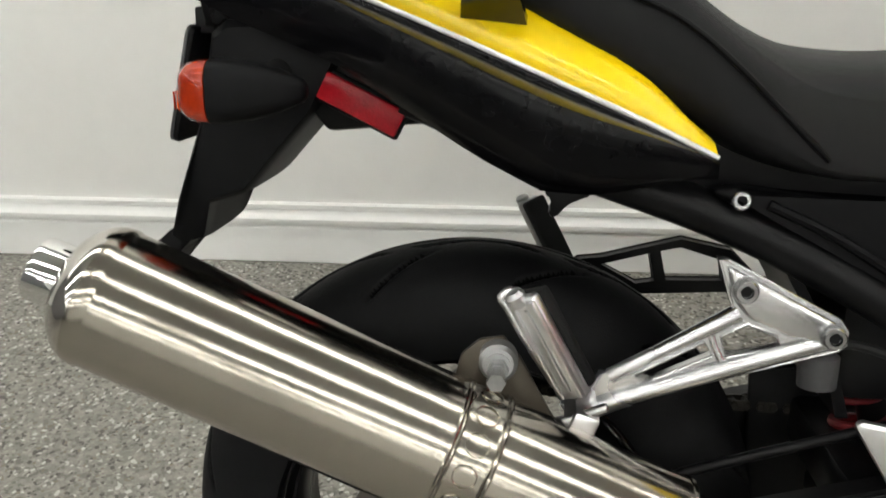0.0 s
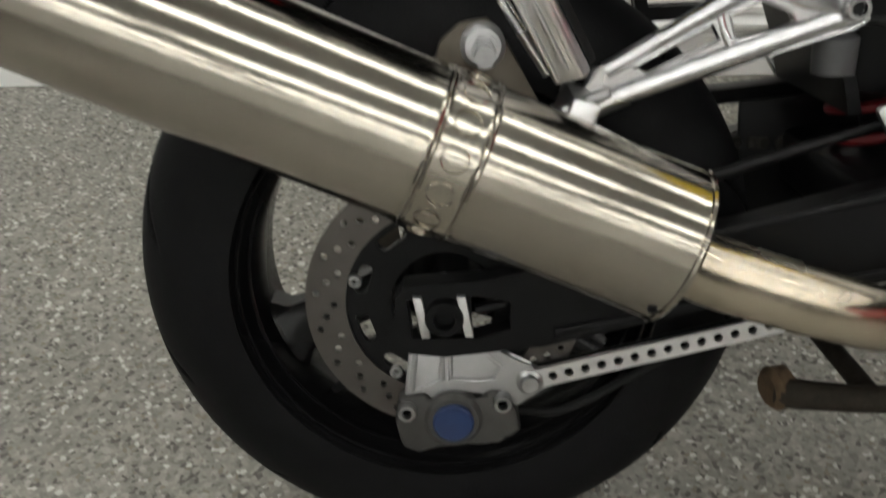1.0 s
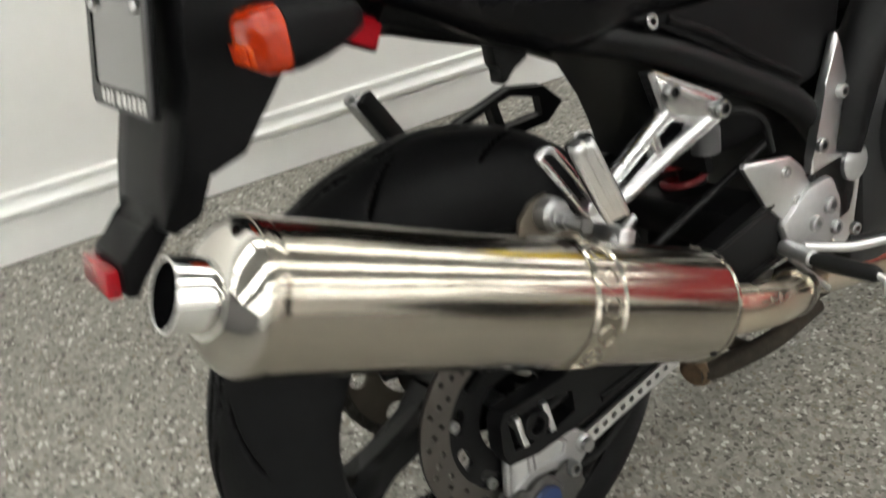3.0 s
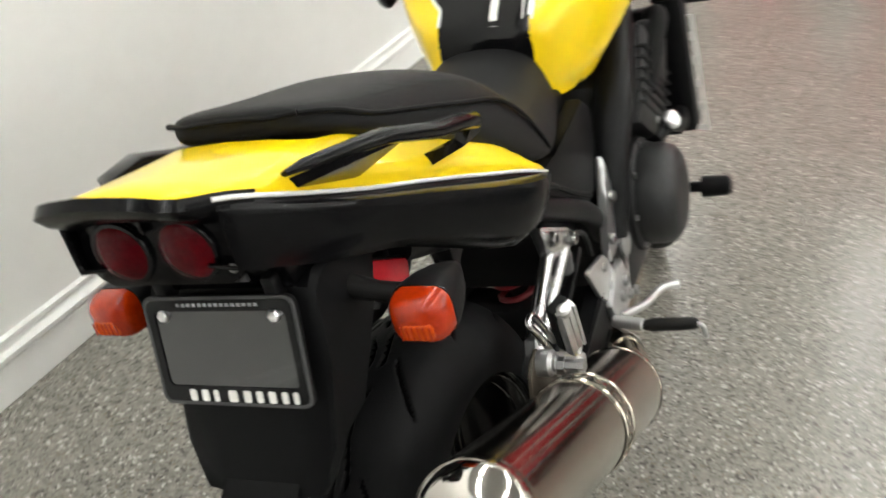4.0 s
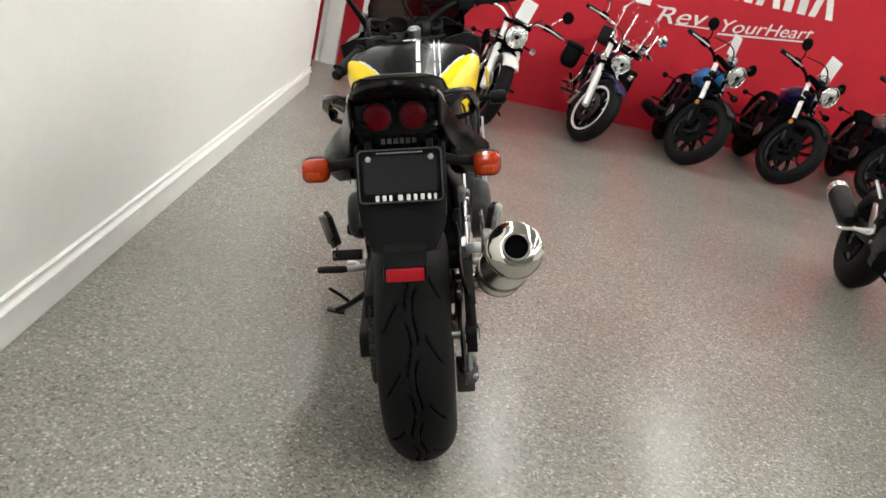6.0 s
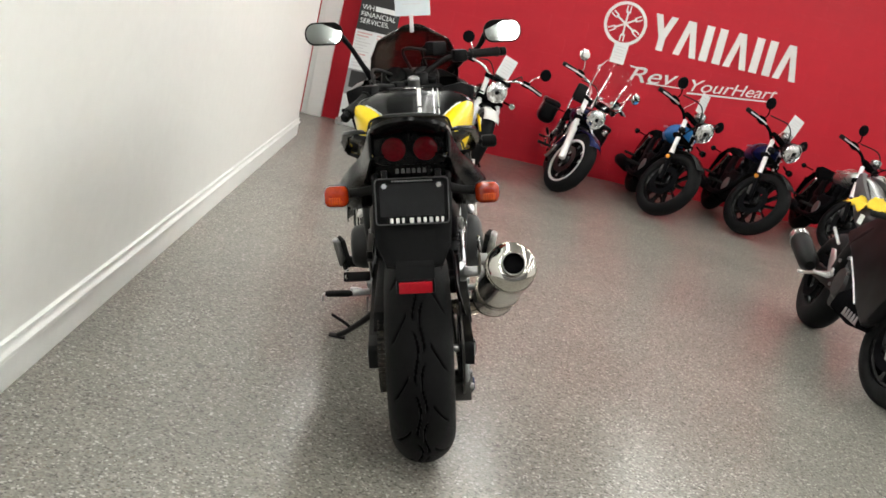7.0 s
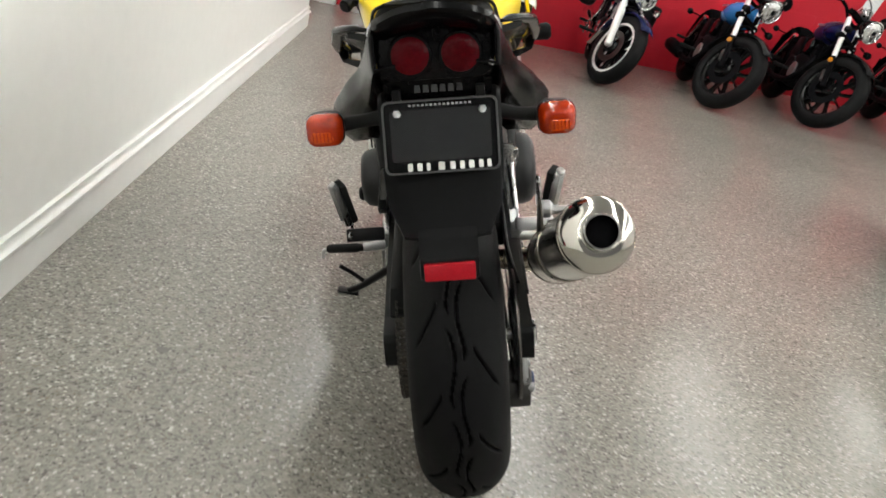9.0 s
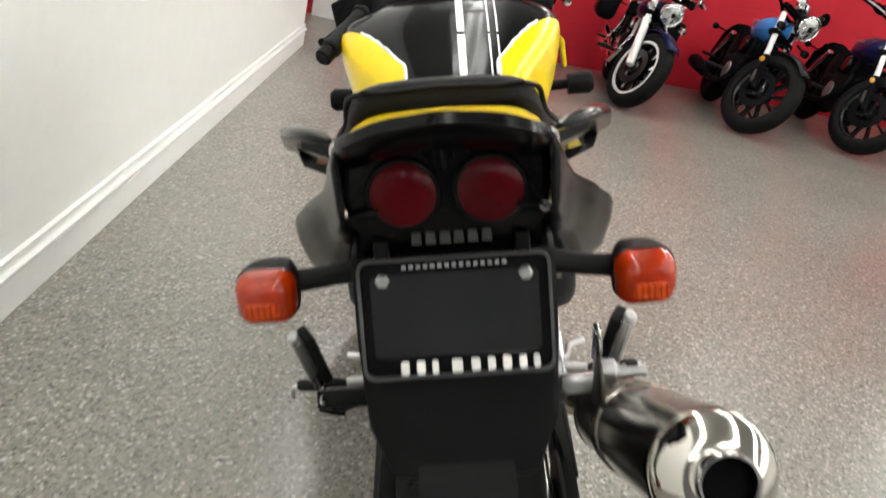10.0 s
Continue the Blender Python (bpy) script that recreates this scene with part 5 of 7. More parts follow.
def grab_handle(side):
    flip = (lambda b: b) if side > 0 else mirrored
    rings = []
    for y, x, z, w, h in ((-0.240, 0.106, 0.972, 0.004, 0.003), (-0.220, 0.122, 0.973, 0.013, 0.006), (-0.14, 0.155, 0.961, 0.015, 0.009), (-0.06, 0.170, 0.932, 0.013, 0.010), (0.0, 0.174, 0.916, 0.012, 0.011), (0.035, 0.172, 0.904, 0.012, 0.012), (0.048, 0.168, 0.898, 0.010, 0.010)):
        rings.append([(x + w * math.cos(a), y, z + h * math.sin(a)) for a in [2 * math.pi * k / 12 for k in range(12)]])
    bar = part("grab_handle", flip(loft(rings)), PAINT_BLACK, bike, "black alloy grab handle", 50)
    part("handle_foot", flip(loft([[(0.098, -0.228, 0.962), (0.106, -0.130, 0.930), (0.106, -0.130, 0.914), (0.098, -0.228, 0.950)], [(0.140, -0.195, 0.966), (0.158, -0.105, 0.954), (0.158, -0.105, 0.942), (0.140, -0.195, 0.956)]])), PAINT_BLACK, bar)
    part("handle_foot", flip(loft([[(0.122, -0.004, 0.884), (0.122, 0.056, 0.872), (0.126, 0.056, 0.862), (0.126, -0.004, 0.868)], [(0.160, 0.000, 0.892), (0.160, 0.050, 0.886), (0.172, 0.050, 0.884), (0.172, 0.000, 0.888)], [(0.162, 0.010, 0.905), (0.162, 0.046, 0.902), (0.180, 0.046, 0.902), (0.180, 0.010, 0.905)]])), PAINT_BLACK, bar)


grab_handle(1)
grab_handle(-1)


# seat: stations of y, half width, top height at the middle, side-edge height
def seat_part(name, rows, label, parent):
    rings = []
    for y, w, zt, ze, zb in rows:
        half = [(w * 0.92, zb), (w, (zb + ze) / 2), (w * 0.985, ze), (w * 0.88, ze + (zt - ze) * 0.62), (w * 0.58, ze + (zt - ze) * 0.93), (0.0, zt)]
        rings.append([(u, y, v) for u, v in half] + [(-u, y, v) for u, v in half[-2::-1]])
    bm = loft(rings)
    ob = part(name, bm, VINYL, parent, label)
    sub = ob.modifiers.new("smooth", "SUBSURF")
    sub.levels = sub.render_levels = 2
    return ob


SEAT = [(-0.163, 0.052, 1.006, 0.999, 0.980), (-0.154, 0.080, 1.011, 0.999, 0.974), (-0.118, 0.100, 1.004, 0.986, 0.954), (-0.06, 0.110, 0.991, 0.958, 0.928), (0.02, 0.121, 0.977, 0.931, 0.886), (0.09, 0.136, 0.964, 0.907, 0.842),
        (0.16, 0.150, 0.935, 0.883, 0.790), (0.20, 0.155, 0.905, 0.860, 0.765), (0.24, 0.158, 0.872, 0.826, 0.742), (0.285, 0.157, 0.850, 0.782, 0.730), (0.32, 0.152, 0.842, 0.748, 0.724),
        (0.40, 0.138, 0.836, 0.738, 0.720), (0.48, 0.118, 0.846, 0.742, 0.726), (0.545, 0.098, 0.868, 0.755, 0.740), (0.575, 0.085, 0.880, 0.775, 0.756)]
seat = seat_part("seat", SEAT, "black ribbed vinyl dual seat with raised piping", bike)
for s in (1, -1):
    part("piping", tube([(s * w * 0.992, y, ze) for y, w, zt, ze, zb in SEAT[1:11]], 0.0030, 8, 5), PLASTIC, seat)
part("piping", tube([(0.0793, -0.154, 0.999), (0.052, -0.1625, 0.999), (0.03, -0.164, 1.0005), (0, -0.164, 1.0015), (-0.03, -0.164, 1.0005), (-0.052, -0.1625, 0.999), (-0.0793, -0.154, 0.999)], 0.0030, 8, 5), PLASTIC, seat)

# frame rails, side panels
part("seat_base", prism([(0.10, 0.768), (0.24, 0.758), (0.56, 0.762), (0.56, 0.70), (0.24, 0.690), (0.10, 0.722)], -0.105, 0.105, "X", 0.006), CHASSIS, seat)
for s in (1, -1):
    rail = part("frame_rail", tube([(s * 0.09, -0.06, 0.795), (s * 0.098, 0.10, 0.735), (s * 0.112, 0.26, 0.680), (s * 0.122, 0.39, 0.612), (s * 0.128, 0.50, 0.545), (s * 0.124, 0.57, 0.47)], [0.016, 0.020, 0.022, 0.021, 0.020, 0.020], 14, 5), CHASSIS, bike, "black steel frame rail")
    flip = (lambda b: b) if s > 0 else mirrored
    side_panel = part("side_panel", flip(prism([(0.222, 0.718), (0.245, 0.722), (0.386, 0.702), (0.55, 0.735), (0.60, 0.70), (0.585, 0.62), (0.54, 0.57), (0.48, 0.56), (0.40, 0.635), (0.30, 0.69), (0.24, 0.705)], 0.108, 0.136, "X", 0.008, segments=3)), PLASTIC, rail, "matt black side panel")
    part("panel_ridge", flip(tube([(0.137, 0.275, 0.706), (0.138, 0.34, 0.675), (0.138, 0.42, 0.625), (0.138, 0.50, 0.580)], 0.005, 8)), PLASTIC, side_panel)
    part("panel_bolt", flip(bolt_head((0.134, 0.251, 0.709), (1, 0, 0.1), 0.0090, 0.006)), BOLT, side_panel, "bright socket bolt")
    part("main_spar", flip(tube([(0.130, 0.58, 0.46), (0.145, 0.63, 0.60), (0.150, 0.72, 0.70), (0.125, 0.88, 0.77), (0.075, 1.02, 0.80)], [0.036, 0.036, 0.036, 0.036, 0.034], 14, 5)), CHASSIS, rail)

# tank: stations of y, half width, top height, shoulder height, bottom height
def tank_border(y):
    """Half width of the black middle of the tank."""
    return 0.079 + max(0.0, y - 0.545) * 0.82


TANKS = [(0.5, 0.06, 0.868, 0.846, 0.79), (0.515, 0.105, 0.894, 0.860, 0.755), (0.56, 0.140, 0.928, 0.888, 0.742), (0.63, 0.185, 0.975, 0.922, 0.750), (0.71, 0.206, 1.001, 0.938, 0.775), (0.8, 0.200, 0.998, 0.926, 0.790), (0.88, 0.157, 0.965, 0.892, 0.808), (0.93, 0.115, 0.922, 0.868, 0.823), (0.945, 0.07, 0.885, 0.855, 0.833)]
rings = []
for k in range(12 * (len(TANKS) - 1) + 1):
    i, f = min(k // 12, len(TANKS) - 2), (k - 12 * min(k // 12, len(TANKS) - 2)) / 12
    p0, p1, p2, p3 = (np.array(TANKS[max(0, min(len(TANKS) - 1, i + d))]) for d in (-1, 0, 1, 2))
    y, w, zt, zs, zb = (0.5 * (2 * p1 + (p2 - p0) * f + (2 * p0 - 5 * p1 + 4 * p2 - p3) * f * f + (3 * p1 - p0 - 3 * p2 + p3) * f ** 3)).tolist()
    half = [(w * 0.70, 0, zb), (w * 0.90, 0, zb + (zs - zb) * 0.35), (w, 0, zs - 0.012), (w * 0.93, 0, zs + (zt - zs) * 0.42), (w * 0.66, 0, zs + (zt - zs) * 0.80), (w * 0.34, 0, zt - 0.003), (0.0, 0, zt)]
    half = [(p.x, y, p.z) for p in smooth_line(half, 14)]
    rings.append(half + [(-a, b, c) for a, b, c in half[-2::-1]])
bm = loft(rings)
for f in bm.faces:
    c = f.calc_center_median()
    shoulder = float(np.interp(c.y, [q[0] for q in TANKS], [q[3] for q in TANKS]))
    if 0.502 < c.y < 0.80 and c.z > 0.735:
        f.material_index = 1 if abs(c.x) > tank_border(c.y) or c.z < shoulder - 0.002 and c.y > 0.60 else 0
tank = part("fuel_tank", bm, [PAINT_BLACK, PAINT_YELLOW], bike, "gloss black tank with yellow flanks and white stripes", 60, at=Matrix.Translation((0.010, 0, 0)))


def tank_top(x, y):
    """Height of the tank's upper skin."""
    ys = [r[0][1] for r in rings]
    k = min(range(len(ys)), key=lambda n: abs(ys[n] - y))
    over = [p for p in rings[k][:len(rings[k]) // 2 + 1]]
    over = over[max(range(len(over)), key=lambda n: over[n][0]):][::-1]
    return float(np.interp(abs(x), [p[0] for p in over], [p[2] for p in over]))


for x, wd in ((0.020, 0.0065), (0.069, 0.0016), (0.084, 0.0016)):
    strip = []
    for k in range(40):
        y = 0.508 + 0.38 * k / 39
        strip.append([(x - wd, y, tank_top(x - wd, y) - 0.003), (x - wd, y, tank_top(x - wd, y) + 0.0014), (x + wd, y, tank_top(x + wd, y) + 0.0014), (x + wd, y, tank_top(x + wd, y) - 0.003)])
    part("tank_stripe", loft(strip), PAINT_WHITE, tank, "white painted stripe")
for side in (1, -1):
    edging = []
    for k in range(30):
        y = 0.520 + 0.27 * k / 29
        x = tank_border(y)
        if x < 0.86 * float(np.interp(y, [q[0] for q in TANKS], [q[1] for q in TANKS])):
            edging.append((side * x, y, tank_top(x, y)))
    part("tank_edging", tube(edging, 0.0030, 8, 2), PAINT_WHITE, tank, "thin white edging line")
part("filler_cap", lathe([(0, 0.036), (0.006, 0.036), (0.009, 0.032), (0.009, 0)], (0, 0.80, 0.995), (0, 0.05, 1), 32), CHROME, tank, "round filler cap")

# engine block, covers and cooling
engine = part("engine", box((0, 0.80, 0.43), (0.30, 0.36, 0.26), 0.03), ENGINE, bike, "dark grey four-cylinder engine")
part("cylinder_block", box((0, 0.90, 0.62), (0.36, 0.20, 0.20), 0.015, None, Matrix.Rotation(radians(-35), 3, "X")), ENGINE, engine)
for k in range(6):
    part("cooling_fin", box((0, 0.875 + 0.012 * k, 0.57 + 0.018 * k), (0.372, 0.215, 0.006), 0.002, None, Matrix.Rotation(radians(-35), 3, "X")), ENGINE, engine)
part("oil_pan", box((0, 0.80, 0.27), (0.22, 0.30, 0.10), 0.03), ENGINE, engine)
for s, r in ((1, 0.098), (-1, 0.080)):
    cover = part("engine_cover", lathe([(0, r), (0.050, r), (0.072, r * 0.93), (0.084, r * 0.76), (0.088, r * 0.4), (0.088, 0)], (s * 0.148, 0.765, 0.450), (s, 0, 0), 48), ENGINE, engine, "round dark engine cover")
    part("cover_ring", lathe([(0, r + 0.012), (0.012, r + 0.012), (0.016, r + 0.006), (0.016, r)], (s * 0.148, 0.765, 0.450), (s, 0, 0), 48), ENGINE, cover)
    for k in range(8):
        a = 2 * math.pi * k / 8
        part("cover_bolt", bolt_head((s * 0.163, 0.765 + (r + 0.005) * math.cos(a), 0.450 + (r + 0.005) * math.sin(a)), (s, 0, 0), 0.006), BOLT, cover)
    part("small_cover", lathe([(0, 0.055), (0.03, 0.055), (0.04, 0.048), (0.04, 0)], (s * 0.148, 0.90, 0.40), (s, 0, 0), 32), ENGINE, engine)
    part("crash_bobbin", lathe([(0, 0.012), (0.03, 0.012), (0.03, 0.024), (0.085, 0.022), (0.092, 0.016), (0.092, 0)], (s * 0.185, 1.05, 0.322), (s, 0, 0), 24), PLASTIC, bike, "black plastic crash bobbin")
    part("crash_bobbin", lathe([(0, 0.012), (0.064, 0.010), (0.064, 0.022), (0.108, 0.024), (0.118, 0.017), (0.118, 0)], (s * (0.19 if s > 0 else 0.135), 0.93, 0.786), (s, 0, 0.02), 24), PLASTIC, bike, "black plastic crash bobbin")
    slots = [round_rect(0.006, 0.036, 0.002, 2, u, 0.470 + 0.052 * k) for k in range(5) for u in (0.2200 - 0.0012 * k, 0.2290 - 0.0012 * k)]
    rad_guard = holed([(0.2105, 0.443), (0.2385, 0.438), (0.2350, 0.698), (0.2070, 0.698)], slots, 1.090, 1.093, "Y")
    part("radiator_guard", rad_guard if s > 0 else mirrored(rad_guard), PAINT_WHITE, bike, "slotted white radiator side guard", 30)
for s in (1, -1):
    part("radiator_tank", box((s * 0.19, 1.085, 0.60), (0.062, 0.06, 0.30), 0.012), CHASSIS, bike)
    part("hose", tube([(s * 0.165, 1.04, 0.72), (s * 0.185, 0.98, 0.73), (s * 0.182, 0.90, 0.69), (s * 0.16, 0.86, 0.62)], 0.022, 14), RUBBER_SOFT, bike)
    part("water_pipe", tube([(s * 0.185, 1.06, 0.50), (s * 0.198, 0.99, 0.50), (s * 0.190, 0.92, 0.53), (s * 0.17, 0.86, 0.52)], 0.017, 14), CHASSIS, bike)
    part("head_cover", box((s * 0.165, 0.955, 0.665), (0.05, 0.12, 0.12), 0.02, None, Matrix.Rotation(radians(-35), 3, "X"), 3), ENGINE, engine)
    part("cover_cap", lathe([(0, 0.019), (0.008, 0.019), (0.012, 0.014), (0.012, 0)], (s * 0.20, 0.90, 0.545), (s, -0.5, 0.4), 20), ALUMINIUM, engine, "bright round cap")
part("radiator", box((0, 1.09, 0.58), (0.36, 0.03, 0.30), 0.006, None, Matrix.Rotation(radians(8), 3, "X")), CHASSIS, bike)
for k in range(4):
    x = -0.12 + 0.08 * k
    part("exhaust_header", tube([(x, 0.99, 0.60), (x, 1.06, 0.56), (x * 0.95, 1.08, 0.42), (x * 0.8, 1.02, 0.26), (x * 0.5, 0.90, 0.20), (0.02, 0.78, 0.19)], 0.019, 14), STEEL_HOT, engine)
part("carburettor", box((0, 0.74, 0.66), (0.30, 0.10, 0.09), 0.02), ENGINE, engine)
part("hose", tube([(0.15, 0.90, 0.60), (0.17, 0.96, 0.62), (0.165, 1.02, 0.68)], 0.014, 12), RUBBER_SOFT, engine)
part("ignition_coil", rod((0.165, 0.87, 0.62), (0.17, 1.00, 0.68), 0.022, 14), PLASTIC, engine)
part("thermostat", lathe([(0, 0.016), (0.012, 0.016), (0.016, 0.010), (0.016, 0)], (0.165, 0.88, 0.56), (1, -0.4, 0.4), 18), ALUMINIUM, engine)

# stands
centre_stand = part("centre_stand", tube([(0.11, 0.56, 0.22), (0.11, 0.46, 0.205), (0.10, 0.36, 0.205), (0.085, 0.335, 0.205)], [0.014, 0.014, 0.015, 0.018], 12), WORN_STEEL, bike, "folded black centre stand with worn feet")
part("stand_leg", tube([(-0.11, 0.56, 0.22), (-0.11, 0.46, 0.205), (-0.10, 0.36, 0.205), (-0.085, 0.335, 0.205)], [0.014, 0.014, 0.015, 0.018], 12), WORN_STEEL, centre_stand)
part("stand_bar", rod((-0.11, 0.42, 0.205), (0.11, 0.42, 0.205), 0.011, 12), WORN_STEEL, centre_stand)
for s in (-1, 1):
    part("stand_foot", lathe([(-0.012, 0.016), (-0.010, 0.021), (0.006, 0.023), (0.012, 0.017), (0.012, 0)], (s * 0.082, 0.334, 0.205), (s * 0.3, -1, -0.1), 16), RUST, centre_stand, "worn rusty foot")
part("stand_mount", box((0.085, 0.56, 0.25), (0.04, 0.12, 0.07), 0.01), WORN_STEEL, centre_stand)
side_stand = part("side_stand", tube([(-0.12, 0.62, 0.28), (-0.19, 0.70, 0.20), (-0.27, 0.79, 0.125), (-0.312, 0.835, 0.094)], [0.014, 0.012, 0.010, 0.010], 12), CHASSIS, bike, "extended black side stand")
part("stand_pad", box((-0.318, 0.842, 0.0895), (0.062, 0.040, 0.007), 0.003, None, Matrix.Rotation(radians(LEAN), 3, "Y")), CHASSIS, side_stand)
part("kick_tang", tube([(-0.255, 0.775, 0.138), (-0.290, 0.785, 0.165), (-0.325, 0.775, 0.195)], 0.006, 8), CHASSIS, side_stand)

# front end: half fairing, screen, mirrors, bars turned to the left, fork and front wheel
FRONT = []
for y, w, zt, zb in ((0.95, 0.232, 1.010, 0.76), (1.03, 0.246, 1.020, 0.755), (1.14, 0.228, 1.022, 0.79), (1.24, 0.175, 1.005, 0.83), (1.31, 0.10, 0.96, 0.86), (1.335, 0.05, 0.93, 0.88)):
    half = [(w * 0.40, zb), (w * 0.78, zb + 0.02), (w * 0.93, (zt + zb) / 2), (w, zt - 0.025), (w * 0.70, zt)]
    FRONT.append([(u, y, v) for u, v in half] + [(-u, y, v) for u, v in half[::-1]])
bm = bmesh.new()
vs = [[bm.verts.new(p) for p in ring] for ring in FRONT]
for p, q in zip(vs, vs[1:]):
    for k in range(4):
        bm.faces.new((p[k], p[k + 1], q[k + 1], q[k]))
        bm.faces.new((p[9 - k], p[8 - k], q[8 - k], q[9 - k]))
bm.faces.new(vs[-1])
for p, q in zip(vs[2:], vs[3:]):
    bm.faces.new((p[4], p[5], q[5], q[4]))
fairing = part("front_fairing", bm, COWL_BLACK, bike, "black half fairing with yellow edge panels")
fairing.modifiers.new("thick", "SOLIDIFY").thickness = 0.006
sub = fairing.modifiers.new("smooth", "SUBSURF")
sub.levels = sub.render_levels = 2
for s in (1, -1):
    flip = (lambda b: b) if s > 0 else mirrored
    if s > 0:
        part("fairing_edge", flip(prism([(0.246, 0.822), (0.254, 0.824), (0.250, 0.880), (0.240, 0.890)], 0.93, 0.965, "Y", 0.002)), PAINT_YELLOW, fairing, "yellow fairing edge")
    part("fairing_inner", flip(prism([(0.08, 0.80), (0.195, 0.785), (0.222, 0.89), (0.236, 0.985), (0.185, 1.004), (0.12, 0.99), (0.08, 0.94)], 0.955, 0.970, "Y", 0.004)), PLASTIC, fairing)
screen_rings = []
for y, w, z in ((1.265, 0.160, 0.990), (1.22, 0.172, 1.055), (1.165, 0.165, 1.125), (1.11, 0.135, 1.188), (1.085, 0.065, 1.218)):
    screen_rings.append([(0.018 + w * math.sin(radians(a)), y - 0.10 * (1 - math.cos(radians(a))) , z - 0.035 * (1 - math.cos(radians(a)))) for a in range(-80, 81, 16)])
screen = part("windscreen", loft(screen_rings, closed=False), SMOKE, fairing, "smoked plastic windscreen")
screen.modifiers.new("thick", "SOLIDIFY").thickness = 0.003
screen.visible_shadow = False
dash = part("instrument_panel", box((0, 1.09, 1.005), (0.22, 0.10, 0.07), 0.02, None, Matrix.Rotation(radians(35), 3, "X")), PLASTIC, fairing, "black instrument panel")
for x, r in ((-0.052, 0.040), (0.052, 0.040)):
    part("dial", lathe([(0, r), (0.012, r), (0.016, r * 0.9), (0.012, r * 0.85), (0.012, 0)], (x, 1.055, 1.025), (0, -0.75, 0.66), 32), PAINT_BLACK, dash, "round dial")
for s in (1, -1):
    flip = (lambda b: b) if s > 0 else mirrored
    rings = []
    for y, k in ((1.045, 0.98), (1.050, 1.0), (1.070, 0.92), (1.085, 0.62)):
        rings.append([(0.330 + u, y, 1.186 + v) for u, v in round_rect(0.142 * k, 0.084 * k, 0.038 * k, 6)])
    mirror_part = part("mirror", flip(loft(rings)), PLASTIC, fairing, "black fairing mirror", at=Matrix.Translation((0.02, 0, -0.007 * s)))
    turn = Matrix.Translation((0.330, 1.043, 1.186)) @ Matrix.Rotation(radians(-9), 4, "X") @ Matrix.Rotation(radians(-4), 4, "Z") @ Matrix.Translation((-0.330, -1.043, -1.186))
    part("mirror_glass", flip(moved(prism(round_rect(0.130, 0.072, 0.033, 6, 0.330, 1.186), 1.0395, 1.0435, "Y"), turn)), MIRROR, mirror_part, "clear mirror glass")
    bend = [(0.240, 1.085, 1.128), (0.195, 1.12, 1.095), (0.135, 1.17, 1.04)] if s > 0 else [(0.235, 1.08, 1.130), (0.195, 1.11, 1.06), (0.165, 1.14, 1.01)]
    part("mirror_arm", flip(tube([(0.268, 1.066, 1.176)] + bend, [0.012, 0.009, 0.010, 0.016], 12)), PLASTIC, mirror_part)

STEER = 38


def steered(p):
    """A place on the front assembly, swung about the steering stem."""
    axis = Matrix.Rotation(radians(24), 3, "X") @ Vector((0, 0, 1))
    base = Vector((0, 0.985, 0.95))
    return base + Matrix.Rotation(radians(STEER), 3, axis) @ (Vector(p) - base)


bars = part("handlebar", tube([steered(p) for p in ((-0.375, 0.841, 1.001), (-0.25, 0.878, 1.034), (-0.16, 0.930, 1.045), (-0.06, 0.965, 1.015), (0.06, 0.965, 1.015), (0.16, 0.930, 1.045), (0.25, 0.878, 1.034), (0.375, 0.841, 1.001))], 0.011, 12), CHASSIS, bike, "black handlebar turned to the left")
for s in (1, -1):
    a, b = Vector((s * 0.240, 0.881, 1.036)), Vector((s * 0.352, 0.847, 1.007))
    d = (b - a).normalized()
    part("grip", lathe([(0, 0.021), (0.006, 0.021), (0.008, 0.0165), (0.10, 0.0165), (0.106, 0.019), (0.112, 0.019), (0.116, 0.015), (0.116, 0)], steered(a), steered(b) - steered(a), 20), RUBBER_SOFT, bars, "ribbed rubber grip")
    part("bar_end", lathe([(0, 0.013), (0.004, 0.0165), (0.022, 0.0165), (0.026, 0.012), (0.026, 0)], steered(a + d * 0.118), steered(b) - steered(a), 20), PLASTIC, bars)
    part("switch_box", box(steered((s * 0.205, 0.900, 1.042)), (0.055, 0.04, 0.045), 0.008, None, Matrix.Rotation(radians(STEER - s * 22), 3, "Z")), PLASTIC, bars)
    part("lever", tube([steered(p) for p in ((s * 0.19, 0.925, 1.035), (s * 0.24, 0.925, 1.028), (s * 0.33, 0.885, 1.020), (s * 0.345, 0.875, 1.022))], [0.008, 0.007, 0.006, 0.008], 10), PLASTIC, bars, "brake or clutch lever")
    if s > 0:
        part("fluid_tank", box(steered((s * 0.15, 0.955, 1.090)), (0.068, 0.050, 0.052), 0.008, None, Matrix.Rotation(radians(STEER), 3, "Z")), PLASTIC, bars)
    part("cable", tube([steered((s * 0.17, 0.94, 1.035)), steered((s * 0.12, 1.02, 1.06)), (s * 0.08, 1.08, 0.98), (s * 0.07, 1.05, 0.88)], 0.0045, 8), RUBBER_SOFT, bars)
    part("clamp", box(steered((s * 0.055, 0.965, 1.005)), (0.04, 0.045, 0.05), 0.008, None, Matrix.Rotation(radians(STEER), 3, "Z")), CHASSIS, bars)
    fork_leg = part("fork_leg", rod(steered((s * 0.105, 0.965, 1.005)), steered((s * 0.105, 1.40, 0.315)), 0.023, 18), CHASSIS, bike, "black telescopic fork leg")
    part("slider", rod(steered((s * 0.105, 1.22, 0.60)), steered((s * 0.105, 1.42, 0.285)), 0.029, 18), ALUMINIUM_CAST, fork_leg)
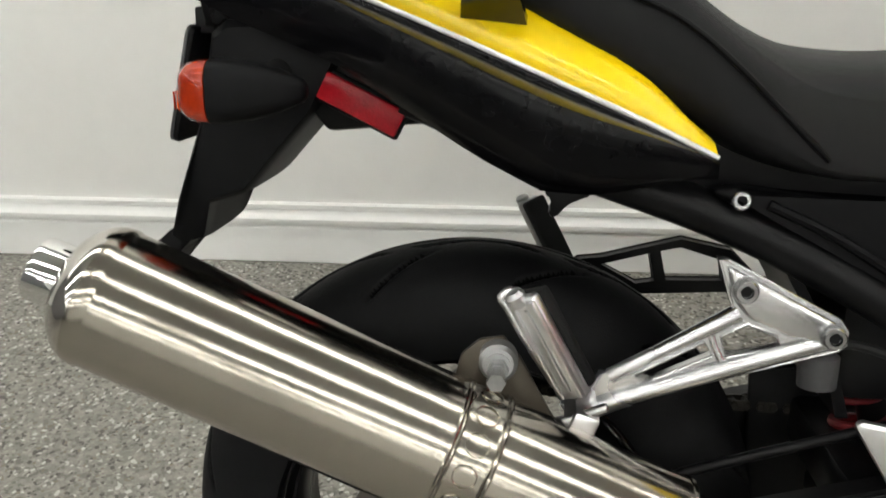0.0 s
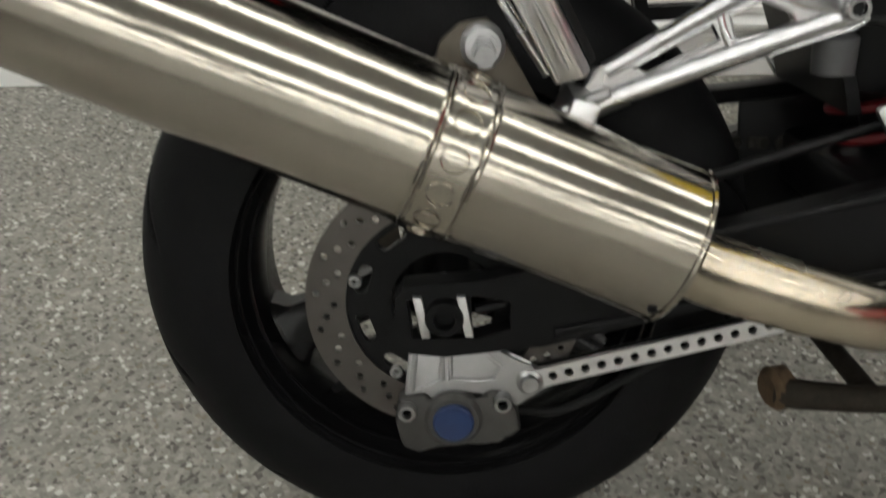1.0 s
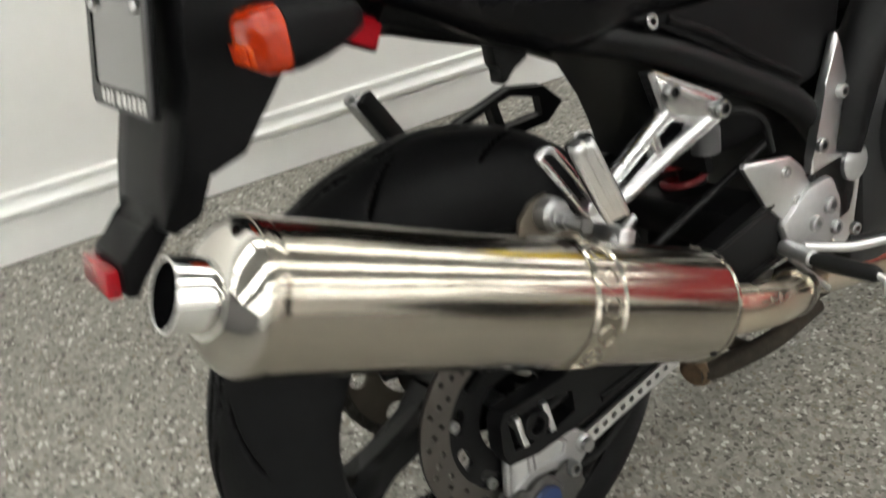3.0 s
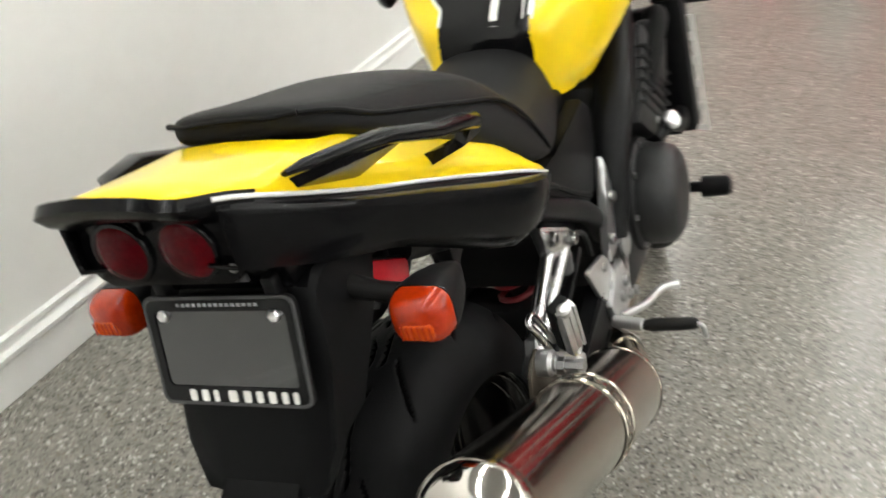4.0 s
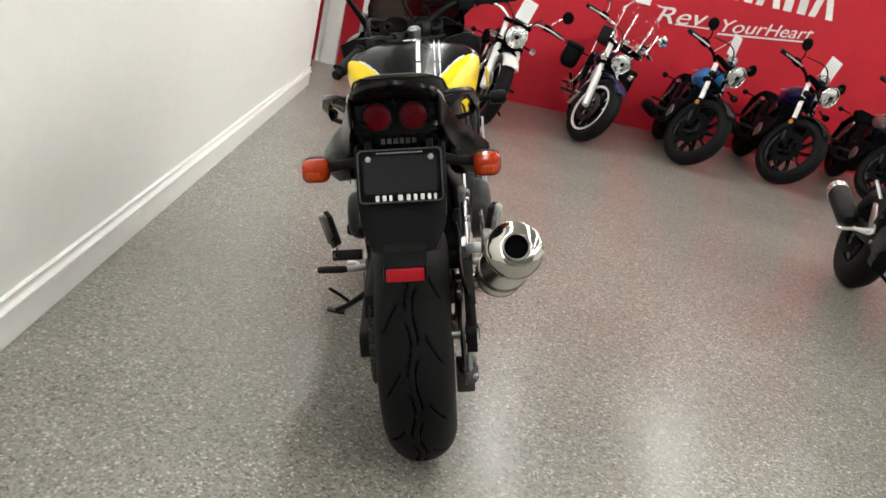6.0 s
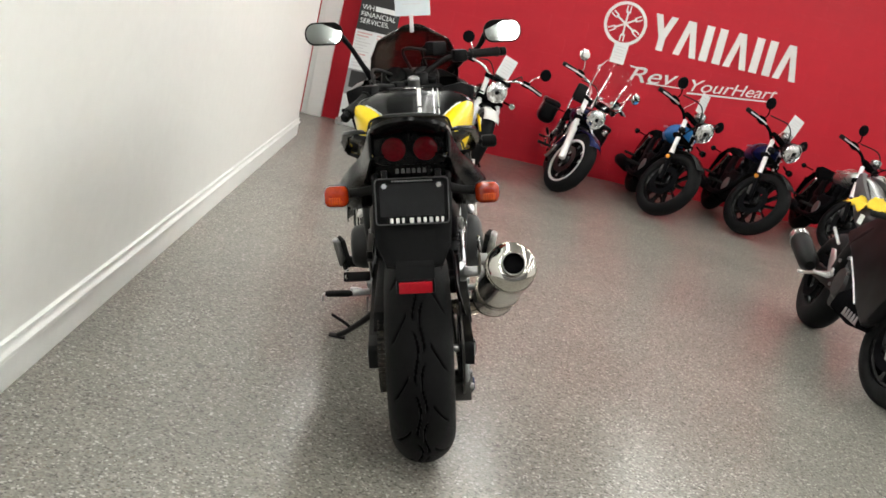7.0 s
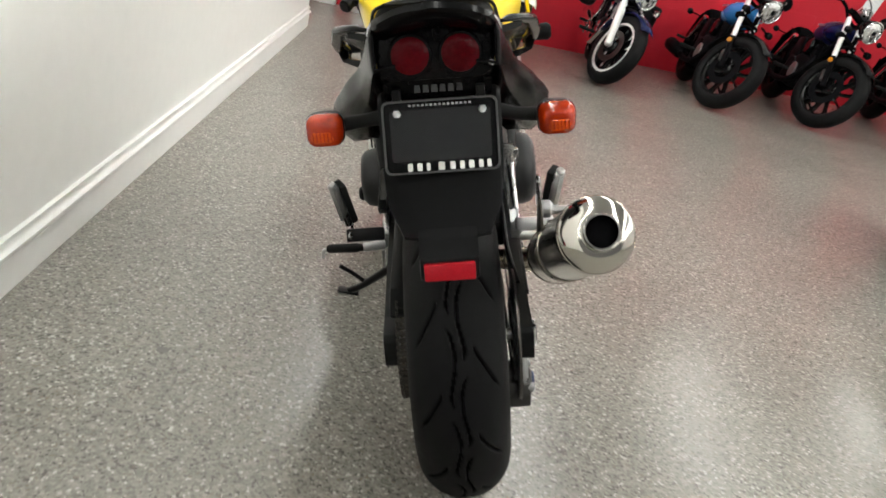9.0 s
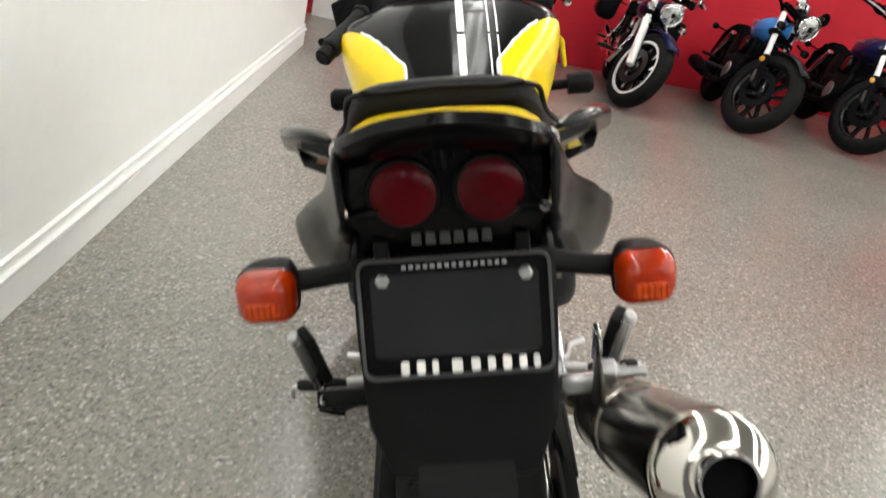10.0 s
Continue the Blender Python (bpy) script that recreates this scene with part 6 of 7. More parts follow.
part("top_yoke", box(steered((0, 0.965, 0.985)), (0.25, 0.07, 0.025), 0.008, None, Matrix.Rotation(radians(STEER), 3, "Z")), CHASSIS, bars)
part("key_switch", lathe([(0, 0.022), (0.03, 0.022), (0.034, 0.018), (0.030, 0.012), (0.030, 0)], steered((0, 0.94, 0.995)), (0, -0.3, 1), 20), BOLT, bars, "bright key switch")
for a, b, c in (((0.14, 0.95, 1.08), (0.06, 1.03, 1.12), (0.02, 1.12, 1.02)), ((0.17, 0.92, 1.04), (0.10, 1.06, 1.00), (0.05, 1.12, 0.95)), ((-0.17, 0.92, 1.04), (-0.08, 1.04, 1.09), (0.00, 1.12, 1.00)), ((0.20, 0.90, 1.045), (0.14, 1.02, 1.10), (0.09, 1.14, 0.98))):
    part("hose", tube([steered(a), steered(b), c], 0.006, 8), RUBBER_SOFT, bars, "black rubber hose")
part("cockpit_trim", prism([(-0.20, 0.93), (-0.17, 1.00), (-0.10, 1.035), (0.12, 1.045), (0.19, 1.01), (0.215, 0.94)], 1.15, 1.17, "Y", 0.006), PLASTIC, fairing, "black plastic panel inside the fairing")
front_m = Matrix.Translation(steered((0, 1.405, 0.302))) @ Matrix.Rotation(radians(STEER), 4, Matrix.Rotation(radians(24), 3, "X") @ Vector((0, 0, 1)))
front_wheel = cast_wheel("front_wheel", 0.052, 0.222, 3, 20, "black three-spoke front wheel", front_m)
part("tyre", tyre_mesh(0.060, 0.298, 0.214, False), [RUBBER, RECESS_SHADE], front_wheel, "black front tyre", 50)
for s in (1, -1):
    part("brake_disc", holed(circle(0, 0, 0.149, 56), [circle(0, 0, 0.11, 40)], s * 0.066, s * 0.071), DISC, front_wheel, "steel brake disc")
fender = [[(x, 0.315 * k * math.cos(radians(a)), 0.315 * k * math.sin(radians(a))) for x, k in ((-0.068, 0.93), (-0.055, 1.0), (0, 1.03), (0.055, 1.0), (0.068, 0.93))] for a in range(25, 166, 10)]
front_guard = part("front_mudguard", loft(fender, closed=False), PAINT_BLACK, bike, "gloss black front mudguard", at=front_m)
front_guard.modifiers.new("thick", "SOLIDIFY").thickness = 0.004

# sale sheet taped to the screen: it hangs from the screen and is a thing of its own
sheet = empty("sale_sheet", pose(0.1702, 0.0002, 0, 0, -LEAN, HEADING) @ pose(0.021, 1.055, 1.313, -6, 0, 0), "white printed sale sheet clipped above the windscreen", "paper sheet")
part("paper", box((0, 0, 0.02), (0.130, 0.0016, 0.175), 0.0), PAPER_BLUISH, sheet)
for k in range(6):
    part("text_line", box((-0.005, -0.0014, 0.085 - 0.022 * k), (0.09 - 0.012 * (k % 3), 0.0008, 0.003), 0.0), PRINT_PALE, sheet)
part("clip", box((-0.006, -0.001, -0.095), (0.014, 0.005, 0.065), 0.002), PRINT_PALE, sheet, "pale plastic clip")


# ---- the row of motorcycles along the red wall ----
def simple_tyre(r_out, half, parent, at, mat_rim, spokes=5, bright=None, spoke_w=0.030):
    wheel = cast_wheel("wheel", half * 0.72, r_out - half * 1.28, spokes, 18, "", at, spoke_w, 0.045, parent, mat_rim)
    prof = []
    for i in range(19):
        a = radians(-105 + 210 * i / 18)
        prof.append((half * math.sin(a), r_out - half + half * math.cos(a)))
    prof += [(half * 0.78, r_out - half * 1.5), (-half * 0.78, r_out - half * 1.5)]
    part("tyre", lathe(prof, (0, 0, 0), (1, 0, 0), 56, closed=True), RUBBER, wheel)
    if bright:
        for s in (-1, 1):
            part("rim_edge", lathe([(s * half * 0.70, r_out - half * 1.20), (s * half * 0.88, r_out - half * 1.16), (s * half * 0.88, r_out - half * 1.70), (s * half * 0.70, r_out - half * 1.74)], (0, 0, 0), (1, 0, 0), 48, closed=True), bright, wheel, "bright polished rim edge")
    part("brake_disc", holed(circle(0, 0, r_out * 0.45, 40), [circle(0, 0, r_out * 0.28, 28)], half + 0.012, half + 0.016), DISC if bright else MOTOR_BLACK, wheel)
    return wheel


def cruiser(place, label, tank_mat, steer=32, lean=11, bright=None, screen_on=False, box_on=False, fork_mat=ALUMINIUM, guard_mat=PAINT_BLACK, seat_z=0.63, scale=0.93, bar_dz=0.0, bar_w=1.0, lamp_z=0.80):
    """A roadster or cruiser; own frame: front tyre's foot at the origin, y ahead, x to its right."""
    x, y, heading = place
    ob = empty("motorcycle", pose(x, y, 0, 0, -lean, heading) @ Matrix.Scale(scale, 4), label, "motorcycle", "motorcycles along the red wall")
    base = Vector((0, -0.16, 0.6))
    swing = Matrix.Rotation(radians(steer), 3, Matrix.Rotation(radians(28), 3, "X") @ Vector((0, 0, 1)))

    def st(p):
        return base + swing @ (Vector(p) - base)

    fm = Matrix.Translation(st((0, 0, 0.315))) @ swing.to_4x4()
    simple_tyre(0.315, 0.062, ob, fm, RIM_BLACK, 10, bright, 0.017)
    simple_tyre(0.315, 0.075, ob, Matrix.Translation((0, -1.350, 0.315)), RIM_BLACK, 8, bright, 0.020)
    fender_rows = [[(u, 0.335 * k * math.cos(radians(a)), 0.335 * k * math.sin(radians(a))) for u, k in ((-0.075, 0.94), (-0.05, 1.0), (0, 1.03), (0.05, 1.0), (0.075, 0.94))] for a in range(50, 171, 10)]
    f1 = part("front_mudguard", loft(fender_rows, closed=False), guard_mat, ob, at=fm)
    f1.modifiers.new("thick", "SOLIDIFY").thickness = 0.005
    rear_rows = [[(u, 0.345 * k * math.cos(radians(a)), 0.345 * k * math.sin(radians(a))) for u, k in ((-0.10, 0.90), (-0.07, 1.0), (0, 1.05), (0.07, 1.0), (0.10, 0.90))] for a in range(20, 181, 12)]
    f2 = part("rear_mudguard", loft(rear_rows, closed=False), TRIM_BLACK, ob, at=Matrix.Translation((0, -1.350, 0.335)))
    f2.modifiers.new("thick", "SOLIDIFY").thickness = 0.005
    for s in (-1, 1):
        if fork_mat is ALUMINIUM:
            leg = part("fork_leg", rod(st((s * 0.095, -0.02, 0.30)), st((s * 0.095, -0.155, 0.545)), 0.021, 16), MOTOR_BLACK, ob)
            part("fork_tube", rod(st((s * 0.095, -0.150, 0.535)), st((s * 0.095, -0.325, 0.855)), 0.021, 16), FORK_BRIGHT, leg, "bright fork tube")
            part("fork_reflector", lathe([(0, 0.020), (0.008, 0.020), (0.010, 0.016), (0.010, 0)], st((s * 0.116, -0.135, 0.50)), swing @ Vector((s, 0.3, 0)), 16), REFLEX_AMBER, leg, "round amber reflector")
        else:
            leg = part("fork_leg", rod(st((s * 0.095, -0.02, 0.30)), st((s * 0.095, -0.23, 0.66)), 0.034, 16), fork_mat, ob)
            part("fork_tube", rod(st((s * 0.095, -0.21, 0.62)), st((s * 0.095, -0.36, 0.92)), 0.024, 16), fork_mat, leg, "bright fork tube")
    lamp = part("headlight", lathe([(-0.10, 0.03), (-0.075, 0.070), (-0.03, 0.088), (0.0, 0.092), (0.008, 0.088)], st((0, -0.13, lamp_z)), swing @ Vector((0, 1, -0.05)), 32), CHROME if fork_mat is not ALUMINIUM else PAINT_BLACK, ob, "round headlight")
    face = swing @ Vector((0, 1, -0.05))
    part("bezel", lathe([(0.002, 0.096), (0.012, 0.095), (0.016, 0.088), (0.010, 0.084)], st((0, -0.13, lamp_z)), face, 32, closed=True), CHROME, lamp, "chrome headlight ring")
    # alternating dark and chrome bars imitate reflections in the faceted glass
    for k in range(5):
        part("facet_glint", box(st((-0.048 + 0.024 * k, -0.113, lamp_z)), (0.005, 0.004, 0.135 - 0.020 * abs(k - 2)), 0.0015, None, swing), MOTOR_BLACK if k % 2 else CHROME, lamp)
    part("bulb_cap", lathe([(0, 0.022), (0.006, 0.020), (0.009, 0.010), (0.009, 0)], st((0, -0.115, lamp_z)), face, 20), MOTOR_BLACK, lamp)
    part("lamp_glass", lathe([(-0.04, 0.04), (0.004, 0.086), (0.014, 0.070), (0.020, 0.035), (0.021, 0)], st((0, -0.13, lamp_z)), swing @ Vector((0, 1, -0.05)), 32), LAMP_GLASS, lamp, "clear headlight glass")
    bar_pts = [(-0.40, -0.52, 0.985), (-0.28, -0.475, 1.005), (-0.15, -0.40, 0.995), (-0.06, -0.365, 0.945), (0.06, -0.365, 0.945), (0.15, -0.40, 0.995), (0.28, -0.475, 1.005), (0.40, -0.52, 0.985)]
    bar_pts = [(u * bar_w, v, w + bar_dz) for u, v, w in bar_pts]
    bar = part("handlebar", tube([st(p) for p in bar_pts], 0.014, 10), TRIM_BLACK if fork_mat is ALUMINIUM else CHROME, ob)
    part("clocks", lathe([(0, 0.05), (0.05, 0.055), (0.055, 0.05), (0.05, 0)], st((0, -0.30, 0.935)), swing @ Vector((0, -0.5, 0.86)), 24), BOLT, bar)
    part("yoke", box(st((0, -0.33, 0.90)), (0.26, 0.07, 0.04), 0.01, None, swing), TRIM_BLACK, bar)
    for s in (-1, 1):
        part("grip", rod(st((s * 0.285 * bar_w, -0.477, 1.004 + bar_dz)), st((s * 0.41 * bar_w, -0.524, 0.983 + bar_dz)), 0.022, 14), RUBBER_SOFT, bar)
        part("lever", tube([st((s * 0.22 * bar_w, -0.40, 1.005 + bar_dz)), st((s * 0.28 * bar_w, -0.41, 1.000 + bar_dz)), st((s * 0.40 * bar_w, -0.46, 0.980 + bar_dz))], 0.007, 8), ALUMINIUM, bar)
        part("switch_box", box(st((s * 0.245 * bar_w, -0.455, 1.008 + bar_dz)), (0.07, 0.06, 0.06), 0.01, None, swing), TRIM_BLACK, bar)
        mx, mz = 0.345 * bar_w, (1.165 if fork_mat is not ALUMINIUM else 1.150) + bar_dz
        part("mirror_stem", tube([st((s * 0.25 * bar_w, -0.44, 1.02 + bar_dz)), st((s * 0.27 * bar_w, -0.42, 1.08 + bar_dz)), st((s * (mx - 0.03), -0.42, mz - 0.02))], 0.006, 8), TRIM_BLACK if fork_mat is ALUMINIUM else CHROME, bar)
        mh = part("mirror", lathe([(0, 0.052), (0.012, 0.056), (0.024, 0.045), (0.03, 0)], st((s * mx, -0.42, mz)), swing @ Vector((0.1 * s, 1, 0.1)), 24), CHROME if screen_on else MOTOR_BLACK, bar, "round mirror")
        part("mirror_glass", lathe([(0, 0.048), (-0.003, 0.046), (-0.003, 0)], st((s * mx, -0.421, mz)), swing @ Vector((0.1 * s, 1, 0.1)), 24), MIRROR, mh)
        part("indicator", lathe([(-0.03, 0.012), (-0.02, 0.026), (0.012, 0.030), (0.022, 0.024), (0.026, 0)], st((s * 0.19, -0.16, 0.745)), swing @ Vector((0, 1, 0)), 18), PAINT_BLACK if bright is None else CHROME, ob)
        part("indicator_stem", rod(st((s * 0.10, -0.19, 0.75)), st((s * 0.18, -0.175, 0.745)), 0.008, 8), TRIM_BLACK, ob)
        part("rear_indicator", lathe([(-0.03, 0.012), (-0.02, 0.024), (0.012, 0.028), (0.022, 0)], (s * 0.20, -1.560, seat_z + 0.03), (0, 1, 0), 16), PAINT_BLACK, ob)
        part("indicator_stem", rod((s * 0.08, -1.552, seat_z + 0.03), (s * 0.19, -1.560, seat_z + 0.03), 0.007, 8), TRIM_BLACK, ob)
        part("footrest", rod((s * 0.16, -0.72, 0.32), (s * 0.30, -0.74, 0.31), 0.016, 12), RUBBER_SOFT, ob)
        part("side_cover", prism([(-0.960, 0.42), (-0.938, 0.60), (-0.80, 0.62), (-0.74, 0.44)], s * 0.12 if s > 0 else -0.15, s * 0.15 if s > 0 else -0.12, "X", 0.012), MOTOR_BLACK, ob)
        part("shock", rod((s * 0.14, -1.290, 0.36), (s * 0.13, -1.125, 0.60), 0.028, 14), CHROME, ob)
    rings = []
    for ty, w, zt, zb in ((-0.915, 0.055, 0.72, 0.64), (-0.86, 0.10, 0.765, 0.62), (-0.72, 0.145, 0.81, 0.61), (-0.54, 0.160, 0.845, 0.62), (-0.40, 0.13, 0.845, 0.66), (-0.33, 0.075, 0.82, 0.70)):
        half = [(w * 0.55, zb), (w, zb + (zt - zb) * 0.35), (w * 0.92, zb + (zt - zb) * 0.70), (w * 0.55, zt - 0.008), (0, zt)]
        rings.append([(u, ty, v) for u, v in half] + [(-u, ty, v) for u, v in half[-2::-1]])
    tk = part("fuel_tank", loft(rings), tank_mat, ob, "glossy teardrop tank")
    sub = tk.modifiers.new("smooth", "SUBSURF")
    sub.levels = sub.render_levels = 2
    rings = []
    for ty, w, zt, zb in ((-1.470, 0.09, seat_z + 0.10, seat_z + 0.02), (-1.350, 0.12, seat_z + 0.11, seat_z), (-1.185, 0.14, seat_z + 0.07, seat_z - 0.05), (-1.020, 0.16, seat_z + 0.01, seat_z - 0.08), (-0.915, 0.12, seat_z + 0.04, seat_z - 0.06), (-0.86, 0.08, seat_z + 0.07, seat_z - 0.02)):
        half = [(w * 0.9, zb), (w, zt - 0.03), (w * 0.6, zt), (0, zt + 0.004)]
        rings.append([(u, ty, v) for u, v in half] + [(-u, ty, v) for u, v in half[-2::-1]])
    part("seat", loft(rings), TRIM_BLACK, ob, "black seat", 50)
    eng = part("engine", box((0, -0.70, 0.34), (0.30, 0.52, 0.30), 0.05), MOTOR_BLACK, ob)
    part("battery_box", box((0, -0.990, 0.50), (0.22, 0.30, 0.26), 0.03), TRIM_BLACK, ob)
    part("radiator", box((0, -0.40, 0.48), (0.20, 0.05, 0.30), 0.012), TRIM_BLACK, ob)
    part("inner_mudguard", box((0, -1.20, 0.50), (0.17, 0.46, 0.24), 0.05, segments=3), TRIM_BLACK, ob)
    part("tool_box", box((0.02, -0.98, 0.36), (0.24, 0.18, 0.22), 0.03, segments=3), TRIM_BLACK, ob)
    part("wheel_hugger", box((0, -1.10, 0.40), (0.13, 0.20, 0.22), 0.03, segments=3), TRIM_BLACK, ob)
    for a in (-28, 28):
        for k in range(7):
            r = 0.10 + 0.026 * k
            part("cylinder_fin", box((0, -0.70 + r * math.sin(radians(a)) * 1.2, 0.40 + r * math.cos(radians(a))), (0.19, 0.15, 0.010), 0.003, None, Matrix.Rotation(radians(-a), 3, "X")), MOTOR_BLACK if bright is None else ALUMINIUM_CAST, eng)
    part("clutch_cover", lathe([(0, 0.10), (0.03, 0.10), (0.045, 0.085), (0.045, 0)], (0.12, -0.76, 0.34), (1, 0, 0), 32), MOTOR_BLACK if bright is None else CHROME, eng)
    part("air_box", lathe([(0, 0.075), (0.04, 0.075), (0.055, 0.06), (0.055, 0)], (0.08, -0.68, 0.56), (1, 0, 0), 28), PAINT_BLACK if bright is None else CHROME, eng)
    for dz in ((0.0, 0.085) if bright else (-0.05,)):
        rise = 0.12 if bright else 0.02
        can = 0.050 if bright else 0.062
        part("exhaust", tube([(0.10, -0.46, 0.50), (0.15, -0.42, 0.36), (0.17, -0.60, 0.24), (0.18, -0.92, 0.26 + dz), (0.19, -1.10, 0.28 + dz)], 0.024, 14), CHROME if bright else MOTOR_BLACK, eng)
        part("muffler", lathe([(0, 0.026), (0.04, can - 0.005), (0.48, can), (0.50, can - 0.005), (0.48, can - 0.014), (0.44, can - 0.014), (0.44, 0)], (0.19, -1.06, 0.28 + dz), (0.03, -1, rise), 24), CHROME if bright else MOTOR_BLACK, eng, "long silencer")
        if not bright:
            part("muffler_tip", lathe([(0, 0.030), (0.012, 0.030), (0.012, 0.020), (0, 0.020)], (0.205, -1.56, 0.29 + dz), (0.03, -1, rise), 20, closed=True), BOLT, eng)
    for s in (-1, 1):
        part("frame_tube", tube([(s * 0.05, -0.28, 0.78), (s * 0.09, -0.36, 0.50), (s * 0.11, -0.50, 0.20), (s * 0.12, -0.938, 0.20), (s * 0.12, -1.050, 0.34), (s * 0.13, -1.350, 0.33)], 0.018, 10), TRIM_BLACK, ob)
    part("brake_caliper", box(st((0.085, -0.085, 0.385)), (0.045, 0.06, 0.10), 0.012, None, swing @ Matrix.Rotation(radians(25), 3, "X")), CALIPER, ob, "dark brake caliper")
    part("fork_brace", tube([st((-0.095, -0.19, 0.60)), st((-0.05, -0.16, 0.665)), st((0.05, -0.16, 0.665)), st((0.095, -0.19, 0.60))], 0.012, 8), TRIM_BLACK, ob)
    part("lower_yoke", box(st((0, -0.255, 0.70)), (0.26, 0.07, 0.045), 0.012, None, swing @ Matrix.Rotation(radians(28), 3, "X")), TRIM_BLACK, ob)
    for s in (-1, 1):
        part("cable", tube([st((s * 0.23, -0.43, 1.00)), st((s * 0.16, -0.24, 1.02)), st((s * 0.07, -0.20, 0.90)), (s * 0.05, -0.36, 0.72)], 0.006, 8), RUBBER_SOFT, ob)
        part("rear_footrest", rod((s * 0.17, -1.080, 0.36), (s * 0.29, -1.095, 0.35), 0.013, 10), RUBBER_SOFT, ob)
        part("cover_ring", lathe([(0, 0.070), (0.012, 0.070), (0.016, 0.060), (0.016, 0.050)], (s * 0.155, -0.62, 0.33), (s, 0, 0), 28), ALUMINIUM_CAST if bright is None else CHROME, eng, "bright cover ring")
        part("tank_badge", prism([(-0.66, 0.735), (-0.50, 0.75), (-0.50, 0.765), (-0.66, 0.75)], s * 0.158 if s > 0 else -0.162, s * 0.162 if s > 0 else -0.158, "X"), ALUMINIUM_CAST, ob)
        part("swing_arm", box((s * 0.12, -1.140, 0.33), (0.035, 0.60, 0.06), 0.012), TRIM_BLACK, ob)
    part("horn", lathe([(0, 0.025), (0.02, 0.045), (0.03, 0.045), (0.034, 0.03), (0.034, 0)], (-0.10, -0.40, 0.60), (-0.4, 1, 0), 20), CHROME if bright else TRIM_BLACK, ob)
    part("plate_bracket", box((0, -1.650, 0.50), (0.18, 0.012, 0.12), 0.006), TRIM_BLACK, ob)
    part("side_stand", tube([(-0.12, -0.80, 0.20), (-0.20, -0.74, 0.12), (-0.262, -0.70, 0.062)], 0.011, 8), TRIM_BLACK, ob)
    part("tail_lamp", box((0, -1.620, 0.62), (0.10, 0.04, 0.06), 0.01), LENS_RED, ob)
    if screen_on:
        rows = []
        for z, w, dy in ((0.90, 0.16, 0.0), (1.02, 0.23, -0.05), (1.16, 0.25, -0.11), (1.28, 0.20, -0.16), (1.33, 0.10, -0.18)):
            rows.append([st((w * math.sin(radians(a)) * 1.1, -0.14 + dy - 0.10 * (1 - math.cos(radians(a))), z)) for a in range(-70, 71, 20)])
        sc = part("windshield", loft(rows, closed=False), CLEAR, ob, "tall clear touring windshield")
        sc.modifiers.new("thick", "SOLIDIFY").thickness = 0.004
        sc.visible_shadow = False
        for s in (-1, 1):
            part("screen_strut", rod(st((s * 0.09, -0.19, 0.84)), st((s * 0.11, -0.27, 1.22)), 0.010, 10), CHROME, ob)
            part("screen_strut", rod(st((s * 0.20, -0.24, 0.92)), st((s * 0.23, -0.30, 1.20)), 0.006, 8), CHROME, ob)
    if box_on:
        for s in (-1, 1):
            bag = part("saddlebag", box((s * 0.30, -1.350, 0.60), (0.18, 0.36, 0.25), 0.07, segments=5), PLASTIC, ob, "black leather saddlebag")
            part("bag_lid", box((s * 0.30, -1.350, 0.705), (0.19, 0.37, 0.06), 0.028, segments=4), PLASTIC, bag)
            part("bag_buckle", box((s * 0.389, -1.305, 0.62), (0.008, 0.03, 0.10), 0.003), CHROME, bag)
        part("backrest", box((0, -1.500, 0.92), (0.24, 0.06, 0.20), 0.03, segments=3), VINYL, ob, "black sissy-bar backrest")
        for s in (-1, 1):
            part("rail", tube([(s * 0.10, -1.500, 0.98), (s * 0.11, -1.470, 0.72), (s * 0.12, -1.312, 0.62)], 0.010, 10), CHROME, ob)
    spots = [ob.matrix_basis @ st(p) for p in bar_pts[1:-1]]
    return spots


def price_card(x, y, z, tilt, turn, spots, w=0.13, h=0.18):
    """A card that hangs from the handlebar."""
    m = pose(x, y, z, 0, tilt, turn)
    ob = empty("price_card", m, "white price card hanging on a handlebar", "price card", "price cards")
    part("card", box((0, 0, 0), (w, 0.0016, h), 0.0), CARD_WHITE, ob)
    for k in range(5):
        part("text_line", box((0, -0.0014, h * 0.3 - 0.026 * k), (w * (0.7 - 0.12 * (k % 2)), 0.0008, 0.005), 0.0), PRINT_PALE, ob)
    near = min((m.inverted() @ p for p in spots), key=lambda p: p.length)
    part("tie", rod((0, 0, h / 2 - 0.01), near, 0.0022, 6), CARD_WHITE, ob)
    return ob


spots = cruiser((0.46, 5.55, -176), "black and white cruiser with chrome headlight by the red wall", PAINT_BLACK, 3, 12, CHROME, fork_mat=FORK_BRIGHT, guard_mat=PAINT_WHITE, scale=0.95, bar_w=1.18, bar_dz=-0.03)
price_card(0.66, 5.80, 0.96, 18, 14, spots)
spots = cruiser((1.325, 5.74, -184), "navy cruiser with clear windshield, saddlebags and bright rims", TANK_NAVY, 27, 13, FORK_BRIGHT, True, True, fork_mat=FORK_BRIGHT, guard_mat=TANK_NAVY, bar_w=1.10, bar_dz=0.03, lamp_z=0.785)
price_card(1.62, 6.00, 1.30, 2, 4, spots)
spots = cruiser((2.18, 5.64, -184), "black roadster motorcycle with a blue tank", TANK_BLUE, 34, 15, seat_z=0.545, scale=0.99, bar_dz=-0.090, lamp_z=0.865)
price_card(2.47, 5.98, 1.035, 14, 40, spots)
spots = cruiser((3.01, 5.68, -184), "black roadster motorcycle with a navy tank", TANK_NAVY, 34, 15, seat_z=0.545, scale=0.99, bar_dz=-0.090, lamp_z=0.865)
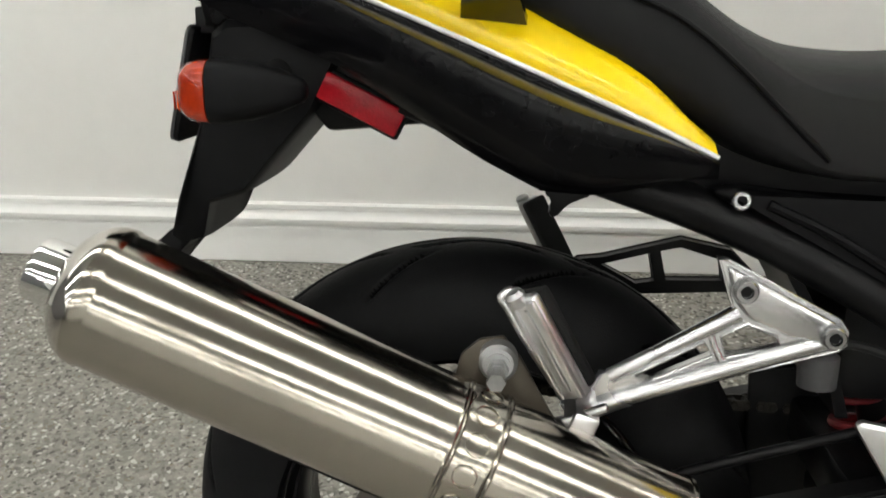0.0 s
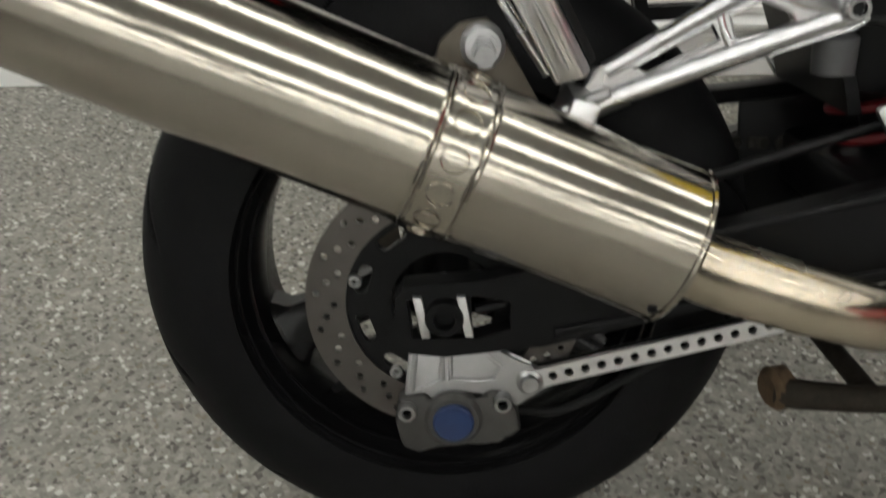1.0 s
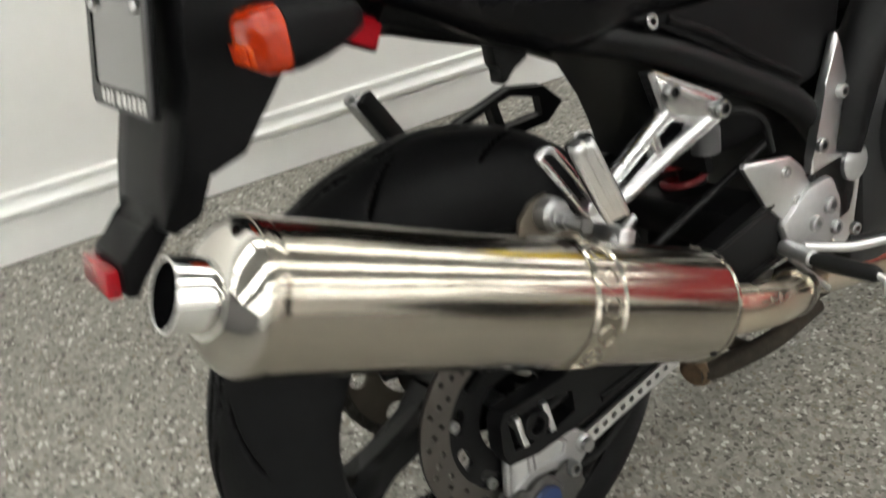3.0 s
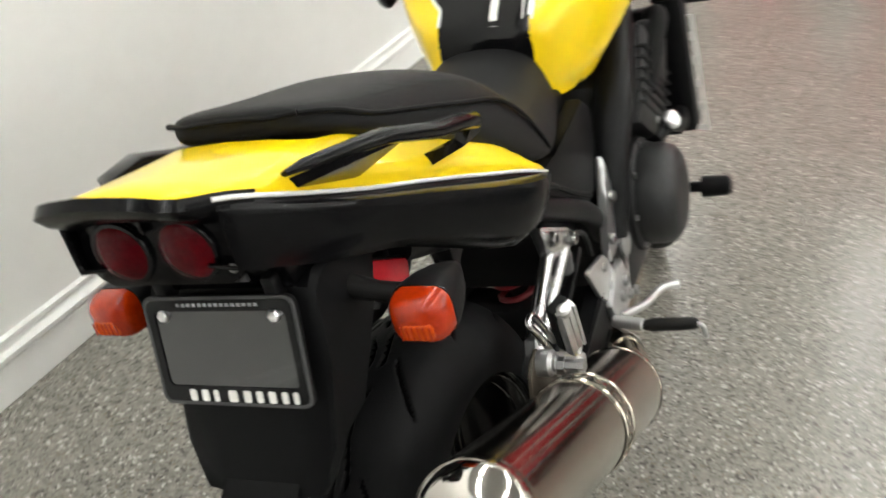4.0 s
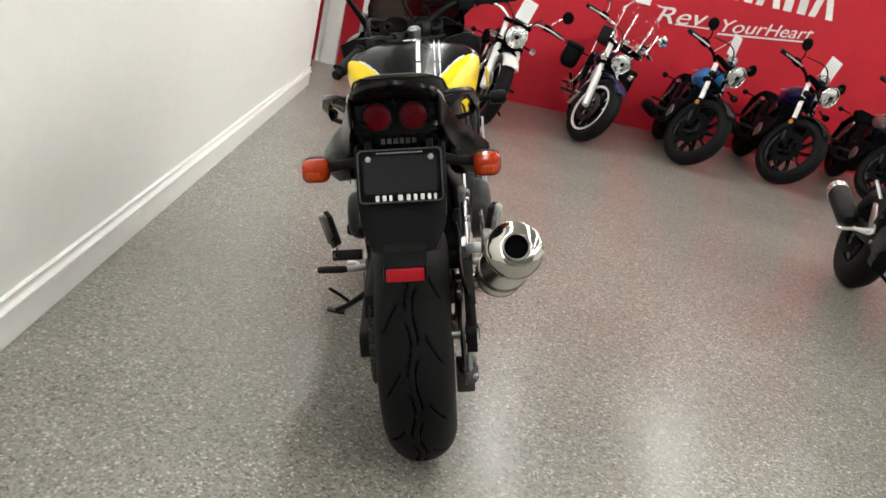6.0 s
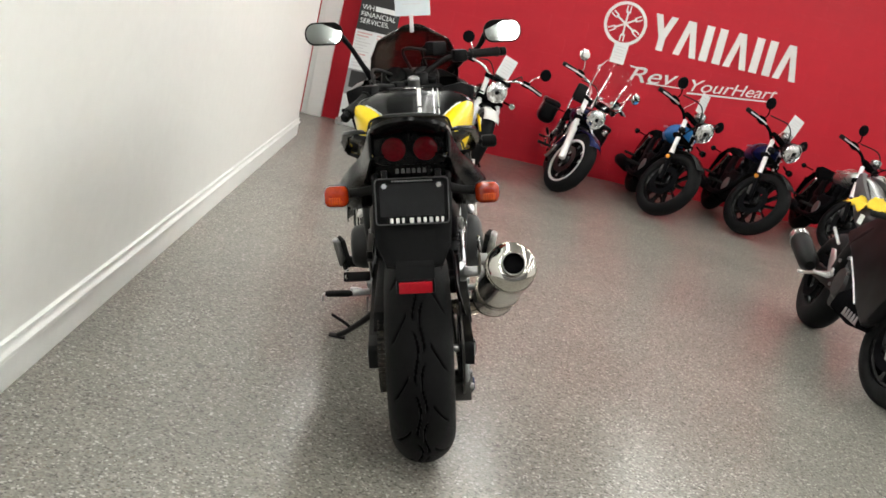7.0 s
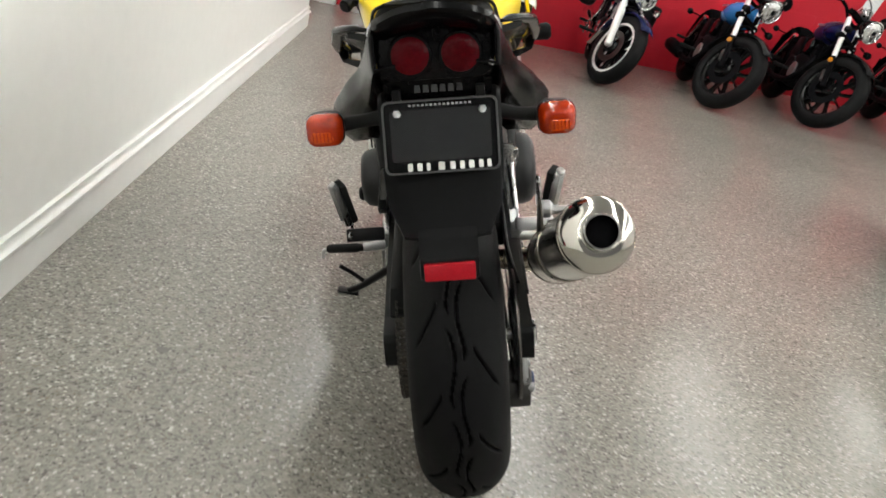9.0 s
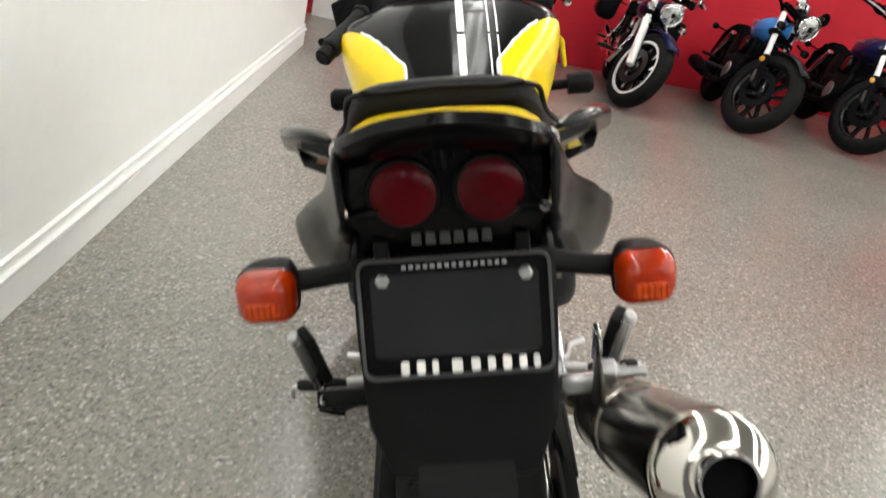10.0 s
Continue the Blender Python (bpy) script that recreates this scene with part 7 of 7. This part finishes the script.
price_card(3.34, 6.00, 1.02, 22, 14, spots)
cruiser((3.90, 5.70, -186), "black cruiser with a silver tank", TANK_SILVER, 34, 14, bar_dz=-0.06)


SPORT_AT = pose(2.275, 1.45, 0, 0, -10, 172) @ Matrix.Scale(0.93, 4)


def sport_bike():
    """The dark sport motorcycle with a yellow cloth on its seat, facing out from the row."""
    ob = empty("motorcycle", SPORT_AT, "dark grey sport motorcycle with full fairing and a stubby silencer", "motorcycle")
    steer = Matrix.Rotation(radians(14), 4, "Z")
    simple_tyre(0.30, 0.062, ob, Matrix.Translation((0, 0, 0.30)) @ steer, RIM_BLACK, 6)
    simple_tyre(0.315, 0.088, ob, Matrix.Translation((0, -1.375, 0.315)), RIM_BLACK, 6)
    side = [(0.10, 0.62), (0.16, 0.78), (0.02, 0.98), (-0.22, 1.00), (-0.40, 0.90), (-0.60, 0.78), (-0.90, 0.675), (-0.88, 0.635), (-0.647, 0.557), (-0.45, 0.455), (-0.308, 0.376), (-0.12, 0.300), (-0.05, 0.34), (-0.02, 0.48)]
    belly = [(-0.65, 0.262), (-0.62, 0.36), (-0.50, 0.42), (-0.36, 0.40), (-0.20, 0.34), (-0.09, 0.288), (-0.30, 0.258)]
    for s in (1, -1):
        a, b = (0.165, 0.215) if s > 0 else (-0.215, -0.165)
        f = part("side_fairing", prism(side, a, b, "X", 0.02, segments=3), SPORT_GREY, ob, "dark grey side fairing")
        part("fairing_edge", tube([(s * 0.217, y, z) for y, z in ((-0.648, 0.556), (-0.45, 0.456), (-0.300, 0.372))], 0.005, 8), ALUMINIUM, f)
        part("belly_pan", prism(belly, 0.150 if s > 0 else -0.205, 0.205 if s > 0 else -0.150, "X", 0.02, segments=3), TRIM_BLACK, ob, "black belly pan")
        part("frame_spar", tube([(s * 0.12, -0.34, 0.86), (s * 0.165, -0.56, 0.76), (s * 0.165, -0.80, 0.60), (s * 0.145, -0.95, 0.42)], [0.045, 0.050, 0.050, 0.040], 14, 4), CHASSIS, ob, "black aluminium frame spar")
        part("clutch_cover", lathe([(0, 0.095), (0.03, 0.095), (0.045, 0.080), (0.048, 0.03), (0.048, 0)], (s * 0.155, -0.70, 0.40), (s, 0, 0), 32), ENGINE, ob)
        for y, z in ((-0.60, 0.58), (-0.72, 0.54), (-0.62, 0.47), (-0.83, 0.50), (-0.80, 0.36)):
            part("cover_bolt", bolt_head((s * 0.196, y, z), (s, 0, 0), 0.011, 0.010), BOLT, ob)
        part("hose", tube([(s * 0.17, -0.50, 0.52), (s * 0.195, -0.58, 0.50), (s * 0.19, -0.70, 0.52), (s * 0.16, -0.80, 0.58)], 0.014, 10), RUBBER_SOFT, ob)
        part("passenger_peg", rod((s * 0.15, -1.12, 0.56), (s * 0.20, -1.18, 0.64), 0.010, 10), ALUMINIUM, ob, "bright folded footrest")
        part("fork_leg", rod((s * 0.10, 0.02, 0.28), (s * 0.10, -0.26, 0.86), 0.027, 16), CHASSIS, ob)
        part("clip_on_bar", rod((s * 0.10, -0.29, 0.86), (s * 0.33, -0.40, 0.82), 0.016, 12), RUBBER_SOFT, ob)
        part("mirror_arm", tube([(s * 0.16, -0.06, 0.98), (s * 0.28, -0.08, 1.04), (s * 0.33, -0.10, 1.07)], 0.009, 8), PLASTIC, ob)
        part("mirror", box((s * 0.37, -0.10, 1.08), (0.14, 0.04, 0.065), 0.018, segments=3), PLASTIC, ob)
        part("footrest_plate", prism([(-1.09, 0.53), (-1.03, 0.535), (-0.93, 0.47), (-0.87, 0.40), (-0.93, 0.37), (-1.03, 0.45)], 0.175 if s > 0 else -0.187, 0.187 if s > 0 else -0.175, "X", 0.004), ALUMINIUM, ob, "bright footrest plate")
        part("footrest", rod((s * 0.185, -0.92, 0.38), (s * 0.27, -0.94, 0.375), 0.011, 12), ALUMINIUM, ob)
        part("pedal", tube([(s * 0.19, -0.90, 0.41), (s * 0.215, -1.02, 0.37), (s * 0.225, -1.20, 0.32), (s * 0.26, -1.22, 0.31)], 0.010, 8), ALUMINIUM, ob)
    for k in range(5):
        part("name_bar", prism([(-0.42 + 0.048 * k, 0.283), (-0.405 + 0.048 * k, 0.328), (-0.385 + 0.048 * k, 0.328), (-0.378 + 0.048 * k, 0.283)], 0.2035, 0.2075, "X"), ALUMINIUM_CAST, ob)
    nose = []
    for y, w, zt, zb in ((-0.30, 0.20, 1.04, 0.72), (-0.05, 0.19, 1.02, 0.70), (0.12, 0.12, 0.90, 0.72), (0.20, 0.05, 0.80, 0.74)):
        nose.append([(u, y, v) for u, v in ((w * 0.5, zb), (w, (zt + zb) / 2), (w * 0.7, zt - 0.02), (0, zt), (-w * 0.7, zt - 0.02), (-w, (zt + zb) / 2), (-w * 0.5, zb))])
    part("nose_fairing", loft(nose), SPORT_GREY, ob)
    tank_rows = []
    for y, w, zt, zb in ((-0.88, 0.07, 0.80, 0.72), (-0.80, 0.13, 0.86, 0.68), (-0.62, 0.16, 0.93, 0.66), (-0.45, 0.14, 0.94, 0.70), (-0.38, 0.08, 0.90, 0.74)):
        half = [(w * 0.7, zb), (w, zb + (zt - zb) * 0.45), (w * 0.8, zt - 0.02), (0, zt)]
        tank_rows.append([(u, y, v) for u, v in half] + [(-u, y, v) for u, v in half[-2::-1]])
    part("fuel_tank", loft(tank_rows), SPORT_GREY, ob)
    tail_rows = []
    for y, w, zt, zb in ((-1.62, 0.05, 0.98, 0.93), (-1.45, 0.10, 0.95, 0.85), (-1.15, 0.13, 0.85, 0.74), (-0.90, 0.12, 0.80, 0.66)):
        tail_rows.append([(u, y, v) for u, v in ((w * 0.8, zb), (w, (zb + zt) / 2), (w * 0.6, zt), (0, zt + 0.01), (-w * 0.6, zt), (-w, (zb + zt) / 2), (-w * 0.8, zb))])
    part("tail_and_seat", loft(tail_rows), PAINT_BLACK, ob)
    for s in (1, -1):
        cowl = []
        for y, x, zt, zb in ((-1.66, 0.045, 1.000, 0.955), (-1.50, 0.100, 0.985, 0.890), (-1.30, 0.140, 0.940, 0.800), (-1.08, 0.160, 0.880, 0.720), (-0.92, 0.155, 0.835, 0.680), (-0.82, 0.140, 0.800, 0.680)):
            cowl.append([(s * (x - 0.030), y, zt), (s * (x - 0.004), y, zt + 0.004), (s * (x + 0.010), y, zt - 0.02), (s * (x + 0.012), y, (zt + zb) / 2), (s * (x - 0.010), y, zb), (s * (x - 0.026), y, zb + 0.004)])
        part("seat_cowl", loft(cowl), COWL_GREY, ob, "satin grey seat cowl", 50)
    part("engine", box((0, -0.62, 0.42), (0.32, 0.46, 0.36), 0.03), ENGINE, ob)
    part("swing_arm", box((0, -1.13, 0.35), (0.27, 0.56, 0.09), 0.02), CHASSIS, ob)
    muf = part("silencer", lathe([(0, 0.03), (0.05, 0.062), (0.30, 0.066), (0.345, 0.062)], (0.20, -1.24, 0.365), (0.03, -0.515, 0.137), 28), CHASSIS, ob, "stubby black silencer")
    part("silencer_tip", lathe([(0.34, 0.067), (0.40, 0.066), (0.405, 0.05), (0.37, 0.045), (0.37, 0)], (0.20, -1.24, 0.365), (0.03, -0.515, 0.137), 28), TANK_SILVER, muf, "pale silencer end cap")
    part("side_stand", tube([(-0.14, -0.75, 0.20), (-0.20, -0.68, 0.12), (-0.26, -0.64, 0.055)], 0.011, 8), CHASSIS, ob)
    part("tail_lamp", box((0, -1.62, 0.95), (0.08, 0.03, 0.03), 0.01), LENS_RED, ob)
    return ob


sport_bike()


def cloth(m):
    """A crumpled yellow cloth."""
    bm = bmesh.new()
    n = 26
    grid = []
    for i in range(n):
        row = []
        for j in range(n):
            u, v = (i / (n - 1) - 0.5), (j / (n - 1) - 0.5)
            h = 0.045 * noise.noise(Vector((u * 5, v * 5, 2.0))) + 0.018 * noise.noise(Vector((u * 13, v * 13, 5.0)))
            row.append(bm.verts.new((u * 0.25 * (1 + 0.2 * noise.noise(Vector((v * 4, 1, 0)))), v * 0.34 * (1 + 0.2 * noise.noise(Vector((u * 4, 7, 0)))), 0.03 + h - 0.5 * max(0.0, abs(u) - 0.25) ** 1.5)))
        grid.append(row)
    for i in range(n - 1):
        for j in range(n - 1):
            bm.faces.new((grid[i][j], grid[i + 1][j], grid[i + 1][j + 1], grid[i][j + 1]))
    ob = part("cloth", bm, material("cloth_yellow", (0.70, 0.47, 0.03), 0.9, var=0.15, scale=60, bump=0.4, bump_scale=900), None, at=m)
    ob.modifiers.new("thick", "SOLIDIFY").thickness = 0.003
    tagged(ob, "crumpled yellow cloth lying on the sport motorcycle", "cloth")


cloth(SPORT_AT @ pose(0.085, -0.98, 0.845, 8, 0, 20))
tag = part("paper_tag", box((0, 0, 0), (0.002, 0.075, 0.055), 0.0), CARD_WHITE, None, at=SPORT_AT @ pose(0.1835, -0.90, 0.752, 0, 0, 0))
tagged(tag, "small white paper tag stuck on the grey seat cowl", "paper tag")
red_blocks()
